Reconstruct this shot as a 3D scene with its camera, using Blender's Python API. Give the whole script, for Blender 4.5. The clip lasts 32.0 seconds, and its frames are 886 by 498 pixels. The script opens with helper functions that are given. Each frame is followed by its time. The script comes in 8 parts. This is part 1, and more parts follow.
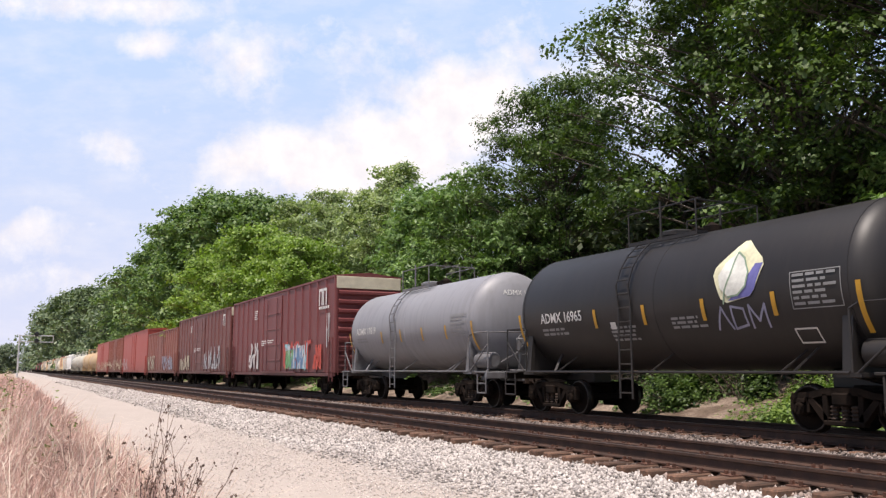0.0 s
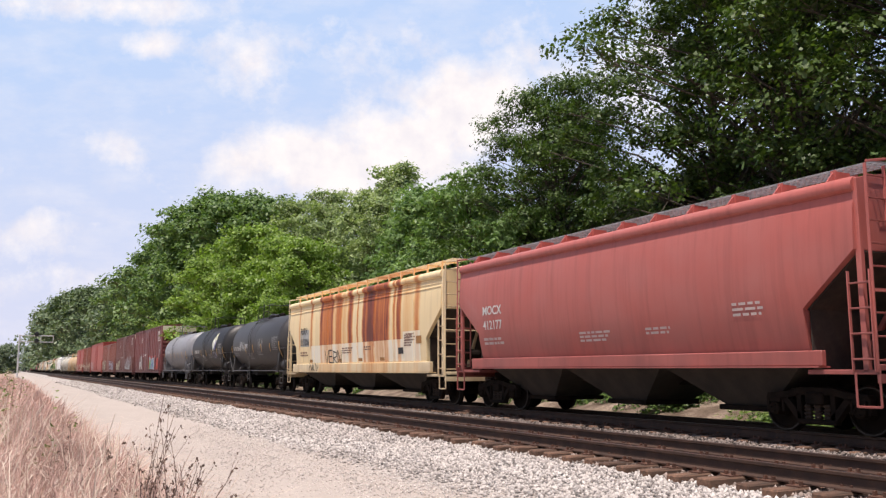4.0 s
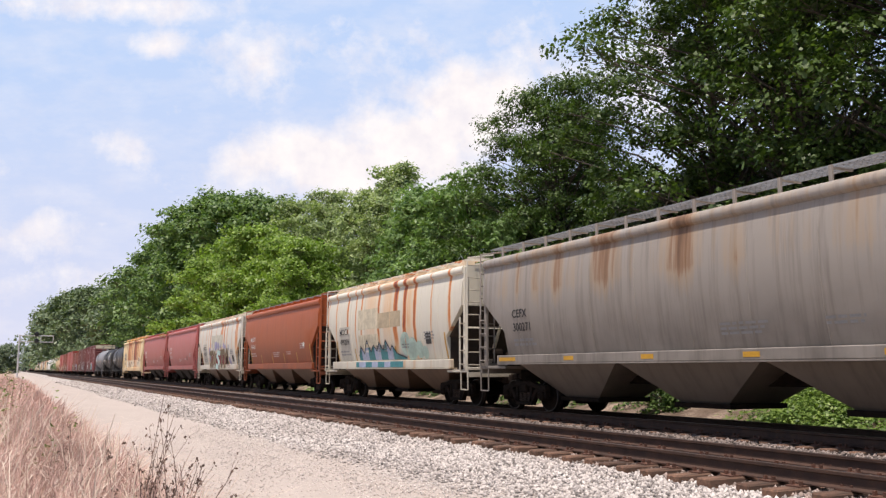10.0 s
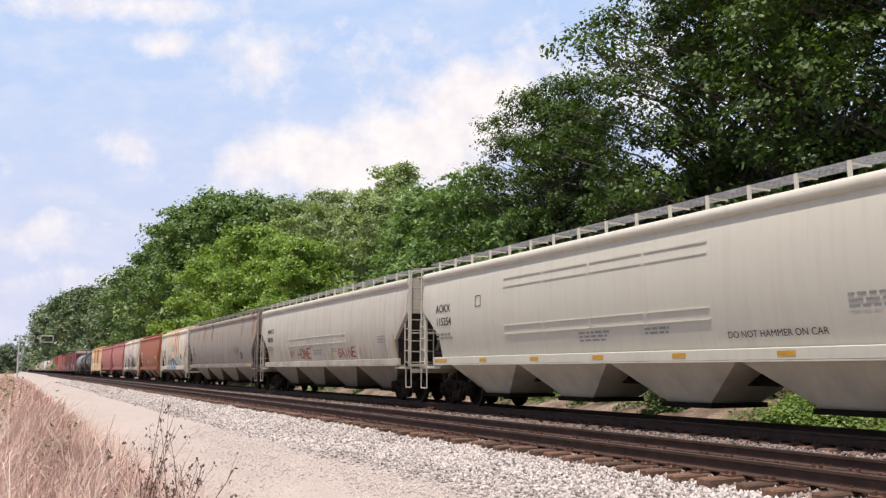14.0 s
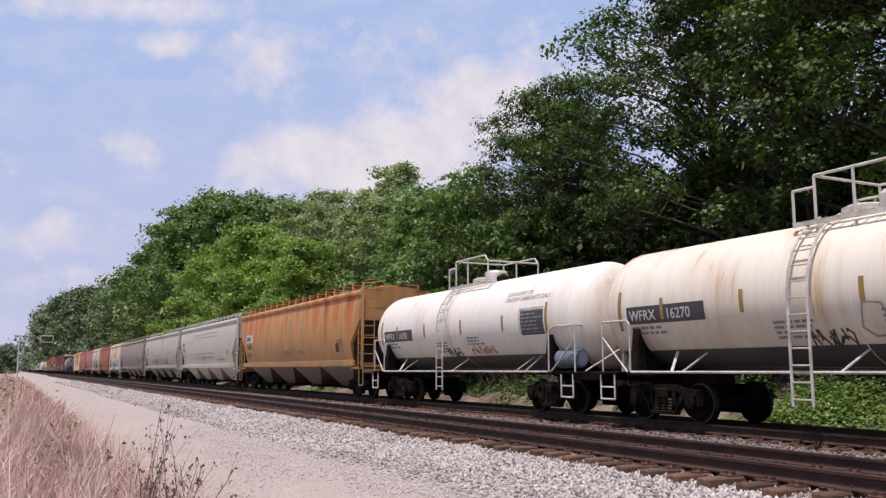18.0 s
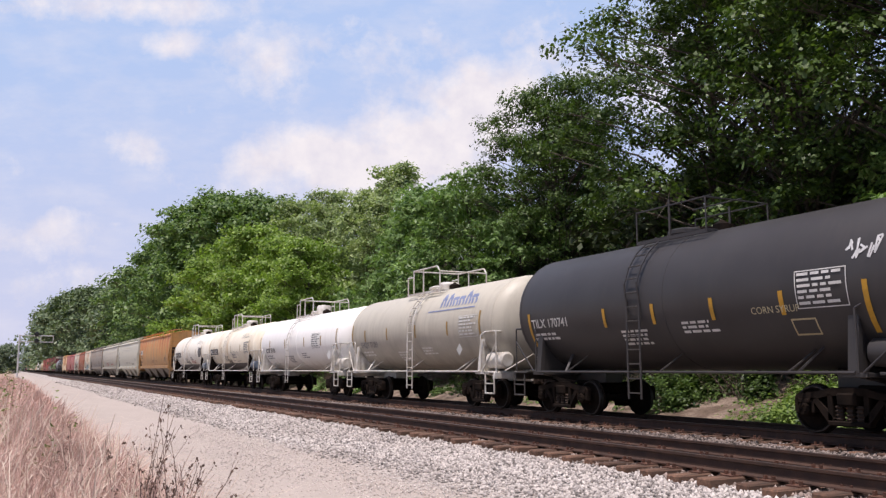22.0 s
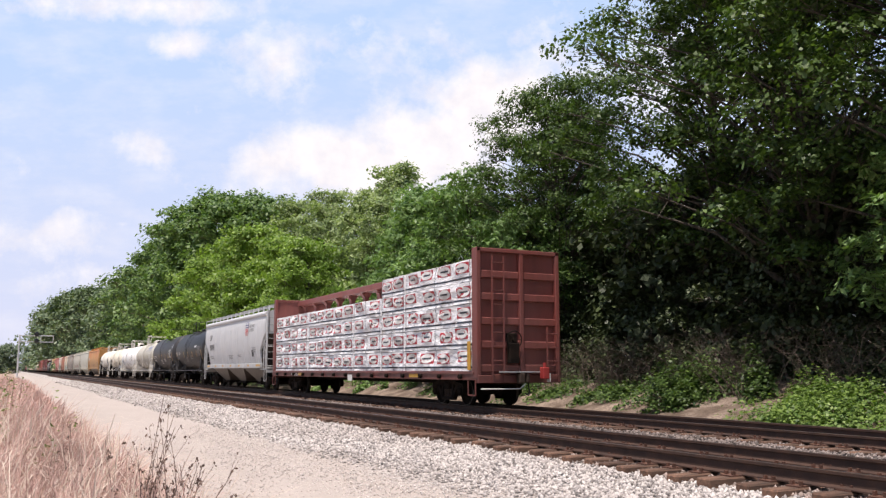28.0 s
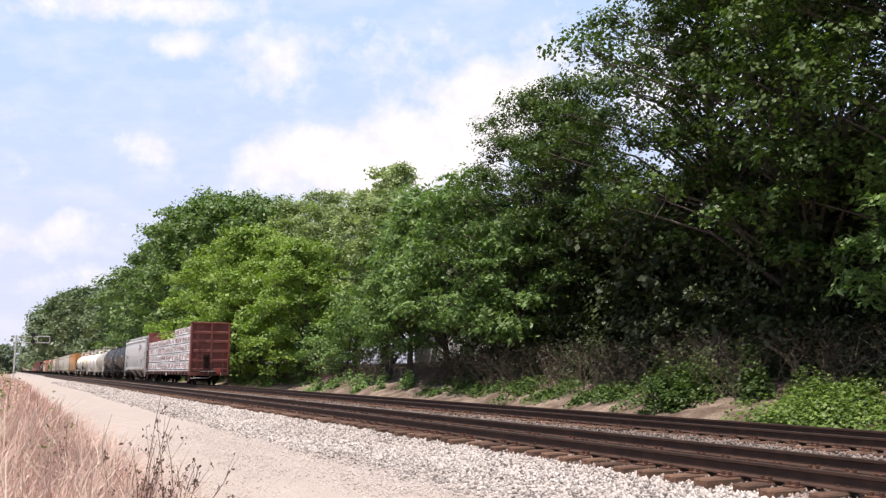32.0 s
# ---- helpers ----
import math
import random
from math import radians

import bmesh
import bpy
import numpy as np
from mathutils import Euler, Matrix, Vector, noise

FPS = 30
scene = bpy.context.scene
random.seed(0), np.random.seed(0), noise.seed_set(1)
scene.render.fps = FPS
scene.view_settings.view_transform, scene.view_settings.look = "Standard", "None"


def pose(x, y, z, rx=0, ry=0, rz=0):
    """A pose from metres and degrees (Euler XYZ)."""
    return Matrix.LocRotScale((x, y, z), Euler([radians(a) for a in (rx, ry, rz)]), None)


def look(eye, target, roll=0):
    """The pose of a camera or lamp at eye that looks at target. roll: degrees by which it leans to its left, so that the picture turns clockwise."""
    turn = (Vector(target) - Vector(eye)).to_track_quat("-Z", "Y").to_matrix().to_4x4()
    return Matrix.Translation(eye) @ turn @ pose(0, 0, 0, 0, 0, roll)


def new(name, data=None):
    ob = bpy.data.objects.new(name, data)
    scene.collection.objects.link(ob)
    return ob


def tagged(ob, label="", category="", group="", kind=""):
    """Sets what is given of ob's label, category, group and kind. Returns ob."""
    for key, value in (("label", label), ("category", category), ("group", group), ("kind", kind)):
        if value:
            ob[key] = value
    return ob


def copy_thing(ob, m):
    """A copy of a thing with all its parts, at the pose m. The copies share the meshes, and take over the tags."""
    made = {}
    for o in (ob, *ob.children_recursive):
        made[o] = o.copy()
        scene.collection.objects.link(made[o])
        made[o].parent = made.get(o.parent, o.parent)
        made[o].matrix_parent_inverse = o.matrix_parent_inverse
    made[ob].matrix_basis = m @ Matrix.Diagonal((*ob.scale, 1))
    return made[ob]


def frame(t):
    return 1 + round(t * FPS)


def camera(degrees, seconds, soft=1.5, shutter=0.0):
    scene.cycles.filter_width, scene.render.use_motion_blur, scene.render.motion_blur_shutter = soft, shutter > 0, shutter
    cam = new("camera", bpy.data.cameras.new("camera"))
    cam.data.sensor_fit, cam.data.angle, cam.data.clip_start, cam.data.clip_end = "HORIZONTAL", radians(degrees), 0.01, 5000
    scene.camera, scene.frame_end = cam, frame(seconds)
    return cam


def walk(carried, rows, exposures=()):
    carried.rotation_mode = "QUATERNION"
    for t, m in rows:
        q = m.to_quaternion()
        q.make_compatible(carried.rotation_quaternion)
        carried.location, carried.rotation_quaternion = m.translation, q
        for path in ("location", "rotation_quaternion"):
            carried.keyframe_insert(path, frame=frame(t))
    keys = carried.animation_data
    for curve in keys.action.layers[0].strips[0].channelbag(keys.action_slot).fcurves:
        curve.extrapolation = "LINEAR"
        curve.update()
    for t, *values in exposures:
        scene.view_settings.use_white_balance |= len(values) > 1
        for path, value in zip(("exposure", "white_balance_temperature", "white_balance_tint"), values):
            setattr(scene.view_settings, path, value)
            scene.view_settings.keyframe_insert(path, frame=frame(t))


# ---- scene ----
# A low standpoint in dry grass beside a double main line. z = 0 is the top of the rails, +y runs along the track.
SECONDS = 32.0
EYE = (0.0, 0.0, 1.105)
YAW, PITCH = 26.772, 8.106
cam = camera(55.13, SECONDS, soft=1.3)


def aim(yaw, pitch, roll=0.0):
    a, b = radians(yaw), radians(pitch)
    e = Vector(EYE)
    return look(e, e + Vector((math.sin(a) * math.cos(b), math.cos(a) * math.cos(b), math.sin(b))), roll)


STILL = aim(YAW, PITCH)
walk(cam, [(0.0, STILL), (16.0, STILL), (31.8, STILL), (31.9, aim(YAW + 0.05, PITCH)), (32.0, aim(YAW + 0.19, PITCH + 0.04))],
     [(0.0, 0.12, 6800, 15), (2.0, 0.20, 6900, 15), (3.0, 0.06, 6800, 15), (14.5, 0.04, 6800, 15), (16.5, -0.16, 6600, 18), (18.5, -0.38, 6350, 22), (20.5, -0.46, 6350, 22), (22.0, -0.14, 6550, 19),
      (23.0, 0.10, 6800, 15), (25.0, 0.08, 6800, 15), (28.0, 0.10, 6700, 15), (32.0, 0.18, 6800, 15)])

# ---- light: a high early-afternoon summer sun, blue sky with drifting cloud ----
SUN_TO = Vector((-0.25, -0.17, 0.95)).normalized()
world = bpy.data.worlds.new("sky")
scene.world = world
world.use_nodes = True
wn = world.node_tree
sky = wn.nodes.new("ShaderNodeTexSky")
sky.sky_type, sky.sun_disc = "NISHITA", False
sky.sun_elevation = math.asin(SUN_TO.z)
sky.sun_rotation = math.atan2(SUN_TO.x, SUN_TO.y)
sky.air_density, sky.dust_density, sky.ozone_density = 1.0, 1.5, 1.0
wn.links.new(sky.outputs[0], wn.nodes["Background"].inputs[0])
wn.nodes["Background"].inputs[1].default_value = 0.12
sun = new("sun", bpy.data.lights.new("sun", "SUN"))
sun.data.energy, sun.data.angle, sun.data.color = 5.0, radians(0.53), (1.0, 0.95, 0.88)
sun.matrix_world = look(SUN_TO * 100, (0, 0, 0))


# ---- materials ----
def node(nt, kind, **inputs):
    n = nt.nodes.new(kind)
    for k, v in inputs.items():
        n.inputs[k.replace("_", " ")].default_value = v
    return n


def ramp(nt, src, stops):
    r = nt.nodes.new("ShaderNodeValToRGB")
    while len(r.color_ramp.elements) < len(stops):
        r.color_ramp.elements.new(0.5)
    for e, (p, c) in zip(r.color_ramp.elements, stops):
        e.position, e.color = p, (*c, 1) if len(c) == 3 else c
    nt.links.new(src, r.inputs[0])
    return r.outputs[0]


def mix(nt, fac, a, b, how="MIX"):
    m = nt.nodes.new("ShaderNodeMix")
    m.data_type, m.blend_type = "RGBA", how
    for sock, val in ((m.inputs[0], fac), (m.inputs[6], a), (m.inputs[7], b)):
        if isinstance(val, (int, float)):
            sock.default_value = val
        elif isinstance(val, tuple):
            sock.default_value = (*val[:3], 1)
        else:
            nt.links.new(val, sock)
    return m.outputs[2]


def coords(nt, scale=(1, 1, 1), which="Object"):
    tc = nt.nodes.new("ShaderNodeTexCoord")
    mp = nt.nodes.new("ShaderNodeMapping")
    mp.inputs["Scale"].default_value = scale
    nt.links.new(tc.outputs[which], mp.inputs[0])
    return mp.outputs[0]


def noise_tex(nt, vec, scale, detail=4.0, rough=0.55):
    n = node(nt, "ShaderNodeTexNoise", Scale=scale, Detail=detail, Roughness=rough)
    if vec is not None:
        nt.links.new(vec, n.inputs["Vector"])
    return n.outputs["Fac"]


def base(name, rough=0.6, metal=0.0):
    m = bpy.data.materials.new(name)
    m.use_nodes = True
    nt = m.node_tree
    b = nt.nodes["Principled BSDF"]
    b.inputs["Roughness"].default_value, b.inputs["Metallic"].default_value = rough, metal
    return m, nt, b


def bump(nt, b, height, strength=0.3, dist=0.02):
    n = node(nt, "ShaderNodeBump", Strength=strength, Distance=dist)
    nt.links.new(height, n.inputs["Height"])
    nt.links.new(n.outputs[0], b.inputs["Normal"])


def surface(name, c1, c2, scale=3.0, rough=0.7, metal=0.0, fine=40.0, bumpy=0.15, dist=0.01, stretch=(1, 1, 1), random_by=0.0, gloss=0.5):
    """Two tones mixed at a coarse and a fine scale, with a little relief."""
    m, nt, b = base(name, rough, metal)
    b.inputs["Specular IOR Level"].default_value = gloss
    v = coords(nt, stretch)
    big = noise_tex(nt, v, scale)
    col = mix(nt, ramp(nt, big, [(0.35, (0, 0, 0)), (0.65, (1, 1, 1))]), c1, c2)
    small = noise_tex(nt, v, fine, 3)
    col = mix(nt, 0.35, col, ramp(nt, small, [(0.3, (0.55, 0.55, 0.55)), (0.7, (1, 1, 1))]), "MULTIPLY")
    if random_by:
        oi = nt.nodes.new("ShaderNodeObjectInfo")
        col = mix(nt, random_by, col, ramp(nt, oi.outputs["Random"], [(0, (0.45, 0.42, 0.4)), (1, (1.2, 1.15, 1.1))]), "MULTIPLY")
    nt.links.new(col, b.inputs["Base Color"])
    if bumpy:
        bump(nt, b, small, bumpy, dist)
    return m


def plain(name, c, rough=0.5, metal=0.0):
    return surface(name, c, tuple(x * 0.82 for x in c), 2.5, rough, metal, 30.0, 0.05, 0.004)


def maths(nt, how, a, b=0.0, c=0.0):
    m = nt.nodes.new("ShaderNodeMath")
    m.operation = how
    for sock, val in zip(m.inputs, (a, b, c)):
        if isinstance(val, (int, float)):
            sock.default_value = val
        else:
            nt.links.new(val, sock)
    return m.outputs[0]


def rust_runs(nt, col, sep, runs, stop, c, soft_end):
    """Single rust runs down a car side: (place along the car, width, strength); they thin out below the height stop."""
    wob = noise_tex(nt, coords(nt, (0.6, 0.6, 1.1)), 1.6, 3)
    y = maths(nt, "MULTIPLY_ADD", maths(nt, "SUBTRACT", wob, 0.5), 0.16, sep.outputs["Y"])
    total = None
    for at, width, power in runs:
        d = maths(nt, "ABSOLUTE", maths(nt, "SUBTRACT", y, at))
        r = node(nt, "ShaderNodeMapRange", From_Min=width * 0.72, From_Max=width * 0.22, To_Min=0.0, To_Max=power)
        nt.links.new(d, r.inputs["Value"])
        total = r.outputs[0] if total is None else maths(nt, "MAXIMUM", total, r.outputs[0])
    fine = noise_tex(nt, coords(nt, (0.4, 7.0, 0.16)), 1.5, 4, 0.65)
    blot = noise_tex(nt, coords(nt, (0.4, 1.2, 0.5)), 1.3, 4)
    amount = maths(nt, "MULTIPLY", total, maths(nt, "MULTIPLY_ADD", fine, 1.1, 0.30))
    amount = maths(nt, "MULTIPLY", amount, maths(nt, "MULTIPLY_ADD", blot, 0.7, 0.62))
    f = node(nt, "ShaderNodeMapRange", From_Min=stop - soft_end, From_Max=stop + soft_end, To_Min=0.30, To_Max=1.0)
    nt.links.new(maths(nt, "MULTIPLY_ADD", maths(nt, "SUBTRACT", blot, 0.5), 0.5, sep.outputs["Z"]), f.inputs["Value"])
    amount = maths(nt, "MULTIPLY", amount, f.outputs[0])
    pale = tuple(0.35 * a + 0.65 * b for a, b in zip(c, (0.72, 0.36, 0.10)))
    col = mix(nt, ramp(nt, amount, [(0.05, (0, 0, 0)), (0.30, (0.85,) * 3)]), col, pale)
    col = mix(nt, ramp(nt, amount, [(0.28, (0, 0, 0)), (0.52, (1, 1, 1))]), col, (0.54, 0.165, 0.034))
    col = mix(nt, ramp(nt, amount, [(0.64, (0, 0, 0)), (0.84, (1, 1, 1))]), col, (0.27, 0.050, 0.018))
    return mix(nt, ramp(nt, amount, [(0.88, (0, 0, 0)), (1.0, (0.8,) * 3)]), col, (0.10, 0.022, 0.014))


def grimy(name, c, grime_shade=(0.05, 0.042, 0.035), low=(0.9, 2.2), streak=0.35, rust=None, rust_amt=0.0, rough=0.5, fade=0.25, rust_scale=1.3, rust_low=None, runs=(), soft_end=0.11):
    """Car paint: faded patches, vertical dirt streaks, road dirt sprayed up from the track and painted shade low down,
    rust runs.
    """
    m, nt, b = base(name, rough)
    v = coords(nt)
    patch = noise_tex(nt, v, 0.6, 5)
    col = mix(nt, ramp(nt, patch, [(0.35, (0, 0, 0)), (0.7, (fade, fade, fade))]), c, tuple(min(1, x * 0.7 + 0.12) for x in c))
    sv = coords(nt, (1.0, 2.6, 0.12))
    st = noise_tex(nt, sv, 2.0, 5, 0.65)
    col = mix(nt, ramp(nt, st, [(0.48, (0, 0, 0)), (0.75, (streak,) * 3)]), col, grime_shade)
    if rust:
        rv = coords(nt, (0.35, rust_scale, 0.045))
        rn = noise_tex(nt, rv, 1.7, 3, 0.6)
        edge = noise_tex(nt, coords(nt, (1, 9, 0.5)), 1.5, 3)
        am = nt.nodes.new("ShaderNodeMath")
        am.operation = "MULTIPLY_ADD"
        am.inputs[1].default_value = 0.22
        nt.links.new(edge, am.inputs[0]), nt.links.new(rn, am.inputs[2])
        if rust_low:
            sz = nt.nodes.new("ShaderNodeSeparateXYZ")
            nt.links.new(v, sz.inputs[0])
            fall = node(nt, "ShaderNodeMapRange", From_Min=rust_low - 0.9, From_Max=rust_low, To_Min=-0.30, To_Max=0.0)
            nt.links.new(sz.outputs["Z"], fall.inputs["Value"])
            am2 = nt.nodes.new("ShaderNodeMath")
            nt.links.new(am.outputs[0], am2.inputs[0]), nt.links.new(fall.outputs[0], am2.inputs[1])
            am = am2
        t = 0.80 - rust_amt * 0.25
        col = mix(nt, ramp(nt, am.outputs[0], [(t - 0.16, (0, 0, 0)), (t - 0.02, (0.45,) * 3)]), col, tuple(0.45 * x + 0.55 * y for x, y in zip(c, (0.50, 0.27, 0.07))))
        col = mix(nt, ramp(nt, am.outputs[0], [(t - 0.03, (0, 0, 0)), (t + 0.02, (0.75,) * 3), (t + 0.06, (0.95,) * 3)]), col, rust)
        col = mix(nt, ramp(nt, am.outputs[0], [(t + 0.05, (0, 0, 0)), (t + 0.14, (0.9, 0.9, 0.9))]), col, tuple(x * 0.55 for x in rust))
    sep = nt.nodes.new("ShaderNodeSeparateXYZ")
    nt.links.new(v, sep.inputs[0])
    if runs:
        col = rust_runs(nt, col, sep, runs, rust_low, c, soft_end)
    mr = node(nt, "ShaderNodeMapRange", From_Min=low[0], From_Max=low[1], To_Min=0.75, To_Max=0.0)
    nt.links.new(sep.outputs["Z"], mr.inputs["Value"])
    sp = nt.nodes.new("ShaderNodeMath")
    sp.operation = "MULTIPLY"
    nt.links.new(mr.outputs[0], sp.inputs[0]), nt.links.new(ramp(nt, noise_tex(nt, v, 1.2, 5), [(0.3, (0.25,) * 3), (0.7, (1, 1, 1))]), sp.inputs[1])
    col = mix(nt, sp.outputs[0], col, grime_shade)
    nt.links.new(col, b.inputs["Base Color"])
    bump(nt, b, noise_tex(nt, v, 6.0, 3), 0.12, 0.01)
    return m


def leaf_mat(name, c1, c2, through_by=0.3):
    """Leaf tones that vary leaf by leaf and bough by bough, with some light passing through."""
    m, nt, b = base(name, 0.5)
    b.inputs["Specular IOR Level"].default_value = 0.35
    g = nt.nodes.new("ShaderNodeNewGeometry")
    col = mix(nt, g.outputs["Random Per Island"], c1, c2)
    big = noise_tex(nt, coords(nt), 0.5, 3)
    col = mix(nt, 0.6, col, ramp(nt, big, [(0.3, (0.6, 0.65, 0.6)), (0.7, (1.1, 1.1, 0.95))]), "MULTIPLY")
    nt.links.new(col, b.inputs["Base Color"])
    t = nt.nodes.new("ShaderNodeBsdfTranslucent")
    nt.links.new(mix(nt, 1.0, col, (1.3, 1.5, 0.6), "MULTIPLY"), t.inputs[0])
    ms = nt.nodes.new("ShaderNodeMixShader")
    ms.inputs[0].default_value = through_by
    nt.links.new(b.outputs[0], ms.inputs[1]), nt.links.new(t.outputs[0], ms.inputs[2])
    nt.links.new(ms.outputs[0], nt.nodes["Material Output"].inputs[0])
    return m


RAIL_RUST = surface("rail_rust", (0.05, 0.028, 0.021), (0.085, 0.044, 0.03), 4, 0.75, 0.2, 60, 0.2)
RAIL_TOP = surface("rail_top", (0.30, 0.27, 0.26), (0.20, 0.17, 0.16), 2, 0.32, 0.9, 80, 0.05, stretch=(1, 0.1, 1))
TIE_WOOD = surface("tie_wood", (0.10, 0.062, 0.044), (0.22, 0.12, 0.078), 2.5, 0.9, 0, 25, 0.5, 0.02, (1.0, 6.0, 6.0), 0.8)
SPIKE = surface("spike_iron", (0.10, 0.05, 0.035), (0.16, 0.075, 0.05), 6, 0.8, 0.3, 60, 0.2)
BARK = surface("bark", (0.06, 0.048, 0.038), (0.12, 0.10, 0.08), 2.5, 0.95, 0, 20, 0.8, 0.05, (3, 3, 0.6))


def stones_mat(name, dark, light):
    m, nt, b = base(name, 0.9)
    g = nt.nodes.new("ShaderNodeNewGeometry")
    col = ramp(nt, g.outputs["Random Per Island"], [(0.0, dark), (0.35, tuple((a + c) / 2 for a, c in zip(dark, light))), (1.0, light)])
    soot = noise_tex(nt, coords(nt, (1, 0.2, 1)), 0.8, 4)
    col = mix(nt, 0.5, col, ramp(nt, soot, [(0.3, (0.62, 0.58, 0.55)), (0.65, (1, 1, 1))]), "MULTIPLY")
    nt.links.new(col, b.inputs["Base Color"])
    return m


BALLAST_STONES = stones_mat("ballast_stones", (0.13, 0.115, 0.105), (0.66, 0.60, 0.56))
# far-track stones, their colour darkened for the shade under the train
SHADED_STONES = stones_mat("shaded_stones", (0.045, 0.036, 0.031), (0.29, 0.235, 0.21))
LANE_STONES = stones_mat("lane_stones", (0.36, 0.315, 0.28), (0.68, 0.61, 0.56))
TRACK_STONES = stones_mat("track_stones", (0.09, 0.066, 0.055), (0.40, 0.315, 0.27))


def ground_mat():
    """Crushed-stone shoulder, a worn gravel lane, dead grass and leaf litter, told apart by the distance from the track."""
    m, nt, b = base("ground", 0.95)
    v = coords(nt)
    across = nt.nodes.new("ShaderNodeAttribute")
    across.attribute_name = "across"
    wob = noise_tex(nt, v, 0.35, 4)
    add = nt.nodes.new("ShaderNodeMath")
    add.operation = "MULTIPLY_ADD"
    add.inputs[1].default_value = 1.6
    nt.links.new(wob, add.inputs[0]), nt.links.new(across.outputs["Fac"], add.inputs[2])
    peb = nt.nodes.new("ShaderNodeTexVoronoi")
    peb.inputs["Scale"].default_value = 17
    nt.links.new(v, peb.inputs["Vector"])
    wn_ = nt.nodes.new("ShaderNodeSeparateXYZ")
    nt.links.new(peb.outputs["Color"], wn_.inputs[0])
    stone = ramp(nt, wn_.outputs[0], [(0.0, (0.36, 0.32, 0.29)), (0.5, (0.54, 0.49, 0.45)), (1.0, (0.70, 0.65, 0.61))])
    stone = mix(nt, ramp(nt, peb.outputs["Distance"], [(0.30, (0, 0, 0)), (0.62, (0.75,) * 3)]), stone, (0.22, 0.19, 0.17))
    lane = mix(nt, noise_tex(nt, coords(nt, (1, 0.25, 1)), 1.2, 6), (0.38, 0.325, 0.285), (0.50, 0.435, 0.39))
    lane = mix(nt, ramp(nt, noise_tex(nt, v, 26, 4, 0.7), [(0.4, (0, 0, 0)), (0.7, (0.5,) * 3)]), lane, (0.32, 0.265, 0.23))
    dry = mix(nt, noise_tex(nt, v, 1.5, 5), (0.30, 0.22, 0.165), (0.40, 0.29, 0.22))
    litter = mix(nt, ramp(nt, noise_tex(nt, v, 0.9, 6), [(0.4, (0, 0, 0)), (0.6, (1, 1, 1))]), (0.105, 0.072, 0.05), (0.33, 0.255, 0.20))
    litter = mix(nt, ramp(nt, noise_tex(nt, v, 14, 4, 0.7), [(0.42, (0, 0, 0)), (0.62, (0.8,) * 3)]), litter, (0.09, 0.06, 0.042))

    def step(at, soft):
        r = node(nt, "ShaderNodeMapRange", From_Min=at - soft, From_Max=at + soft)
        nt.links.new(add.outputs[0], r.inputs["Value"])
        return r.outputs[0]
    col = mix(nt, step(2.1, 0.5), dry, lane)
    col = mix(nt, step(6.25, 0.45), col, stone)
    # bed of the far track: the train's shade put into its colour
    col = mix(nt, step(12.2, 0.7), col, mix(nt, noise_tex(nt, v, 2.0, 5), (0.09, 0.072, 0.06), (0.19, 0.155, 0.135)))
    col = mix(nt, step(17.6, 0.7), col, litter)
    nt.links.new(col, b.inputs["Base Color"])
    bump(nt, b, peb.outputs["Distance"], 0.5, 0.03)
    return m


GROUND = ground_mat()


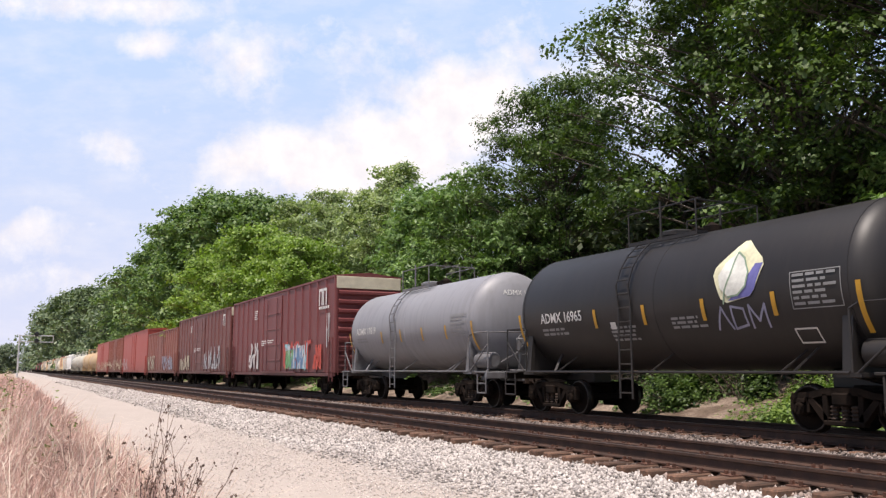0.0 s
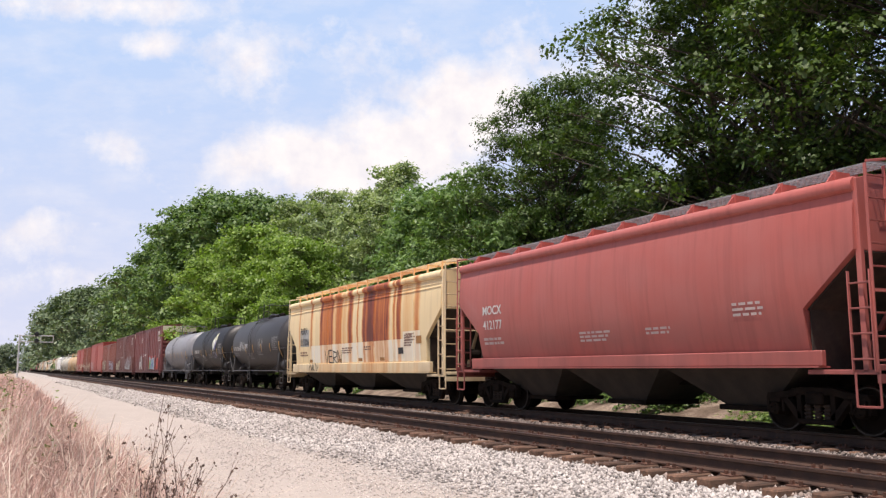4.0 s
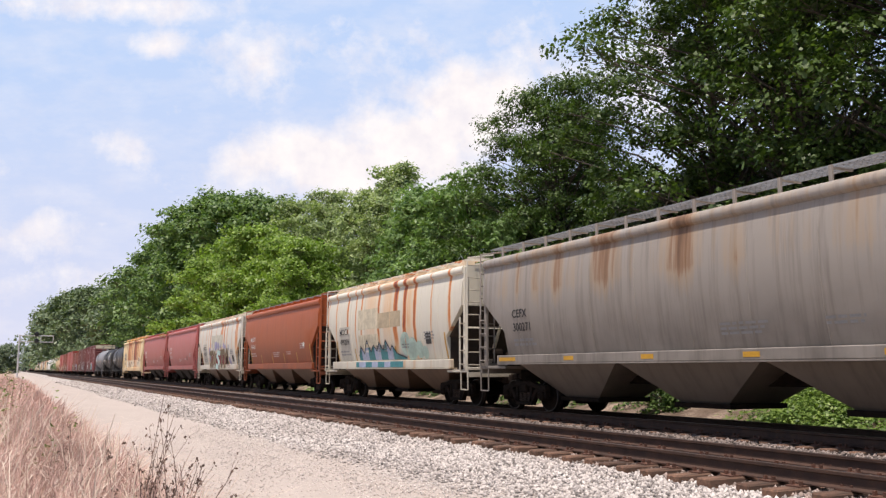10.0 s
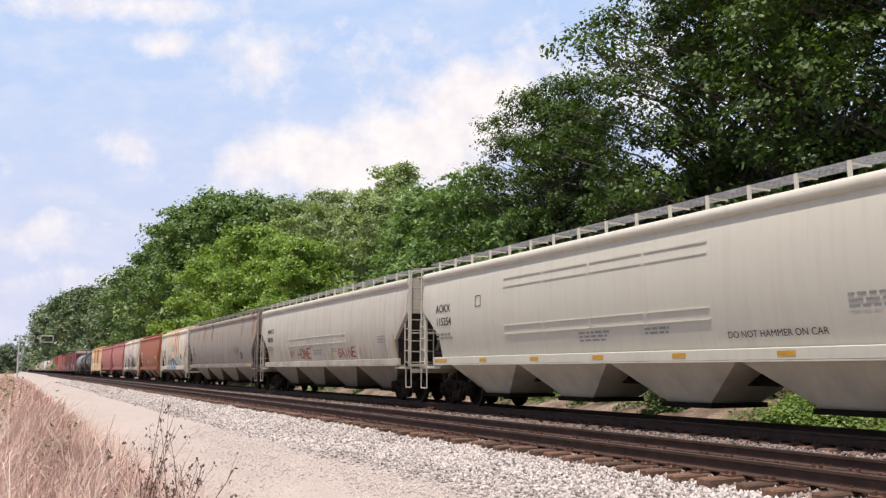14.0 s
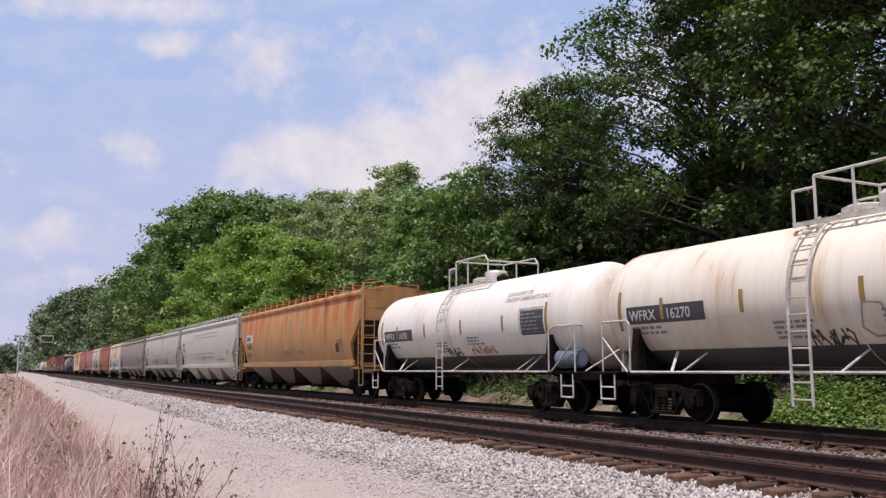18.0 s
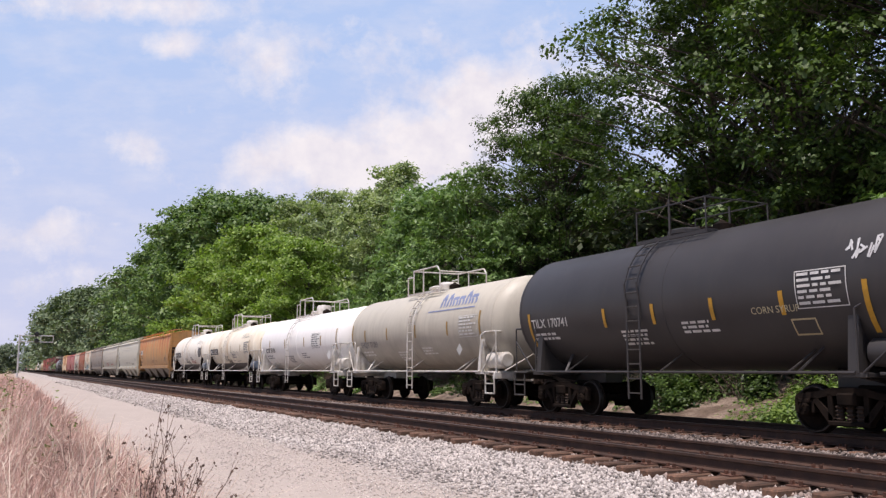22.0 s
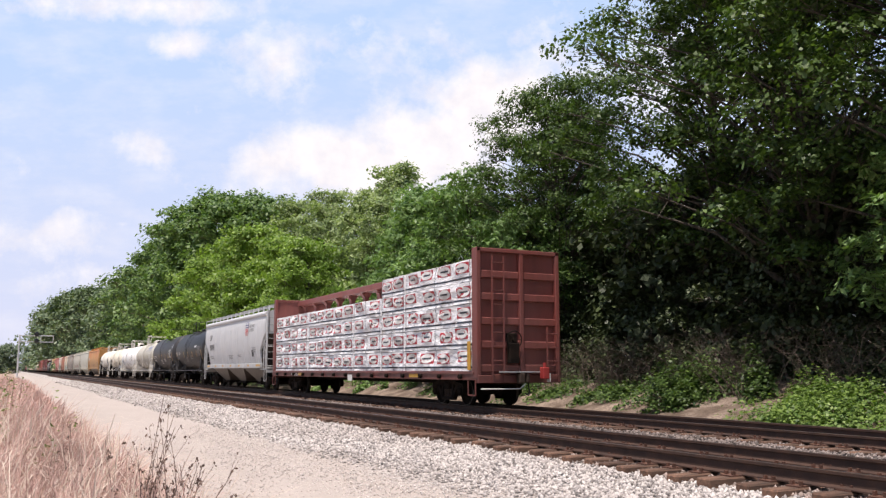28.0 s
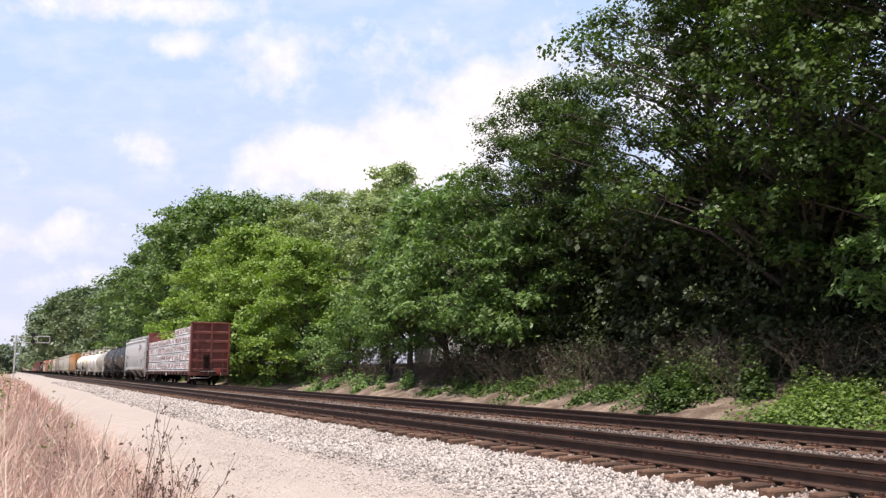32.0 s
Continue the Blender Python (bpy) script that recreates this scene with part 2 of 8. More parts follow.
# ---- mesh helpers ----
class Geo:
    """Collects vertices and faces of one mesh."""

    def __init__(self):
        self.v, self.f = [], []

    def add(self, vs, fs):
        k = len(self.v)
        self.v += [tuple(p) for p in vs]
        self.f += [tuple(i + k for i in f) for f in fs]
        return self

    def box(self, x0, x1, y0, y1, z0, z1, c=0.0):
        c = min(c, 0.45 * min(abs(x1 - x0), abs(y1 - y0), abs(z1 - z0)))
        if c <= 0:
            return self.add([(x, y, z) for x in (x0, x1) for y in (y0, y1) for z in (z0, z1)],
                            [(0, 1, 3, 2), (4, 6, 7, 5), (0, 4, 5, 1), (2, 3, 7, 6), (0, 2, 6, 4), (1, 5, 7, 3)])
        cen = ((x0 + x1) / 2, (y0 + y1) / 2, (z0 + z1) / 2)
        h = (abs(x1 - x0) / 2, abs(y1 - y0) / 2, abs(z1 - z0) / 2)
        vs, idx = [], {}
        for s in ((a, b, d) for a in (-1, 1) for b in (-1, 1) for d in (-1, 1)):
            for ax in range(3):
                idx[s, ax] = len(vs)
                vs.append(tuple(cen[i] + s[i] * (h[i] - (0 if i == ax else c)) for i in range(3)))
        fs = []
        for ax in range(3):
            o = [i for i in range(3) if i != ax]
            for sg in (-1, 1):
                q = []
                for a, b in ((-1, -1), (1, -1), (1, 1), (-1, 1)):
                    s = [0, 0, 0]
                    s[ax], s[o[0]], s[o[1]] = sg, a, b
                    q.append(idx[tuple(s), ax])
                fs.append(tuple(q))
            for a in (-1, 1):
                for b in (-1, 1):
                    s, t = [0, 0, 0], [0, 0, 0]
                    s[o[0]] = t[o[0]] = a
                    s[o[1]] = t[o[1]] = b
                    s[ax], t[ax] = -1, 1
                    s, t = tuple(s), tuple(t)
                    fs.append((idx[s, o[0]], idx[t, o[0]], idx[t, o[1]], idx[s, o[1]]))
        for s in ((a, b, d) for a in (-1, 1) for b in (-1, 1) for d in (-1, 1)):
            fs.append((idx[s, 0], idx[s, 1], idx[s, 2]))
        return self.add(vs, fs)

    def rod(self, a, b, r, n=6, r2=None, caps=True):
        a, b = Vector(a), Vector(b)
        d = b - a
        if d.length < 1e-6:
            return self
        q = d.to_track_quat("Z", "Y")
        r2 = r if r2 is None else r2
        ring = [q @ Vector((math.cos(2 * math.pi * i / n), math.sin(2 * math.pi * i / n), 0)) for i in range(n)]
        fs = [(i, (i + 1) % n, n + (i + 1) % n, n + i) for i in range(n)]
        if caps:
            fs += [tuple(range(n - 1, -1, -1)), tuple(range(n, 2 * n))]
        return self.add([a + p * r for p in ring] + [b + p * r2 for p in ring], fs)

    def pipe(self, pts, r, n=5):
        for a, b in zip(pts, pts[1:]):
            self.rod(a, b, r, n)
        return self

    def bar(self, a, b, w, h):
        """A flat bar from a to b, w wide across and h thick."""
        a, b = Vector(a), Vector(b)
        d = b - a
        q = d.to_track_quat("Z", "Y")
        c = [q @ Vector((sx * w / 2, sy * h / 2, 0)) for sx, sy in ((-1, -1), (1, -1), (1, 1), (-1, 1))]
        return self.add([a + p for p in c] + [b + p for p in c], [(3, 2, 1, 0), (4, 5, 6, 7)] + [(i, (i + 1) % 4, 4 + (i + 1) % 4, 4 + i) for i in range(4)])

    def loft(self, rings, closed=True, caps=True):
        n = len(rings[0])
        vs = [p for r in rings for p in r]
        fs = []
        for k in range(len(rings) - 1):
            for i in range(n if closed else n - 1):
                j = (i + 1) % n
                fs.append((k * n + i, k * n + j, (k + 1) * n + j, (k + 1) * n + i))
        if caps and closed:
            fs += [tuple(range(n - 1, -1, -1)), tuple((len(rings) - 1) * n + i for i in range(n))]
        return self.add(vs, fs)

    def prism(self, pts, axis, a, b):
        """A flat outline (pairs) drawn out along an axis from a to b."""
        def put(p, t):
            return {"x": (t, p[0], p[1]), "y": (p[0], t, p[1]), "z": (p[0], p[1], t)}[axis]
        return self.loft([[put(p, a) for p in pts], [put(p, b) for p in pts]])

    def spin(self, prof, centre, axis="x", n=20, caps=True):
        """A profile of (along, radius) turned about an axis."""
        rings = []
        for al, r in prof:
            ring = []
            for i in range(n):
                c, s = r * math.cos(2 * math.pi * i / n), r * math.sin(2 * math.pi * i / n)
                p = {"x": (al, c, s), "y": (c, al, s), "z": (c, s, al)}[axis]
                ring.append(tuple(a + b for a, b in zip(centre, p)))
            rings.append(ring)
        return self.loft(rings, True, caps)

    def mesh(self, name, mat, smooth=False):
        me = bpy.data.meshes.new(name)
        me.from_pydata(self.v, [], self.f)
        bm = bmesh.new()
        bm.from_mesh(me)
        bmesh.ops.recalc_face_normals(bm, faces=bm.faces)
        bm.to_mesh(me)
        bm.free()
        me.materials.append(mat)
        if smooth:
            me.shade_smooth()
            me.set_sharp_from_angle(angle=radians(35))
        return me


def part(name, geo, mat, parent, label="", smooth=False):
    """Links a Geo, or a mesh, as one object under a thing or a part."""
    me = geo.mesh(name, mat, smooth) if isinstance(geo, Geo) else geo
    ob = new(name, me)
    if parent:
        ob.parent = parent
    return tagged(ob, label)


def thing(name, label, category, group="", at=None, kind=""):
    ob = new(name)
    ob.empty_display_size = 0.3
    if at is not None:
        ob.matrix_basis = at
    return tagged(ob, label, category, group, kind)


def quick_mesh(name, verts, faces, mat):
    me = bpy.data.meshes.new(name)
    me.from_pydata(verts, [], faces)
    me.materials.append(mat)
    return me


# ---- sky backdrop: thin haze and fair-weather cloud, drifting with the wind ----
CLOUD_FAR = 3600.0


def cloud_mat():
    m = bpy.data.materials.new("cloud")
    m.use_nodes = True
    nt = m.node_tree
    nt.nodes.clear()
    v = coords(nt, (15.02 / CLOUD_FAR,) * 3)
    fluff = noise_tex(nt, v, 0.9, 8, 0.62)
    wisp = noise_tex(nt, coords(nt, (15.02 / CLOUD_FAR * 0.7, 15.02 / CLOUD_FAR * 1.6, 1)), 1.1, 7, 0.6)
    total = None
    banks = [(0.7, 2.4, 1.6, 1.1, 0.62), (-1.4, 1.5, 3.0, 0.75, 0.60), (-0.4, 1.9, 2.0, 0.8, 0.55), (-3.2, 3.35, 1.15, 0.9, 0.33), (-4.9, 3.6, 0.8, 0.3, 0.26), (-5.6, 4.3, 2.8, 0.35, 0.36), (-7.1, 0.2, 1.3, 0.55, 0.30),
             (-5.4, 1.7, 0.75, 0.45, 0.24), (-0.7, 3.5, 1.4, 0.6, 0.22), (1.0, 3.8, 0.7, 0.5, 0.18), (-3.2, 2.05, 0.6, 0.3, 0.18), (-6.2, -0.6, 1.6, 0.5, 0.28), (3.5, 3.0, 3.0, 1.5, 0.3)]
    for cx, cy, rx, ry, amp in banks:
        mp = nt.nodes.new("ShaderNodeMapping")
        mp.inputs["Location"].default_value = (-cx / rx, -cy / ry, 0)
        mp.inputs["Scale"].default_value = (1 / rx, 1 / ry, 1)
        ln = nt.nodes.new("ShaderNodeVectorMath")
        ln.operation = "LENGTH"
        mr = node(nt, "ShaderNodeMapRange", From_Min=1.5, From_Max=0.0, To_Min=0.0, To_Max=amp)
        mr.interpolation_type = "SMOOTHSTEP"
        nt.links.new(v, mp.inputs[0]), nt.links.new(mp.outputs[0], ln.inputs[0]), nt.links.new(ln.outputs["Value"], mr.inputs["Value"])
        if total is None:
            total = mr.outputs[0]
        else:
            mx = nt.nodes.new("ShaderNodeMath")
            mx.operation = "MAXIMUM"
            nt.links.new(total, mx.inputs[0]), nt.links.new(mr.outputs[0], mx.inputs[1])
            total = mx.outputs[0]
    ad = nt.nodes.new("ShaderNodeMath")
    ad.operation = "ADD"
    nt.links.new(fluff, ad.inputs[0]), nt.links.new(total, ad.inputs[1])
    dense = ramp(nt, ad.outputs[0], [(0.62, (0, 0, 0)), (0.80, (0.6,) * 3), (0.95, (1, 1, 1))])
    thin = ramp(nt, wisp, [(0.42, (0, 0, 0)), (0.75, (0.35,) * 3)])
    cover = mix(nt, 1.0, dense, thin, "SCREEN")
    sep = nt.nodes.new("ShaderNodeSeparateXYZ")
    nt.links.new(v, sep.inputs[0])
    low = node(nt, "ShaderNodeMapRange", From_Min=3.5, From_Max=-1.6, To_Min=0.0, To_Max=1.0)
    nt.links.new(sep.outputs["Y"], low.inputs["Value"])
    clear = mix(nt, low.outputs[0], (0.50, 0.68, 0.98), (0.68, 0.74, 0.93))
    shade = ramp(nt, noise_tex(nt, v, 1.6, 5), [(0.35, (0.86, 0.86, 0.92)), (0.6, (1.0, 0.99, 0.99))])
    col = mix(nt, cover, clear, shade)
    em = nt.nodes.new("ShaderNodeEmission")
    nt.links.new(col, em.inputs[0])
    em.inputs[1].default_value = 0.98
    out = nt.nodes.new("ShaderNodeOutputMaterial")
    nt.links.new(em.outputs[0], out.inputs[0])
    return m


def sky_at(shift):
    return STILL @ Matrix.Translation((shift, 0, -CLOUD_FAR))


SKY = new("backdrop", quick_mesh("backdrop", [(-2900, -700, 0), (2900, -700, 0), (2900, 2000, 0), (-2900, 2000, 0)], [(0, 1, 2, 3)], cloud_mat()))
SKY.matrix_basis = sky_at(0)
tagged(SKY, "pale blue summer sky with drifting white cloud", "sky", kind="structure")

# ---- ground ----
NEAR_C, FAR_C = 8.967, 13.637


GAUGE_HALF = 0.7525


def ground_z(x, y=0.0):
    """Height of the ground across the line: grass, lane, shoulder, track bed, ditch, bank."""
    xs = [-3000, -60, -12, -2, 1.6, 2.2, 4.4, 5.5, 7.15, 7.7, 8.15, 15.3, 15.7, 17.0, 17.8, 20.4, 24.4, 30, 60, 3000]
    zs = [-1.2, -1.0, -0.75, -0.55, -0.52, -0.56, -0.55, -0.44, -0.345, -0.305, -0.255, -0.25, -0.27, -0.48, -0.45, 0.35, 1.3, 1.7, 2.0, 2.5]
    z = float(np.interp(x, xs, zs))
    if abs(x) < 70:
        k = 0.02 if 1.6 < x < 16 else 0.10
        z += k * noise.noise((x * 0.9, y * 0.5, 1.3)) + (0.25 * noise.noise((x * 0.2, y * 0.12, 4.0)) if x > 18 else 0)
    return z


def build_ground():
    xs = [-3000, -400, -120, -60, -30, -18, -12, -8, -5, -3.5, -2, -1, 0, 0.8, 1.6, 2.2, 2.8, 3.4, 4.4, 5.0, 5.5, 6.1, 6.7, 7.15, 7.45, 7.7, 8.15, 8.97, 10.3, 11.3,
          12.4, 13.6, 15.3, 15.7, 16.4, 17.0, 17.8, 18.3, 18.9, 19.3, 20, 21, 22, 24, 27, 30, 40, 60, 120, 400, 3000]
    ys = [-600, -150, -60, -30, -15] + [-8 + 0.8 * i for i in range(60)] + [41 + 1.5 * i for i in range(40)] + [102, 110, 120, 135, 155, 180, 220, 280, 360, 480, 700, 1100, 1800, 3500]
    vs = [(x, y, ground_z(x, y)) for y in ys for x in xs]
    n = len(xs)
    fs = [(j * n + i, j * n + i + 1, (j + 1) * n + i + 1, (j + 1) * n + i) for j in range(len(ys) - 1) for i in range(n - 1)]
    me = quick_mesh("ground", vs, fs, GROUND)
    me.attributes.new("across", "FLOAT", "POINT").data.foreach_set("value", [x for _ in ys for x in xs])
    me.shade_smooth()
    tagged(new("ground", me), "ground with gravel lane, pale crushed-stone ballast and leaf-littered bank", "ground", kind="structure")


build_ground()


# ---- track ----
RAIL_YS = [-300, 1600]


def rail_geo(y0, y1, step):
    prof = [(-0.076, -0.186), (0.076, -0.186), (0.076, -0.172), (0.012, -0.150), (0.010, -0.052), (0.036, -0.038), (0.037, -0.004), (0.028, 0.0),
            (-0.028, 0.0), (-0.037, -0.004), (-0.036, -0.038), (-0.010, -0.052), (-0.012, -0.150), (-0.076, -0.172)]
    return Geo().loft([[(x, y, z) for x, z in prof] for y in RAIL_YS])


def build_track(name, cx, label):
    t = thing(name, label, "railway track", "tracks", pose(cx, 0, 0), "structure")
    me = rail_geo(-300, 1600, 0).mesh("rail", RAIL_RUST)
    top = Geo().loft([[(x, y, z) for x, z in ((-0.024, -0.004), (0.024, -0.004), (0.024, 0.002), (-0.024, 0.002))] for y in RAIL_YS]).mesh("running_surface", RAIL_TOP)
    for s in (-1, 1):
        r = part("rail", me, None, t, "rust-brown steel rail")
        r.location.x = s * GAUGE_HALF
        part("running_surface", top, None, r, "worn bright rail head")
    return t


TRACK_NEAR = build_track("track_near", NEAR_C, "empty near track with rusty rails on worn wooden ties")
TRACK_FAR = build_track("track_far", FAR_C, "far track with rusty rails that carries the train")


def crossties(track, y0, count, far_count):
    """Hewn wooden ties, each with two iron plates and their spikes; those further off are joined."""
    rng = random.Random(int(y0 * 10) + count)
    tie = [Geo().box(-1.30, 1.30, -0.115, 0.115, -0.37, -0.19, 0.02).mesh("tie", TIE_WOOD) for _ in range(1)]
    pg = Geo().box(-0.18, 0.18, -0.095, 0.095, -0.19, -0.172)
    for sx in (-0.10, 0.10):
        for sy in (-0.06, 0.06):
            pg.box(sx - 0.022, sx + 0.022, sy - 0.015, sy + 0.015, -0.175, -0.125)
    plate = pg.mesh("tie_plate", SPIKE)
    for k in range(count):
        y = y0 + k * 0.505 + rng.uniform(-0.06, 0.06)
        o = part("tie", tie[0], None, track)
        o.matrix_basis = pose(rng.uniform(-0.10, 0.10), y, rng.uniform(-0.02, 0.0), 0, rng.uniform(-0.4, 0.4), rng.uniform(-2.0, 2.0))
        for s in (-1, 1):
            p = part("tie_plate", plate, None, o)
            p.location = (s * GAUGE_HALF, 0, 0)
    g = Geo()
    for k in range(far_count):
        y = y0 + (count + k) * 0.505
        g.box(-1.30 + rng.uniform(-0.05, 0.05), 1.30, y - 0.115, y + 0.115, -0.37, -0.19)
    tagged(part("tie_row", g, TIE_WOOD, track, "wooden ties further along"), kind="stuff")


crossties(TRACK_NEAR, 3.0, 130, 300)
crossties(TRACK_FAR, 4.0, 120, 300)


def stone_field(name, label, zones, mat, seed, stray=(0.03, 0.5)):
    """Loose crushed stone: small uneven eight-sided pieces on the ground."""
    rng = np.random.default_rng(seed)
    pts, rad = [], []
    for x0, x1, y0, y1, dens, r in zones:
        n = int((x1 - x0) * (y1 - y0) * dens)
        p = np.stack([rng.uniform(x0, x1, n), rng.uniform(y0, y1, n)], 1)
        pts.append(p)
        rad.append(rng.uniform(0.6, 1.35, n) * r)
    p, r = np.concatenate(pts), np.concatenate(rad)
    p = p + rng.normal(0, 1, p.shape) * np.array(stray)
    z = np.array([ground_z(a, b) for a, b in p])
    n = len(p)
    unit = np.array([(1, 0, 0), (-1, 0, 0), (0, 1, 0), (0, -1, 0), (0, 0, 1), (0, 0, -1)], float)
    v = unit[None] * r[:, None, None] * rng.uniform(0.65, 1.25, (n, 6, 1)) + rng.normal(0, 0.22, (n, 6, 3)) * r[:, None, None]
    a = rng.uniform(0, 6.28, n)
    c, s = np.cos(a)[:, None], np.sin(a)[:, None]
    v = np.stack([v[..., 0] * c - v[..., 1] * s, v[..., 0] * s + v[..., 1] * c, v[..., 2] * 0.8], -1)
    v += np.stack([p[:, 0], p[:, 1], z + r * 0.25], 1)[:, None]
    tri = np.array([(0, 2, 4), (2, 1, 4), (1, 3, 4), (3, 0, 4), (2, 0, 5), (1, 2, 5), (3, 1, 5), (0, 3, 5)])
    f = (tri[None] + (np.arange(n) * 6)[:, None, None]).reshape(-1)
    me = bpy.data.meshes.new(name)
    me.vertices.add(n * 6)
    me.vertices.foreach_set("co", v.astype(np.float32).ravel())
    me.loops.add(len(f))
    me.loops.foreach_set("vertex_index", f.astype(np.int32))
    me.polygons.add(len(f) // 3)
    me.polygons.foreach_set("loop_start", np.arange(0, len(f), 3, dtype=np.int32))
    me.update(calc_edges=True)
    me.materials.append(mat)
    tagged(new(name, me), label, "ballast", kind="stuff")


stone_field("ballast", "pale crushed-stone ballast on the track shoulder",
            [(5.9, 7.77, 5, 16, 560, 0.032), (5.5, 5.9, 5, 16, 300, 0.030), (5.2, 5.5, 5, 16, 150, 0.026), (5.3, 7.77, 16, 28, 300, 0.036), (5.2, 7.7, 28, 60, 100, 0.045), (5.3, 7.7, 60, 120, 22, 0.07)], BALLAST_STONES, 5, (0.09, 1.0))
stone_field("lane_gravel", "fine pale gravel scattered over the lane", [(4.2, 5.8, 4, 24, 260, 0.016), (2.6, 4.4, 4, 22, 130, 0.012), (1.6, 2.8, 4, 16, 120, 0.012)], LANE_STONES, 8, (0.3, 1.5))
stone_field("track_ballast", "rusty crushed stone between the near rails", [(7.75, 11.2, 5, 24, 200, 0.036), (7.8, 11.2, 24, 50, 60, 0.042)], TRACK_STONES, 6)
stone_field("track_ballast", "dusty crushed stone under the far track, darkened as in the train's shade", [(11.2, 16.8, 6, 26, 140, 0.037), (11.2, 17.0, 26, 50, 50, 0.042)], SHADED_STONES, 7)


# ---- trees ----
def leaf_quads(pts, nrm, size, rng, long=1.5):
    """Pointed four-sided leaves at pts, turned roughly to face nrm."""
    n = len(pts)
    nrm = nrm + rng.normal(0, 0.42, (n, 3))
    nrm /= np.linalg.norm(nrm, axis=1)[:, None] + 1e-9
    a = rng.normal(0, 1, (n, 3)) + np.array((0, 0, -0.7))
    a -= nrm * (a * nrm).sum(1)[:, None]
    a /= np.linalg.norm(a, axis=1)[:, None] + 1e-9
    b = np.cross(nrm, a)
    s = size * rng.uniform(0.6, 1.35, n)[:, None]
    v = np.stack([pts - a * s * long / 2, pts + b * s * 0.5 - nrm * s * 0.1, pts + a * s * long / 2, pts - b * s * 0.5 - nrm * s * 0.1], 1).reshape(-1, 3)
    return v


def quads_mesh(name, v, mat):
    n = len(v) // 4
    me = bpy.data.meshes.new(name)
    me.vertices.add(len(v))
    me.vertices.foreach_set("co", v.astype(np.float32).ravel())
    me.loops.add(4 * n)
    me.loops.foreach_set("vertex_index", np.arange(4 * n, dtype=np.int32))
    me.polygons.add(n)
    me.polygons.foreach_set("loop_start", np.arange(0, 4 * n, 4, dtype=np.int32))
    me.update(calc_edges=True)
    me.materials.append(mat)
    return me


def tree_meshes(seed, h, spread, clumps, per, leaf, mat, base_z=0.18, droop=0.0, lump_r=(0.20, 0.36), long=1.5, spray_n=9, frond=0.0):
    """Trunk with limbs that reach out to boughs; each bough carries sprays of leaves that face one way."""
    rng = np.random.default_rng(seed)
    wood = Geo()
    lean = rng.normal(0, 0.03, 2)

    def stem(z):
        return Vector((lean[0] * z + 0.15 * math.sin(z * 0.5 + seed), lean[1] * z + 0.15 * math.cos(z * 0.4), z))
    zs = np.linspace(-0.5, h * 0.86, 10)
    r0 = h * 0.016
    for a, b in zip(zs, zs[1:]):
        wood.rod(stem(a), stem(b), r0 * (1 - a / h) + 0.02, 8, r0 * (1 - b / h) + 0.02, caps=False)
    allp, alln = [], []
    for k in range(clumps):
        u = (k + 0.5) / clumps
        z = h * (base_z + (0.97 - base_z) * u ** 0.8)
        prof = math.sin(math.pi * min(1.0, 0.12 + 0.86 * ((z / h - base_z) / (1 - base_z)) ** 0.75)) ** 0.6
        ang = k * 2.399 + rng.normal(0, 0.5)
        rr = spread * prof * rng.uniform(0.45, 1.08) * (1 + 0.25 * math.sin(3 * ang + seed))
        c = stem(z) + Vector((math.cos(ang) * rr, math.sin(ang) * rr, rng.normal(0, 0.3) - droop * rr))
        start = stem(max(0.10 * h, z - rr * 0.6 - 0.5))
        mid = (start + c) / 2 + Vector((0, 0, 0.12 * rr))
        lr = 0.008 * h * (0.25 + 0.5 * (1 - z / h))
        wood.rod(start, mid, lr, 5, lr * 0.6, caps=False).rod(mid, c, lr * 0.6, 5, 0.015, caps=False)
        rad = spread * rng.uniform(*lump_r)
        for q in range(5):
            d = Vector(rng.normal(0, 1, 3)).normalized() * rad * 0.8
            wood.rod(c - (c - mid) * 0.2, c + d, 0.02, 3, 0.006, caps=False)
        m = max(4, int(per * rng.uniform(0.6, 1.4) / spray_n))
        d = rng.normal(0, 1, (m, 3))
        d /= np.linalg.norm(d, axis=1)[:, None]
        d[:, 2] = np.where(d[:, 2] < -0.3, -d[:, 2] * 0.6, d[:, 2])
        r = rad * rng.uniform(0.45, 1.0, m) ** 0.5
        lump = 1 + 0.40 * np.sin(d[:, 0] * 5 + seed) * np.cos(d[:, 1] * 4 + k)
        p = np.array(c) + d * (r * lump)[:, None] * np.array((1.2, 1.2, 0.72))
        out = d * np.array((1, 1, 0.3)) + 1e-3
        out /= np.linalg.norm(out, axis=1)[:, None]
        nrm = d * 0.75 + np.array((0, 0, 0.65)) + rng.normal(0, 0.3, (m, 3))
        along = rng.normal(0, 1.0, (m, spray_n, 1))
        q = p[:, None] + rng.normal(0, leaf * 1.25, (m, spray_n, 3)) * np.array((1, 1, 0.7))
        if frond:
            q = p[:, None] + rng.normal(0, leaf * 0.5, (m, spray_n, 3)) + along * frond * out[:, None] - np.array((0, 0, 0.45)) * frond * np.abs(along) ** 1.5
        allp.append(q.reshape(-1, 3))
        alln.append(np.repeat(nrm, spray_n, 0))
    crown = quads_mesh("crown", leaf_quads(np.concatenate(allp), np.concatenate(alln), leaf, rng, long), mat)
    return wood.mesh("trunk", BARK), crown


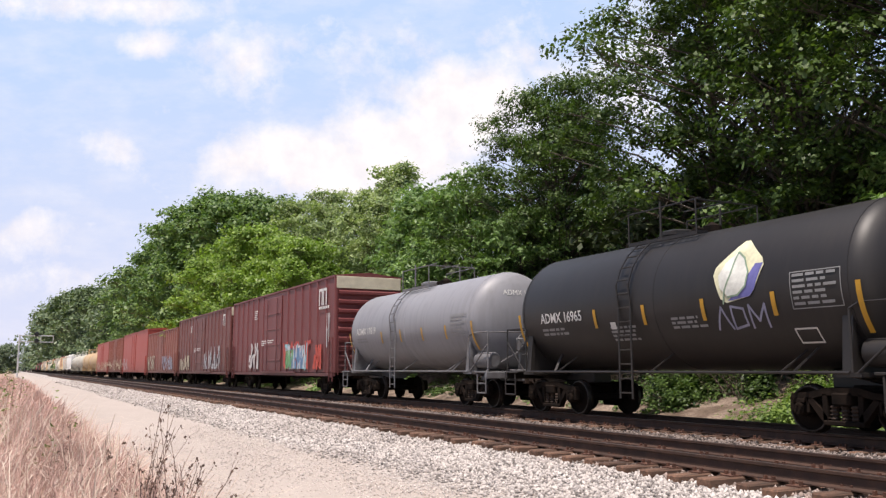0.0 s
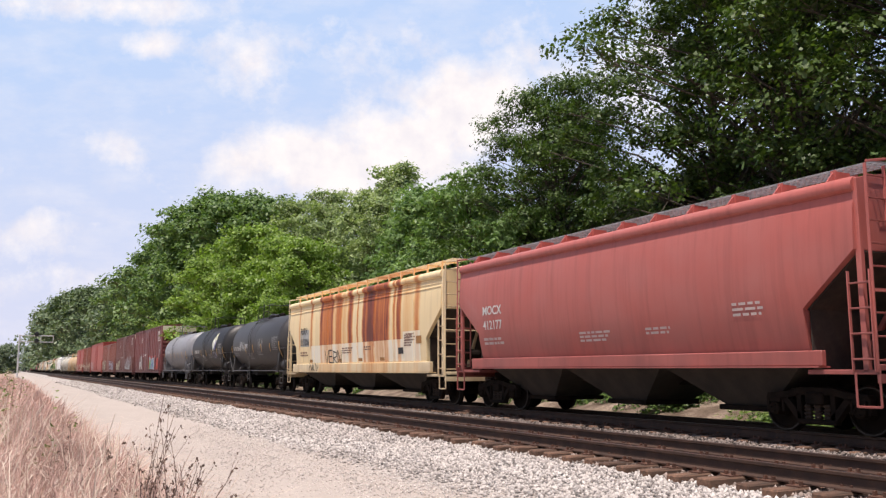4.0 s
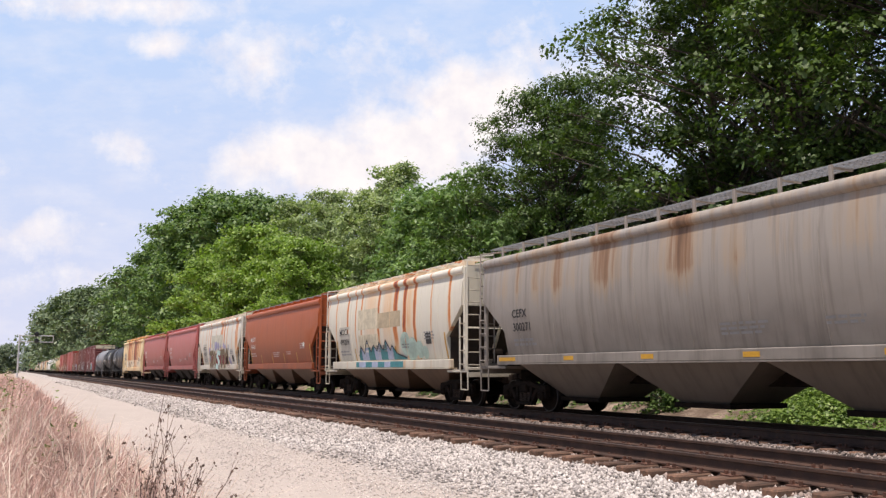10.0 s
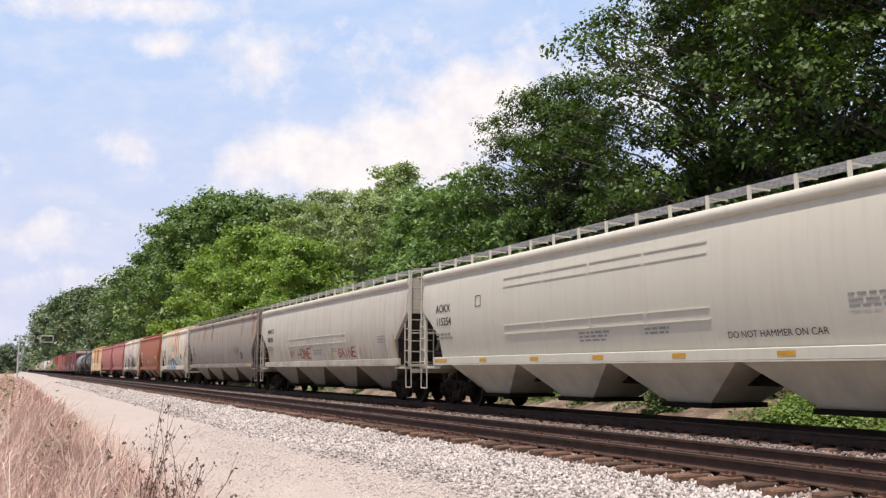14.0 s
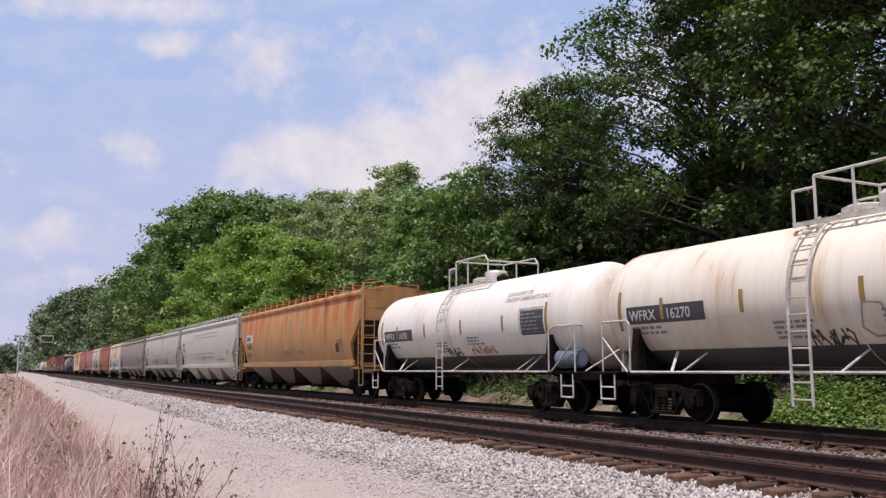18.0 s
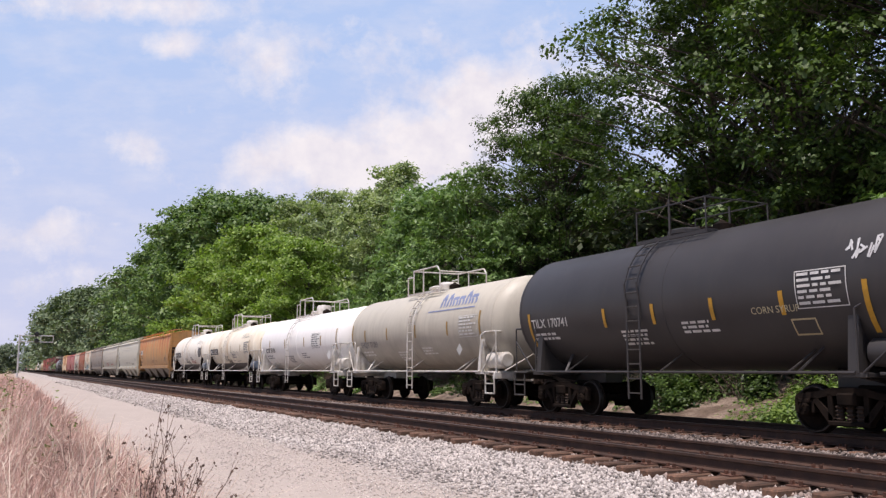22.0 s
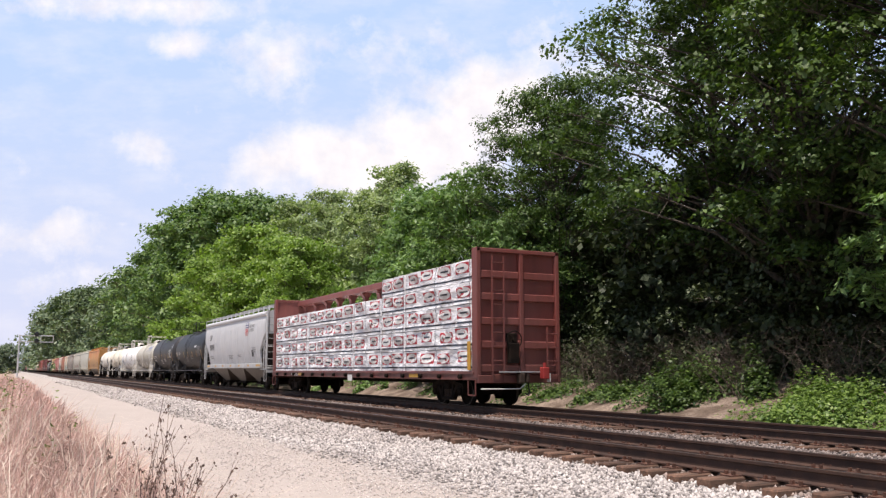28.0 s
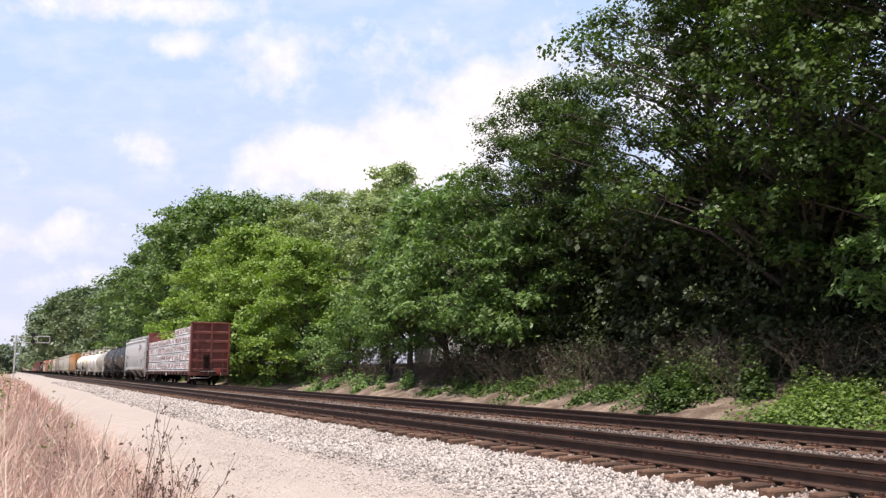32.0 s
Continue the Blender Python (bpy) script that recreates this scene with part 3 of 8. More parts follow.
LEAF_DEEP = leaf_mat("leaf_deep", (0.028, 0.060, 0.016), (0.122, 0.192, 0.045), 0.25)
# understorey leaves: the shade below the crowns is mixed into their colour
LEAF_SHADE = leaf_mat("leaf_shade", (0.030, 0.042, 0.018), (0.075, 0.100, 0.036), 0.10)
LEAF_MID = leaf_mat("leaf_mid", (0.10, 0.185, 0.06), (0.27, 0.39, 0.15), 0.28)
LEAF_BRIGHT = leaf_mat("leaf_bright", (0.135, 0.225, 0.045), (0.30, 0.41, 0.10), 0.34)
LEAF_IVY = leaf_mat("leaf_ivy", (0.06, 0.12, 0.025), (0.23, 0.32, 0.085), 0.25)
# the next two leaf colours are paled and greyed to stand for distance haze
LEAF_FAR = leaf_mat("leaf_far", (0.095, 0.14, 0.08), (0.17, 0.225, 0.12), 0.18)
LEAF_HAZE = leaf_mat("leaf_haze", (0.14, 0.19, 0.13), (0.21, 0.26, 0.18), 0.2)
LEAF_WOOD = leaf_mat("leaf_wood", (0.060, 0.115, 0.042), (0.20, 0.30, 0.10), 0.25)
LEAF_GREY = leaf_mat("leaf_grey", (0.18, 0.24, 0.115), (0.40, 0.47, 0.25), 0.30)

TREE_KINDS = {
    "oak": tree_meshes(11, 21.0, 6.6, 180, 330, 0.135, LEAF_DEEP, 0.20, 0, (0.12, 0.24), 1.4),
    "oak_b": tree_meshes(12, 22.0, 6.0, 165, 330, 0.135, LEAF_DEEP, 0.22, 0, (0.12, 0.25), 1.4),
    "ail": tree_meshes(13, 11.5, 4.0, 66, 270, 0.125, LEAF_MID, 0.24, 0.15, (0.15, 0.28), 2.6, 12, 0.34),
    "maple": tree_meshes(14, 14.0, 5.5, 85, 250, 0.22, LEAF_BRIGHT, 0.06, 0, (0.14, 0.28)),
    "poplar": tree_meshes(15, 19.0, 4.4, 80, 200, 0.22, LEAF_GREY, 0.15, 0, (0.13, 0.27)),
    "wood": tree_meshes(16, 20.0, 6.5, 80, 190, 0.32, LEAF_WOOD, 0.10, 0, (0.14, 0.28)),
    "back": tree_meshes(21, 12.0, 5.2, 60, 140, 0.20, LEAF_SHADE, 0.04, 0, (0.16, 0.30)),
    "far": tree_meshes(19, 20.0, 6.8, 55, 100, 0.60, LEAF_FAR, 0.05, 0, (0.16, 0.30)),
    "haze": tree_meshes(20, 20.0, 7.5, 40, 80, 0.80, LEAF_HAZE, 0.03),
    "thicket": tree_meshes(17, 6.0, 3.2, 50, 170, 0.17, LEAF_MID, 0.05),
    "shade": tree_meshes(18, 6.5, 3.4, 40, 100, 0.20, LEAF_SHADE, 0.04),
}
TREE_LABEL = {"oak": "tall dark-green broadleaf tree with a dense crown", "oak_b": "tall dark-green broadleaf tree with gaps in its crown",
              "ail": "light-green tree with drooping feathery leaf sprays", "maple": "bright-green bushy tree, leafy down to the ground",
              "far": "mid-green woodland tree in the distance", "haze": "pale hazy tree at the far end of the line", "back": "dark tree in the shade behind the front row",
              "poplar": "slender grey-green poplar above the tree line", "wood": "dark-green woodland tree in the tall tree line",
              "thicket": "leafy green thicket at the foot of the trees", "shade": "dark shaded understorey thicket below the tall trees"}
# kind, x, y, size, turn
TREES = [("oak", 24.0, 34.8, 0.70, 325), ("oak_b", 26.8, 37.6, 0.60, 90), ("oak_b", 25.2, 25.0, 0.88, 330), ("oak", 24.2, 19.6, 0.94, 80), ("oak_b", 23.8, 13.8, 0.92, 200), ("oak", 23.6, 7.5, 0.95, 20),
         ("ail", 22.6, 14.4, 0.74, 50),
         ("back", 31.4, 36.8, 0.78, 130), ("back", 31.4, 29.5, 0.86, 310), ("back", 31.4, 22.8, 0.9, 60), ("back", 31.4, 14.7, 0.95, 100), ("back", 37.4, 26.9, 0.95, 200), ("back", 35.5, 33.5, 0.85, 20),
         ("back", 36.5, 19.0, 1.0, 250), ("back", 33.5, 42.0, 0.75, 75), ("back", 30.5, 9.0, 1.0, 145), ("back", 28.0, 33.0, 0.62, 15), ("back", 28.2, 26.0, 0.70, 285), ("back", 28.0, 19.5, 0.72, 190),
         ("ail", 22.9, 44.3, 0.98, 200), ("ail", 22.6, 41.6, 0.95, 316), ("ail", 23.4, 50.4, 1.00, 105), ("ail", 20.9, 48.4, 0.66, 20), ("ail", 22.0, 34.9, 0.76, 140), ("poplar", 27.4, 64.0, 0.88, 150), ("poplar", 26.4, 68.3, 0.80, 125), ("poplar", 29.4, 86.0, 0.97, 65), ("poplar", 28.4, 93.8, 0.99, 40),
         ("poplar", 24.9, 58.6, 0.67, 10), ("poplar", 25.9, 76.1, 0.82, 210), ("maple", 20.9, 64.3, 0.76, 215), ("maple", 20.4, 79.1, 0.99, 305), ("maple", 20.2, 96.2, 1.0, 35),
         ("maple", 20.9, 71.9, 0.88, 120), ("maple", 20.4, 88.0, 1.0, 160), ("wood", 24.4, 105.4, 1.08, 25), ("wood", 23.0, 116.3, 1.19, 325),
         ("wood", 22.2, 125.0, 1.16, 300), ("wood", 27.4, 102.1, 1.04, 50), ("wood", 22.5, 138.0, 1.17, 80), ("thicket", 21.4, 56.5, 0.80, 10), ("thicket", 20.6, 62.3, 0.62, 50),
         ("thicket", 20.2, 83.3, 0.70, 130), ("thicket", 19.9, 93.6, 0.80, 170), ("thicket", 19.9, 107.4, 0.93, 210), ("thicket", 19.9, 122.0, 1.02, 250),
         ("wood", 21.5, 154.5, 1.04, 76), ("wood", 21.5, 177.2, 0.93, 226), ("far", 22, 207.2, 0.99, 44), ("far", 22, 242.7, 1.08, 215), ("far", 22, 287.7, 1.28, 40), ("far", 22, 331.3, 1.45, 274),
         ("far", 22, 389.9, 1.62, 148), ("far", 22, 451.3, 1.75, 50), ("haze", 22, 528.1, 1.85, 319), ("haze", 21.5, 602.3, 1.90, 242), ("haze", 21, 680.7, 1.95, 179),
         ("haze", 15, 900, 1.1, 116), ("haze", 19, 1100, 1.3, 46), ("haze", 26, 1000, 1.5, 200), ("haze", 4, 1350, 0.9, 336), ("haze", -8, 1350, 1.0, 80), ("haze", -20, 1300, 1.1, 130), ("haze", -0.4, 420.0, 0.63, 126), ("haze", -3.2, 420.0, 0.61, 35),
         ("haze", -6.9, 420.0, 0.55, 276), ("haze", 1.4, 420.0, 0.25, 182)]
TREES += [("shade", 24.6 + 1.2 * math.sin(k * 2.4), 9.0 + k * 2.35, 0.62 + 0.14 * math.sin(k * 1.7), 47 * k) for k in range(13)]
TREES += [("shade", 26.4 + 0.9 * math.sin(k * 1.9), 10.0 + k * 2.9, 1.05 + 0.2 * math.sin(k * 2.3), 67 * k) for k in range(12)]


def build_trees():
    first = {}
    for kind, x, y, s, turn in TREES:
        m = pose(x, y, ground_z(x, y) - 0.1, 0, 0, turn)
        if kind not in first:
            t = thing({"ail": "sumac_tree", "oak_b": "oak_tree", "oak": "oak_tree", "maple": "maple_tree", "poplar": "poplar_tree", "thicket": "thicket", "shade": "thicket", "back": "understorey_tree"}.get(kind, "woodland_tree"),
                      TREE_LABEL[kind], "tree", "trees along the line")
            wood, crown = TREE_KINDS[kind]
            part("trunk", wood, None, t, "dark rough bark")
            part("crown", crown, None, t, "leafy crown")
            first[kind] = t
            t.matrix_basis = m
            t.scale = (s, s, s)
        else:
            c = copy_thing(first[kind], m)
            c.scale = (s, s, s)


build_trees()


# ---- undergrowth on the bank ----
def leaf_patch(name, label, zones, mat, seed, leaf, category="undergrowth"):
    """Low leafy cover in overlapping mounds."""
    rng = np.random.default_rng(seed)
    pts, nr = [], []
    for x, y, r, h, n in zones:
        d = rng.normal(0, 1, (n, 3))
        d /= np.linalg.norm(d, axis=1)[:, None]
        d[:, 2] = np.abs(d[:, 2])
        q = d * (rng.uniform(0.3, 1, n) ** 0.5)[:, None] * np.array((r, r, h)) * (1 + 0.3 * np.sin(d[:, :1] * 6 + x))
        gz = np.array([ground_z(x + a, y + b) for a, b in q[:, :2]])
        pts.append(np.stack([x + q[:, 0], y + q[:, 1], gz + q[:, 2]], 1))
        nr.append(d * 0.4 + np.array((-0.2, 0, 0.9)))
    me = quads_mesh(name, leaf_quads(np.concatenate(pts), np.concatenate(nr), leaf, rng, 1.25), mat)
    return tagged(new(name, me), label, category, kind="stuff")


R_ = random.Random(3)
U_ = random.Random(8)
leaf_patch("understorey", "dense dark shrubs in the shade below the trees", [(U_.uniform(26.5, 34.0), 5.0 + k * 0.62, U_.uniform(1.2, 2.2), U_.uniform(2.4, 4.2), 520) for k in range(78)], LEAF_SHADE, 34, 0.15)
leaf_patch("shrubs", "tangled shrubs along the top of the bank, leaves coloured dark as in shade", [(U_.uniform(21.4, 23.4), 8.0 + k * 0.52, U_.uniform(0.6, 1.1), U_.uniform(0.9, 2.3), 420) for k in range(70)], LEAF_SHADE, 35, 0.13)
leaf_patch("ivy", "bright green leafy creeper over the sunny bank", [(R_.uniform(17.7, 20.6), R_.uniform(6.0, 17.2), R_.uniform(0.5, 1.0), R_.uniform(0.25, 0.75), 600) for _ in range(70)], LEAF_IVY, 31, 0.085)
leaf_patch("bramble", "dark green bramble bush on the bank", [(R_.uniform(18.6, 20.6), R_.uniform(18.6, 22.2), R_.uniform(0.5, 0.9), R_.uniform(0.7, 1.55), 620) for _ in range(13)], LEAF_DEEP, 36, 0.095)
leaf_patch("creeper", "darker green creeper and weeds on the shaded bank", [(R_.uniform(18.9, 21.2), R_.uniform(21.0, 42.0), R_.uniform(0.35, 0.8), R_.uniform(0.15, 0.5), 230) for _ in range(46)], LEAF_DEEP, 32, 0.10)
leaf_patch("weeds", "scattered green weeds along the foot of the bank", [(R_.uniform(18.6, 20.4), R_.uniform(42.0, 110.0), R_.uniform(0.3, 0.8), R_.uniform(0.3, 0.9), 190) for _ in range(50)], LEAF_MID, 33, 0.12)

TWIG = surface("dry_twig", (0.095, 0.068, 0.053), (0.17, 0.128, 0.102), 3, 0.95, 0, 30, 0.2)


def brush_mesh(seed, h, spread, stems):
    rng = random.Random(seed)
    g = Geo()
    for k in range(stems):
        a = Vector((rng.gauss(0, spread * 0.35), rng.gauss(0, spread * 0.35), -0.1))
        d = Vector((rng.gauss(0, 0.35), rng.gauss(0, 0.35), 1)).normalized()
        n, r = 4, 0.012
        for j in range(n):
            b = a + d * h / n * rng.uniform(0.7, 1.2)
            g.rod(a, b, r, 3, r * 0.7, caps=False)
            for q in range(3):
                c = a.lerp(b, rng.random())
                g.rod(c, c + Vector((rng.gauss(0, 0.3), rng.gauss(0, 0.3), rng.uniform(-0.05, 0.45))) * h * 0.3, r * 0.6, 3, 0.002, caps=False)
            a, r = b, r * 0.7
            d = (d + Vector((rng.gauss(0, 0.25), rng.gauss(0, 0.25), -0.12))).normalized()
    return g.mesh("stems", TWIG)


BRUSH = brush_mesh(4, 2.2, 1.6, 34)
brush = None
for k in range(46):
    x, y = R_.uniform(20.4, 22.0), 14.0 + k * 1.75 + R_.uniform(-0.6, 0.6)
    m = pose(x, y, ground_z(x, y), 0, 0, R_.uniform(0, 360))
    if brush is None:
        brush = thing("dry_brush", "bare brown brush of dead stems on the bank", "brush", "dry brush", m)
        tagged(part("stem_tangle", BRUSH, None, brush), kind="stuff")
    else:
        copy_thing(brush, m)


# ---- the train: shared parts ----
def travelled(t):
    return 11.693 * t - 0.01245 * t * t


MOVERS, WHEELS = [], []
IRON = surface("truck_iron", (0.009, 0.007, 0.006), (0.024, 0.016, 0.012), 3, 0.9, 0.0, 30, 0.3, gloss=0.1)
WHEEL_STEEL = surface("wheel_steel", (0.008, 0.006, 0.005), (0.022, 0.015, 0.011), 2, 0.95, 0.0, 40, 0.1, gloss=0.08)
TREAD = surface("wheel_tread", (0.10, 0.09, 0.085), (0.05, 0.045, 0.042), 3, 0.5, 0.9, 60, 0.03)
SPRING = surface("spring_iron", (0.07, 0.048, 0.036), (0.045, 0.032, 0.026), 6, 0.8, 0.1, 60, 0.1, gloss=0.2)
HOSE = plain("black_rubber", (0.02, 0.02, 0.02), 0.7)
GALV = surface("galvanised", (0.42, 0.43, 0.44), (0.28, 0.28, 0.28), 4, 0.55, 0.4, 60, 0.1)
SHEET = surface("dark_sheet", (0.03, 0.022, 0.018), (0.07, 0.05, 0.038), 1.8, 0.9, 0, 15, 0.2)
YELLOW = plain("reflector_yellow", (0.62, 0.33, 0.03), 0.4)
TAN_STRIP = plain("reflector_tan", (0.42, 0.26, 0.07), 0.5)
WHITE_PAINT = plain("white_paint", (0.78, 0.77, 0.74), 0.5)
BLACK_PAINT = plain("black_paint", (0.02, 0.02, 0.022), 0.5)


def wheelset_mesh():
    g = Geo()
    g.rod((-1.0, 0, 0), (1.0, 0, 0), 0.085, 12)
    for s in (-1, 1):
        prof = [(0.69, 0.13), (0.69, 0.30), (0.70, 0.36), (0.69, 0.365), (0.69, 0.452), (0.715, 0.452), (0.725, 0.422), (0.825, 0.418), (0.83, 0.405),
                (0.83, 0.36), (0.795, 0.345), (0.775, 0.28), (0.79, 0.17), (0.84, 0.14), (0.84, 0.09)]
        g.spin([(s * a, r) for a, r in prof], (0, 0, 0), "x", 16)
        g.spin([(s * a, r) for a, r in ((0.93, 0.02), (0.93, 0.125), (1.10, 0.12), (1.12, 0.09), (1.12, 0.0))], (0, 0, 0), "x", 10)
        for k in range(3):
            a = k * 2.094
            g.rod((s * 1.11, 0.06 * math.cos(a), 0.06 * math.sin(a)), (s * 1.145, 0.06 * math.cos(a), 0.06 * math.sin(a)), 0.02, 6)
    return g.mesh("wheelset", WHEEL_STEEL, True)


def tread_mesh():
    g = Geo()
    for s in (-1, 1):
        g.spin([(s * 0.73, 0.4235), (s * 0.822, 0.4205), (s * 0.833, 0.406), (s * 0.833, 0.385)], (0, 0, 0), "x", 16, False)
    return g.mesh("tread", TREAD, True)


def side_frame_mesh():
    """Cast side frame: arched top, two sloping legs, spring pocket, pedestal jaws over the bearings."""
    g = Geo()
    x0, x1 = -0.075, 0.075
    top = [(-1.08, 0.60), (-1.04, 0.69), (-0.62, 0.73), (-0.35, 0.80), (0.35, 0.80), (0.62, 0.73), (1.04, 0.69), (1.08, 0.60), (0.66, 0.60), (0.36, 0.67), (-0.36, 0.67), (-0.66, 0.60)]
    for a, b, c in ((0, 1, 11), (1, 2, 11), (2, 3, 10), (2, 10, 11), (5, 6, 8), (6, 7, 8), (4, 5, 9), (5, 8, 9)):
        g.prism([top[a], top[b], top[c]], "x", x0, x1)
    g.prism([top[3], top[4], top[9], top[10]], "x", x0, x1)
    for s in (-1, 1):
        g.prism([(s * 0.74, 0.62), (s * 0.60, 0.62), (s * 0.28, 0.28), (s * 0.36, 0.17)], "x", x0, x1)
        g.box(x0, x1, *sorted((s * 0.30, s * 0.40)), 0.24, 0.70, 0.01)
        g.box(x0, x1, *sorted((s * 0.68, s * 0.74)), 0.36, 0.62, 0.01)
        g.box(x0, x1, *sorted((s * 1.02, s * 1.08)), 0.36, 0.62, 0.01)
        g.box(-0.09, 0.09, *sorted((s * 0.76, s * 1.0)), 0.53, 0.60, 0.01)
    g.box(-0.09, 0.09, -0.40, 0.40, 0.16, 0.25, 0.02)
    return g.mesh("side_frame", IRON)


def spring_mesh():
    g = Geo()
    for y in (-0.2, 0.0, 0.2):
        for k in range(4):
            g.spin([(0.25 + k * 0.065, 0.06), (0.28 + k * 0.065, 0.085), (0.31 + k * 0.065, 0.06)], (0, y, 0), "z", 6)
        g.rod((0, y, 0.25), (0, y, 0.51), 0.05, 8)
    return g.mesh("spring_group", SPRING)


ME_WHEELSET, ME_TREAD, ME_FRAME, ME_SPRING = wheelset_mesh(), tread_mesh(), side_frame_mesh(), spring_mesh()
ME_BOLSTER = Geo().box(-1.12, 1.12, -0.19, 0.19, 0.50, 0.72, 0.03).box(-0.35, 0.35, -0.35, 0.35, 0.72, 0.84, 0.03).mesh("truck_bolster", IRON)
ME_COUPLER = (Geo().box(-0.10, 0.10, -0.30, 0.75, 0.76, 0.96, 0.02).box(-0.19, 0.02, -0.52, -0.28, 0.70, 1.02, 0.04).box(0.06, 0.19, -0.50, -0.26, 0.72, 1.0, 0.04)
              .box(-0.22, 0.22, 0.0, 0.16, 0.70, 1.02, 0.02)).mesh("coupler", SPRING)
ME_HOSE = Geo().pipe([(0.34, 0.1, 0.80), (0.34, -0.12, 0.72), (0.28, -0.30, 0.45), (0.16, -0.42, 0.36), (0.04, -0.44, 0.42)], 0.025, 6).mesh("air_hose", HOSE)


def running_gear(car, half, centre, keyed=True):
    """Two trucks with wheelsets, a coupler and an air hose at each end. half: coupling to car centre; centre: truck to coupling."""
    for s in (-1, 1):
        y = s * (half - centre)
        tr = part("truck", ME_BOLSTER, None, car, "dark cast-iron truck")
        tr.location.y = y
        for sx in (-1, 1):
            f = part("side_frame", ME_FRAME, None, tr)
            f.location.x = sx * 1.0
            sp = tagged(part("spring_group", ME_SPRING, None, tr), kind="stuff")
            sp.location.x = sx * 1.0
        for d in (-0.88, 0.88):
            w = part("wheelset", ME_WHEELSET, None, car, "steel wheels on an axle")
            w.location = (0, y + d, 0.42)
            tagged(part("tread", ME_TREAD, None, w, "polished wheel rim"), kind="stuff")
            if keyed:
                WHEELS.append((w, y + d))
        c = part("coupler", ME_COUPLER, None, car, "rusty knuckle coupler")
        h = part("air_hose", ME_HOSE, None, car, "black rubber air hose")
        for o in (c, h):
            o.matrix_basis = pose(0, s * (half - 0.42), 0, 0, 0, 180 if s > 0 else 0)


def ladder(car, a, b, w_axis, width, rungs, mat, r=0.018, name="ladder"):
    """Two stiles from a to b and to its twin width away along w_axis, with round rungs of their own."""
    a, b, w = Vector(a), Vector(b), Vector(w_axis) * width
    st = part(name, Geo().bar(a, b, 0.05, 0.022).bar(a + w, b + w, 0.05, 0.022), mat, car)
    rung = Geo().rod((0, 0, 0), w, r, 5).mesh("rung", mat)
    for k in range(rungs):
        o = part("rung", rung, None, st)
        o.location = a + (b - a) * ((k + 0.5) / rungs)
    return st


TEXTS = {}


def lettering(body, height, surf, y0, z0, bold=0.0, squeeze=1.0):
    """Characters laid on a car side: surf gives the side's x at a height; reads towards the rear of the car."""
    key = (body, bold)
    if key not in TEXTS:
        cu = bpy.data.curves.new("letters", "FONT")
        cu.body, cu.size, cu.offset, cu.resolution_u = body, 1.0, bold, 3
        ob = new("letters", cu)
        bpy.context.view_layer.update()
        me = bpy.data.meshes.new_from_object(ob)
        TEXTS[key] = ([tuple(v.co) for v in me.vertices], [tuple(p.vertices) for p in me.polygons])
        bpy.data.objects.remove(ob)
        bpy.data.meshes.remove(me)
        bpy.data.curves.remove(cu)
    vs, fs = TEXTS[key]
    k = height / 0.72
    return Geo().add([(surf(z0 + y * k) - 0.013, y0 - x * k * squeeze, z0 + y * k) for x, y, _ in vs], fs)


def patch(g, surf, y0, y1, z0, z1, off=0.005, n=1):
    for i in range(n):
        a, b = z0 + (z1 - z0) * i / n, z0 + (z1 - z0) * (i + 1) / n
        g.add([(surf(a) - off, y0, a), (surf(a) - off, y1, a), (surf(b) - off, y1, b), (surf(b) - off, y0, b)], [(0, 1, 2, 3)])
    return g


def bars(g, surf, y0, z0, width, rows, h=0.055, gap=0.05, seed=0, off=0.006):
    """Lines of small stencil too fine to read, as plain bars."""
    rng = random.Random(seed)
    for r in range(rows):
        y, end = y0, y0 - width * rng.uniform(0.7, 1.0)
        z = z0 - r * (h + gap)
        while y > end:
            w = rng.uniform(0.10, 0.28)
            patch(g, surf, y, max(end, y - w), z, z + h, off)
            y -= w + 0.05
    return g


def ribbon(g, surf, pts, w, off=0.008):
    """A painted stroke through (y, z) points, in short lengths that follow the side's curve."""
    fine = [pts[0]]
    for (ya, za), (yb, zb) in zip(pts, pts[1:]):
        n = max(1, int(abs(zb - za) / 0.12)) if w < 0.2 else 1
        fine += [(ya + (yb - ya) * i / n, za + (zb - za) * i / n) for i in range(1, n + 1)]
    pts = fine
    for (ya, za), (yb, zb) in zip(pts, pts[1:]):
        d = Vector((yb - ya, zb - za))
        if d.length < 1e-6:
            continue
        d.normalize()
        n = Vector((-d.y, d.x)) * w / 2
        e = d * w * 0.3
        q = [(ya + n.x - e.x, za + n.y - e.y), (yb + n.x + e.x, zb + n.y + e.y), (yb - n.x + e.x, zb - n.y + e.y), (ya - n.x - e.x, za - n.y - e.y)]
        g.add([(surf(z) - off, y, z) for y, z in q], [(0, 1, 2, 3)])
        off += 0.0004
    return g


def scrawl(g, surf, y0, y1, z0, z1, w, seed, n=6, off=0.008):
    """Loose hand-sprayed loops and zigzags."""
    rng = random.Random(seed)
    step = (y1 - y0) / n
    for k in range(n):
        a = y0 + k * step
        pts = [(a + step * rng.uniform(0, 1.1), z0 + (z1 - z0) * (rng.random() if j % 2 else rng.choice((0.05, 0.5, 0.95)))) for j in range(6)]
        ribbon(g, surf, pts, w, off)
    return g


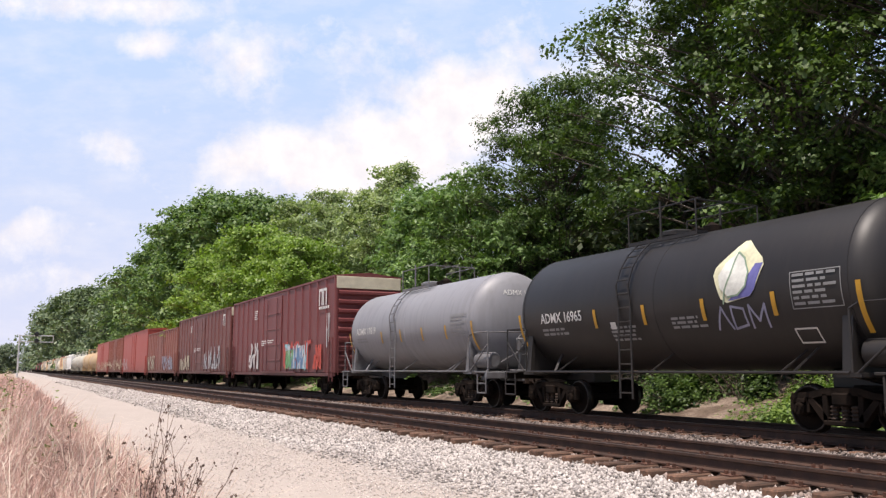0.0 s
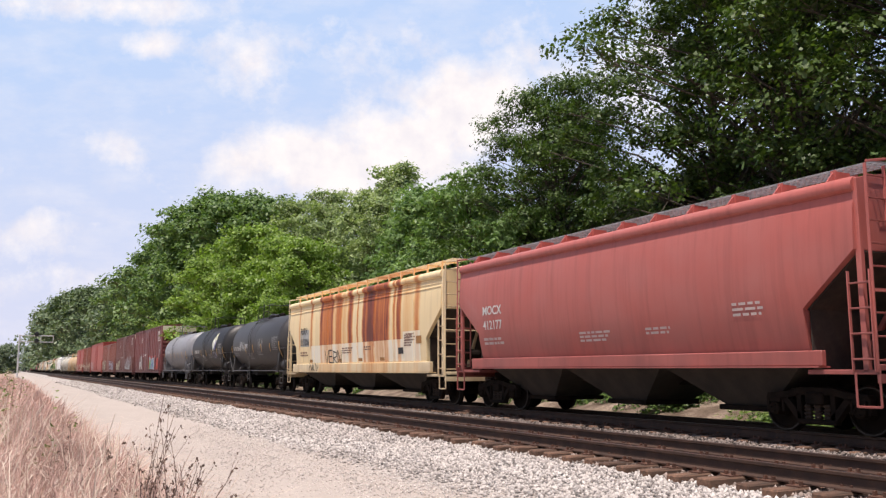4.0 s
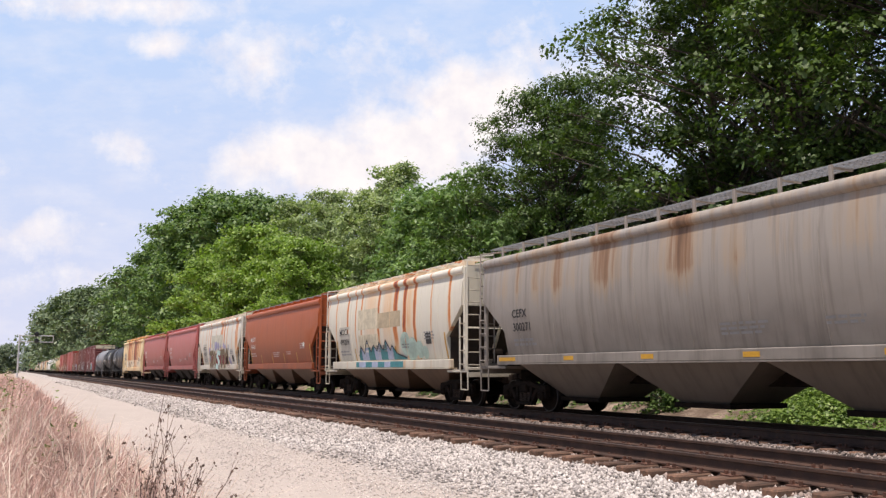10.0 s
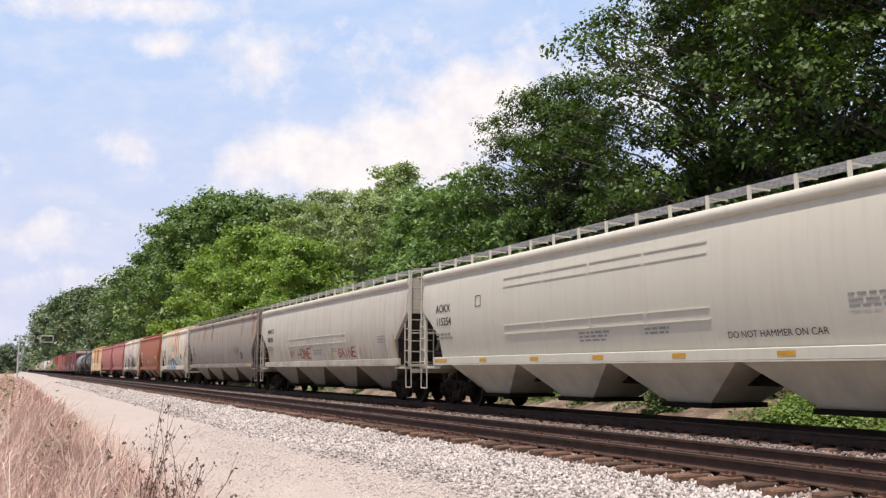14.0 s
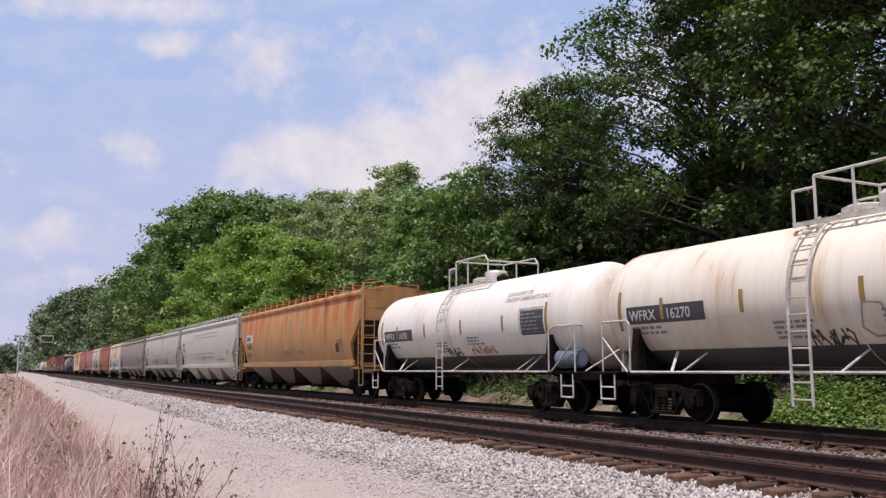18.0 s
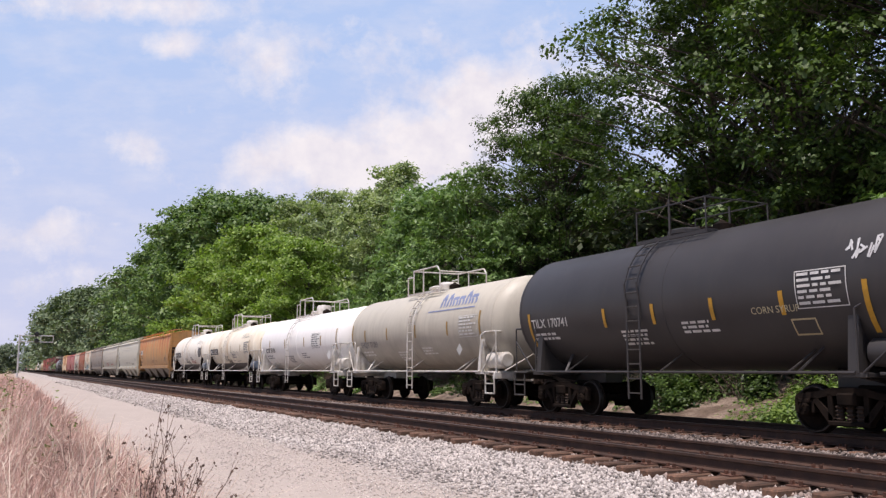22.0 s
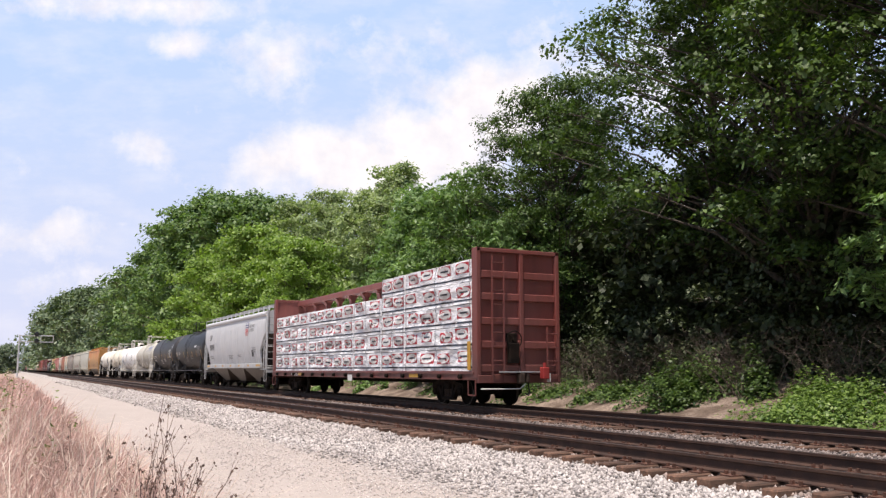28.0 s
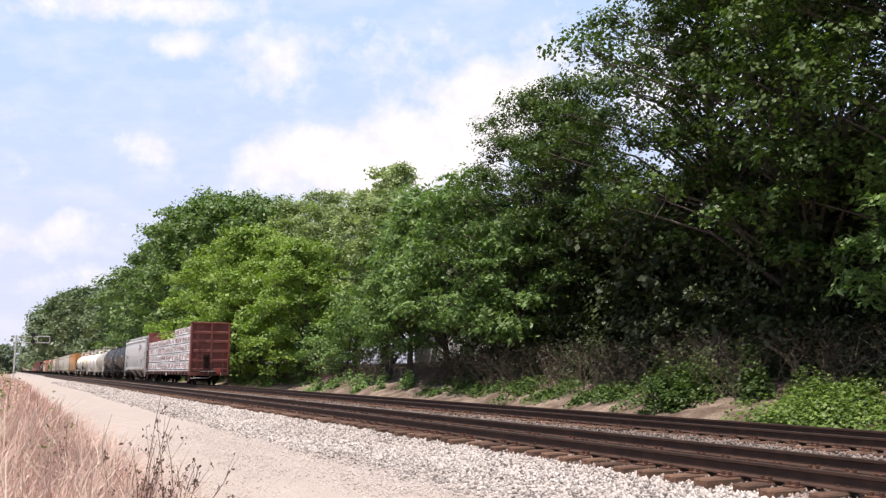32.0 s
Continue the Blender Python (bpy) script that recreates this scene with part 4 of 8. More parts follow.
STROKES = {"V": [[(0, 1), (0.5, 0), (1, 1)]], "E": [[(0.95, 1), (0, 1), (0, 0), (1, 0)], [(0, 0.5), (0.8, 0.5)]], "R": [[(0, 0), (0, 1), (0.9, 0.9), (0.9, 0.6), (0.1, 0.45), (1, 0)]],
           "N": [[(0, 0), (0.05, 1), (0.9, 0), (1, 1)]], "T": [[(0, 1), (1, 1)], [(0.5, 1), (0.5, 0)]], "A": [[(0, 0), (0.45, 1), (1, 0)], [(0.22, 0.4), (0.78, 0.4)]],
           "S": [[(1, 0.92), (0.4, 1), (0.05, 0.75), (0.5, 0.52), (0.95, 0.28), (0.6, 0.0), (0, 0.1)]], "Y": [[(0, 1), (0.5, 0.5), (1, 1)], [(0.5, 0.5), (0.45, 0)]],
           "G": [[(1, 0.8), (0.5, 1), (0, 0.5), (0.4, 0), (0.95, 0.2), (0.9, 0.5), (0.5, 0.5)]], "I": [[(0.5, 0), (0.5, 1)]], "H": [[(0, 0), (0.1, 1)], [(1, 0), (0.9, 1)], [(0, 0.5), (1, 0.45)]],
           "O": [[(0.5, 1), (0, 0.6), (0.2, 0.05), (0.8, 0), (1, 0.6), (0.5, 1)]], "M": [[(0, 0), (0.1, 1), (0.5, 0.3), (0.9, 1), (1, 0)]]}


def round_ends(surf, pts, r, off):
    d = dots(surf, [(y, z, r) for y, z in pts], off)
    return d.v, d.f


def tag_word(word, y, z, wide, high, w, mat, surf, car, label, off=0.010, step=1.15):
    """Hand-sprayed capitals, one part a letter, reading towards the rear of the car."""
    for k, ch in enumerate(word):
        g = Geo()
        up = 0.06 * high * math.sin(k * 2.1)
        for line in STROKES[ch]:
            pts = [(y - k * wide * step - a * wide, z + up + b * high) for a, b in line]
            ribbon(g, surf, pts, w, off)
            if w > 0.2:
                g.add(*round_ends(surf, pts, w * 0.56, off + 0.004))
        part("graffiti", g, mat, car, label)


def tagged_bars(surf, y, z, width, rows, h, gap, seed):
    return bars(Geo(), surf, y, z, width, rows, h, gap, seed, 0.008)


def dots(surf, spots, off=0.014):
    """Round sprayed spots: (y, z, radius)."""
    g = Geo()
    for y, z, r in spots:
        g.add([(surf(z + r * math.sin(a * 0.5236)) - off, y + r * math.cos(a * 0.5236), z + r * math.sin(a * 0.5236)) for a in range(12)], [tuple(range(12))])
    return g


PAINTS = {}


def spray(r, g, b):
    key = (r, g, b)
    if key not in PAINTS:
        PAINTS[key] = surface("spray_paint", key, tuple(0.75 * x for x in key), 2.5, 0.6, 0, 12, 0.02)
    return PAINTS[key]


def brake_wheel(car, x, y, z, mat, r=0.28):
    g = Geo()
    n = 18
    ring = [(x + r * math.cos(2 * math.pi * i / n), y, z + r * math.sin(2 * math.pi * i / n)) for i in range(n + 1)]
    g.pipe(ring, 0.018, 5)
    for k in range(5):
        a = k * 1.2566
        g.rod((x, y + 0.05, z), (x + r * math.cos(a), y, z + r * math.sin(a)), 0.012, 4)
    g.rod((x, y + 0.2, z), (x, y - 0.02, z), 0.05, 8)
    w = part("brake_wheel", g, mat, car, "spoked hand brake wheel")
    part("gear_box", Geo().box(x - 0.16, x + 0.16, y + 0.08, y + 0.26, z - 0.20, z + 0.2, 0.03), mat, w)
    return w


def new_car(name, label, a, b, group):
    t = thing(name, label, "freight car", group)
    t.location = (FAR_C, (a + b) / 2, 0)
    MOVERS.append((t, (a + b) / 2))
    return t


# ---- covered hoppers ----
def hopper(a, b, paint, label, sill=(1.28, 1.50), bays=4, board=GALV, mark=None, mark_mat=None, mark_at=(1.0, 2.75), mark_h=0.27, stencil=None, eave=4.18,
           reflect="low", fittings=None, board_h=0.44, hatch="trough", seams=0, belt=0, brake=True, detail=True, notch=(3.05, 2.15, 1.1), underpaint=None, bold=0.016, bow=(1.30, 1.40, 1.51, 1.575, 1.58, 1.545, 1.46, 1.44)):
    half = (b - a) / 2
    car = new_car("covered_hopper", label, a, b, "covered hoppers")
    fittings = fittings or paint
    hl, z_n, z_m, inset = half - 0.66, *notch
    zs = sill[1] - 0.03

    def side(z):
        return -float(np.interp(z, (1.1, 1.5, 2.0, 2.6, 3.2, 3.7, eave - 0.1, eave + 0.05), bow))

    def ring(y):
        d = hl - abs(y)
        z0 = float(np.interp(d, (0, inset, inset + 0.02), (z_n, z_m, zs)))
        lev = [z0 + (eave - z0) * i / 7 for i in range(8)]
        left = [(side(z), y, z) for z in lev]
        roof = [(-1.42, y, eave + 0.06), (-0.75, y, eave + 0.20), (0, y, eave + 0.24), (0.75, y, eave + 0.20), (1.42, y, eave + 0.06)]
        return left + roof + [(-x, yy, z) for x, yy, z in reversed(left)]
    st = [-hl, -hl + inset, -hl + inset + 0.02] + list(np.linspace(-hl + inset + 1, hl - inset - 1, 7)) + [hl - inset - 0.02, hl - inset, hl]
    part("body", Geo().loft([ring(float(y)) for y in st]), paint, car, "", True)
    for s in (-1, 1):
        part("eave", Geo().loft([[(s * x, y, eave + z) for x, z in ((1.42, -0.17), (1.50, -0.17), (1.555, -0.13), (1.575, -0.07), (1.565, 0.0), (1.52, 0.055), (1.44, 0.09), (1.36, 0.10))] for y in (-hl - 0.02, hl + 0.02)]), paint, car, "", True)
        part("side_sill", Geo().box(s * 1.44, s * 1.56, -hl + inset - 0.35, hl - inset + 0.35, *sill, 0.015), fittings, car)
        part("sill_flange", Geo().box(s * 1.30, s * 1.58, -hl + inset - 0.3, hl - inset + 0.3, sill[0] - 0.03, sill[0], 0.0), fittings, car)
    part("centre_sill", Geo().box(-0.25, 0.25, -half + 0.55, half - 0.55, 0.78, 1.10, 0.02), IRON, car)
    pitch = (2 * (hl - inset) - 0.6) / bays
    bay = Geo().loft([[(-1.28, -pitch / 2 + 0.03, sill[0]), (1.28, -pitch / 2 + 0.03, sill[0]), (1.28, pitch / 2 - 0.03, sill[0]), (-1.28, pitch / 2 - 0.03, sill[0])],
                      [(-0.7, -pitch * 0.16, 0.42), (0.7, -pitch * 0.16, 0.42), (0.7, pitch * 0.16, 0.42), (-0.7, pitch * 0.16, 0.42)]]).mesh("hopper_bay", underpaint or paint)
    gate = Geo().box(-0.8, 0.8, -pitch * 0.19, pitch * 0.19, 0.32, 0.425, 0.01).mesh("outlet_gate", IRON)
    for k in range(bays):
        o = part("hopper_bay", bay, None, car)
        o.location.y = (k - (bays - 1) / 2) * pitch
        part("outlet_gate", gate, None, o)
    for s in (-1, 1):
        e = s * (half - 0.38)
        i = s * (hl - 0.03)
        part("end_platform", Geo().box(-1.5, 1.5, *sorted((s * (hl - inset), e)), sill[0] - 0.14, sill[0] - 0.06, 0.01).box(-1.52, 1.52, *sorted((e - s * 0.06, e)), sill[0] - 0.28, sill[0] + 0.02, 0.01), fittings, car)
        part("slope_sheet", Geo().loft([[(x, s * (hl - 0.01), z_n - 0.012), (x, s * (hl - inset - 0.0), z_m - 0.012), (x, s * (hl - inset + 0.03), z_m - 0.03), (x, s * (hl + 0.0), z_n - 0.03)] for x in (-1.42, 1.42)]), SHEET, car, "dark sloping end sheet")
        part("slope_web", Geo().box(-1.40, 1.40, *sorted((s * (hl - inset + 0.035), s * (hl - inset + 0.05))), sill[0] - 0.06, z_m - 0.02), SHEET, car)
        part("bolster_web", Geo().prism([(s * (hl - inset - 0.1), sill[0] + 0.05), (s * (hl - 0.05), z_n - 0.1), (s * (hl - 0.10), z_n - 0.15), (s * (hl - inset), sill[0] - 0.05)], "x", -0.04, 0.04), fittings, car)
        for sx in (-1, 1):
            part("corner_post", Geo().box(*sorted((sx * 1.40, sx * 1.50)), *sorted((i, i + s * 0.10)), sill[0] - 0.1, eave + 0.05, 0.01), fittings, car)
            if detail:
                part("step", Geo().pipe([(sx * 1.5, e - s * 0.45, sill[0] - 0.1), (sx * 1.5, e - s * 0.45, 0.52), (sx * 1.5, e - s * 0.02, 0.52), (sx * 1.5, e - s * 0.02, sill[0] - 0.1)], 0.022, 5), fittings, car)
        if detail:
            ladder(car, (-1.52, e - s * 0.03, sill[0] - 0.1), (-1.50, e - s * 0.03, eave + 0.25), (1, 0, 0), 0.46, 9, fittings)
            ladder(car, (-1.54, e - s * 0.45, sill[0] - 0.1), (-1.54, e - s * 0.45, z_n - 0.35), (0, s, 0), 0.40, 4, fittings)
            part("grab_iron", Geo().pipe([(-1.5, i + s * 0.3, 2.35), (1.4, i + s * 0.3, 2.35)], 0.018, 5), fittings, car)
            part("grab_iron", Geo().pipe([(-1.5, e, eave + 0.28), (-0.6, e, eave + 0.42)], 0.025, 5), fittings, car)
    if detail and brake:
        brake_wheel(car, 0.55, -half + 0.62, 2.0, fittings)
        part("brake_cylinder", Geo().spin([(0.0, 0.02), (0.0, 0.17), (0.55, 0.17), (0.6, 0.05)], (-0.6, -half + 0.95, 1.6), "x", 12), IRON, car)
        part("air_tank", Geo().spin([(-0.4, 0.02), (-0.4, 0.16), (-0.35, 0.2), (0.35, 0.2), (0.4, 0.16), (0.4, 0.02)], (0.5, -half + 1.0, 1.5), "x", 12), IRON, car)
    # roof walkway of open grating on stands, with the loading hatches between
    zt = eave + board_h
    g = Geo()
    for s in (-1, 1):
        x0 = s * 0.92
        for k in range(5):
            g.box(x0 - 0.26 + k * 0.13 - 0.006, x0 - 0.26 + k * 0.13 + 0.006, -hl - 0.2, hl + 0.2, zt - 0.035, zt)
        if detail:
            y = -hl - 0.2
            while y < hl + 0.2:
                g.box(x0 - 0.27, x0 + 0.27, y, y + 0.012, zt - 0.028, zt - 0.004)
                y += 0.13
    part("running_board", g, board, car, "open steel grating walkway")
    if board_h > 0.4:
        stand = Geo().box(-1.235, -1.19, -0.035, 0.035, eave + 0.06, zt - 0.01).box(-1.19, -0.66, -0.02, 0.02, zt - 0.07, zt - 0.036)
    else:
        stand = Geo().prism([(-1.42, eave + 0.08), (-1.20, zt - 0.03), (-0.80, zt - 0.03), (-0.80, eave + 0.15)], "y", -0.015, 0.015).box(-1.22, -1.18, -0.05, 0.05, eave + 0.12, zt - 0.02)
    stand = stand.mesh("walkway_stand", fittings)
    ns = max(5, int(2 * hl / 1.08))
    for k in range(ns):
        for s in (0, 180):
            o = part("walkway_stand", stand, None, car)
            o.matrix_basis = pose(0, (k - (ns - 1) / 2) * (2 * hl / ns), 0, 0, 0, s)
    if hatch == "trough":
        for k in range(3):
            y0 = -hl + 0.6 + k * (2 * hl - 1.2) / 3
            part("hatch_cover", Geo().prism([(-0.38, eave + 0.2), (-0.33, eave + 0.34), (0.33, eave + 0.34), (0.38, eave + 0.2)], "y", y0, y0 + (2 * hl - 1.2) / 3 - 0.08), fittings, car)
    else:
        for k in range(bays * 2):
            part("hatch_cover", Geo().spin([(0, 0.3), (0.1, 0.3), (0.14, 0.22), (0.15, 0.02)], (0, (k - bays + 0.5) * (2 * hl - 1.4) / (bays * 2), eave + 0.22), "z", 14), fittings, car)
    if seams:
        for k in range(1, seams):
            y = -hl + 0.3 + (2 * hl - 0.6) * k / seams
            lo = sill[1] if hl - abs(y) > inset else z_n
            pts = [(side(z) - 0.006, y, z) for z in np.linspace(lo, eave - 0.1, 5)]
            part("weld_seam", Geo().pipe(pts, 0.011, 4), paint, car)
    for k in range(belt):
        z = eave - 0.22 - k * 0.12
        part("belt_rail", Geo().box(side(z) - 0.02, side(z) + 0.02, -hl + 0.02, hl - 0.02, z - 0.018, z + 0.018, 0.008), paint, car)
    if mark:
        y, z = hl - mark_at[0], mark_at[1]
        for k, line in enumerate(mark):
            part("car_lettering", lettering(line, mark_h, side, y, z - k * mark_h * 1.65, bold), mark_mat or BLACK_PAINT, car, "stencilled reporting mark")
    g = Geo()
    if stencil:
        bars(g, side, hl - mark_at[0] + 0.05, mark_at[1] - mark_h * 2.9, 1.3, 2, 0.07, 0.05, 1)
        bars(g, side, 0.8, 1.95, 1.2, 3, 0.05, 0.04, 2)
        bars(g, side, -1.6, 1.95, 1.0, 2, 0.05, 0.04, 3)
        bars(g, side, -hl + inset + 1.6, 2.3, 0.9, 3, 0.05, 0.05, 4)
        tagged(part("stencil_block", g, stencil, car, "small stencilled data lines"), kind="stuff")
    if reflect == "low":
        n = 7
        for k in range(n):
            y = (k - (n - 1) / 2) * (2 * (hl - inset) - 0.4) / (n - 1)
            w = 0.42 if k in (0, n - 1) else 0.2
            part("reflector", Geo().box(-1.566, -1.558, y - w, y + w, sill[0] + 0.06, sill[0] + 0.16), YELLOW, car, "yellow reflective strip")
    elif reflect == "tall":
        n = 6
        for k in range(n):
            y = (k - (n - 1) / 2) * (2 * (hl - inset) - 0.2) / (n - 1)
            h = 0.85 if k in (0, n - 1) else 0.5
            part("reflector", patch(Geo(), side, y - 0.045, y + 0.045, sill[1] + 0.02, sill[1] + h, 0.006, 4), YELLOW, car, "yellow reflective strip")
    running_gear(car, half, 2.0)
    return car, side, hl


# ---- tank cars ----
def tank(a, b, paint, label, R=1.50, zc=2.60, fittings=None, mark=None, mark_mat=None, mark_at=(1.15, 2.45), mark_h=0.25, stencil=None, cage="tall", dome=0.0, rear_mark=True,
         skirt=None, mark_bg=None, air=None, table=2.12, squeeze=1.0, head=0.95, detail=True, ladder_y=0.95, deck=1.1, reflect=True, seam=True, rail_w=0.022, bold=0.016, ext=0.0, strips=None):
    half = (b - a) / 2
    pale = dome > 0
    car = new_car("tank_car", label, a, b, "tank cars")
    fit = fittings or paint
    hl = half - head

    def side(z):
        return -math.sqrt(max(0.01, R * R - (z - zc) ** 2))
    n = 40
    hs = hl + ext
    body = [(-hs + 0.62 - 0.62 * math.cos(math.pi / 2 * k / 8), R * math.sin(math.pi / 2 * k / 8) if k else 0.02) for k in range(9)]
    full = body + [(-y, r) for y, r in reversed(body)]
    part("shell", Geo().spin(full, (0, 0, zc), "y", n), paint, car, "", True)
    if seam:
        for y in (-hs + 0.62, hs - 0.62, -ladder_y * 0.2):
            part("weld_seam", Geo().spin([(y - 0.018, R - 0.01), (y - 0.01, R + 0.008), (y + 0.01, R + 0.008), (y + 0.018, R - 0.01)], (0, 0, zc), "y", n, False), paint, car, "", True)
    if skirt:
        g = Geo()
        zt = zc - R * 0.68
        for k in range(8):
            za, zb = zc - R * 0.98 + (zt - zc + R * 0.98) * k / 8, zc - R * 0.98 + (zt - zc + R * 0.98) * (k + 1) / 8
            g.add([(side(za) - 0.006, -hs + 0.6, za), (side(za) - 0.006, hs - 0.6, za), (side(zb) - 0.006, hs - 0.6, zb), (side(zb) - 0.006, -hs + 0.6, zb)], [(0, 1, 2, 3)])
        part("lower_band", g, skirt, car, "black-painted lower belly")
    for s in (-1, 1):
        ys = s * (hl - 0.75)
        part("stub_sill", Geo().box(-0.28, 0.28, *sorted((s * (hl - 2.0), s * (half - 0.45))), 0.78, 1.12, 0.02).box(-1.48, 1.48, *sorted((s * (half - 0.62), s * (half - 0.5))), 0.86, 1.04, 0.01)
             .box(-1.5, 1.5, *sorted((s * (hl - 0.25), s * (half - 0.55))), 1.02, 1.07, 0.01), fit if not skirt else IRON, car)
        part("saddle", Geo().prism([(-1.42, 1.0), (-1.30, zc - R * 0.30), (-R * 0.80, zc - R * 0.55), (-R * 0.4, zc - R * 0.88), (R * 0.4, zc - R * 0.88), (R * 0.80, zc - R * 0.55), (1.30, zc - R * 0.30), (1.42, 1.0), (0.3, 0.82), (-0.3, 0.82)],
                                   "y", ys - 0.06, ys + 0.06).box(-1.46, 1.46, ys - 0.25, ys + 0.25, 0.98, 1.06, 0.01).prism([(-1.46, 1.05), (-1.32, 1.05), (-1.30, zc - R * 0.34), (-1.36, zc - R * 0.34)], "y", ys - 0.10, ys + 0.10), IRON if skirt else fit, car)
        e = s * (half - 0.55)
        if detail:
            part("end_railing", Geo().pipe([(-1.46, ys + s * 0.1, 1.06), (-1.46, ys + s * 0.1, 2.1), (-1.40, ys + s * 0.25, 2.2), (-1.40, e, 2.2), (1.40, e, 2.2), (1.40, ys + s * 0.25, 2.2)], rail_w, 6)
                 .pipe([(-1.40, e, 2.2), (-1.40, e, 1.05)], rail_w, 6).pipe([(1.40, e, 2.2), (1.40, e, 1.05)], rail_w, 6).pipe([(-1.46, ys + s * 0.2, 1.06), (-1.40, e, 1.85)], rail_w, 6), fit, car)
            part("step", Geo().pipe([(-1.47, e - s * 0.5, 1.0), (-1.47, e - s * 0.5, 0.45), (-1.47, e, 0.45), (-1.47, e, 1.0)], 0.024, 5).pipe([(-1.47, e - s * 0.5, 0.72), (-1.47, e, 0.72)], 0.02, 5), fit, car)
        part("head_brace", Geo().bar((-1.40, s * (hl - 1.9), 1.06), (side(1.5) + 0.02, s * (hl - 1.65), 1.5), 0.06, 0.03), fit, car)
    for sx in (-1, 1):
        part("side_railing", Geo().rod((sx * 1.47, -hl + 0.7, 1.06), (sx * 1.47, hl - 0.7, 1.06), 0.03, 6), fit, car)
        for k in range(3):
            y = (k - 1) * hl * 0.62
            part("railing_bracket", Geo().bar((sx * 1.47, y, 1.06), (sx * -side(1.45), y - 0.18, 1.45), 0.05, 0.025), fit, car)
    # ladder follows the curve of the shell up to the platform
    ly = ladder_y
    arc = [(-1.52, z) for z in (0.48, 1.1, 1.8, 2.5)] + [(-(R + 0.12) * math.cos(t), zc + (R + 0.12) * math.sin(t)) for t in (0.25, 0.5, 0.75, 1.0, 1.2)]
    stiles = []
    for d in (0, 0.42):
        rings = []
        for i, (x, z) in enumerate(arc):
            (xa, za), (xb, zb) = arc[max(0, i - 1)], arc[min(len(arc) - 1, i + 1)]
            w = 0.011 / math.hypot(xb - xa, zb - za)
            nx, nz = -(zb - za) * w, (xb - xa) * w
            rings.append([(x + a * nx, ly - d + b * 0.025, z + a * nz) for a, b in ((-1, -1), (1, -1), (1, 1), (-1, 1))])
        stiles.append(Geo().loft(rings))
    lad = part("ladder", stiles[0], fit, car)
    part("stile", stiles[1], fit, lad)
    rung = Geo().rod((0, 0, 0), (0, -0.42, 0), 0.017, 5).mesh("rung", fit)
    run = [0.0]
    for p, q in zip(arc, arc[1:]):
        run.append(run[-1] + math.dist(p, q))
    for k in range(13):
        d = run[-1] * (k + 0.4) / 13
        o = part("rung", rung, None, lad)
        o.location = (float(np.interp(d, run, [p[0] for p in arc])), ly, float(np.interp(d, run, [p[1] for p in arc])))
    # platform round the manway with its safety railing
    zp = zc + R - 0.02
    ly = ly if deck is None else deck
    ya, yb = ly + 0.15, ly - (2.45 if cage == "tall" else 2.05)
    g = Geo()
    for x in (-0.9, -0.62, 0.62, 0.9):
        g.box(x - 0.02, x + 0.02, yb, ya, zp - 0.14 if abs(x) > 0.7 else zp - 0.09, zp - 0.06)
    for k in range(12):
        y = yb + (ya - yb) * k / 11
        g.box(-0.92, -0.60, y - 0.015, y + 0.015, zp - 0.08, zp - 0.05).box(0.60, 0.92, y - 0.015, y + 0.015, zp - 0.08, zp - 0.05)
    part("platform", g, fit, car)
    hgt = 0.74
    r = 0.028
    if cage == "tall":
        for x in (-0.9, 0.9):
            part("guard_rail", Geo().pipe([(x, ya - 0.02, zp - 0.15), (x, ya - 0.02, zp + hgt * 0.72), (x, ya - 0.5, zp + hgt * 0.72)], r, 6)
                 .pipe([(x, ya - 0.5, zp - 0.15), (x, ya - 0.5, zp + hgt), (x, yb + 0.2, zp + hgt), (x, yb + 0.02, zp + hgt * 0.75), (x, yb + 0.02, zp - 0.15)], r, 6)
                 .rod((x, (ya + yb) / 2, zp - 0.15), (x, (ya + yb) / 2, zp + hgt), r, 6), fit, car)
        part("guard_rail", Geo().pipe([(-0.9, yb + 0.02, zp + hgt * 0.75), (0.9, yb + 0.02, zp + hgt * 0.75)], r, 6).pipe([(-0.9, ya - 0.5, zp + hgt), (0.9, ya - 0.5, zp + hgt)], r, 6), fit, car)
    else:
        for x in (-0.9, 0.9):
            part("guard_rail", Geo().pipe([(x, ya, zp - 0.15), (x, ya, zp + 0.62), (x, yb, zp + 0.62), (x, yb, zp - 0.15)], 0.02, 5).rod((x, (ya + yb) / 2, zp - 0.15), (x, (ya + yb) / 2, zp + 0.75), 0.03, 5)
                 .pipe([(x * 0.5, ya - 0.4, zp + 0.75), (x * 0.5, yb + 0.3, zp + 0.75)], 0.018, 5), fit, car)
        part("guard_rail", Geo().pipe([(-0.9, yb, zp + 0.62), (0.9, yb, zp + 0.62)], 0.02, 5), fit, car)
    ym = (ya + yb) / 2
    part("manway", Geo().spin([(0, 0.36), (0.22, 0.36), (0.25, 0.42), (0.33, 0.42), (0.38, 0.3), (0.40, 0.02)], (0, ym + 0.45, zp - 0.16), "z", 18), fit, car, "", True)
    part("valve_housing", Geo().spin([(0, 0.2), (0.3, 0.2), (0.34, 0.12), (0.4, 0.02)], (0, ym - 0.65, zp - 0.14), "z", 12).box(-0.12, 0.12, ym - 0.3, ym - 0.1, zp - 0.12, zp + 0.18, 0.02), IRON, car)
    if dome:
        part("valve_dome", Geo().spin([(0, 0.36), (dome * 0.8, 0.36), (dome * 0.95, 0.3), (dome, 0.02)], (0, ym - 0.25, zp - 0.14), "z", 18), fit, car, "", True)
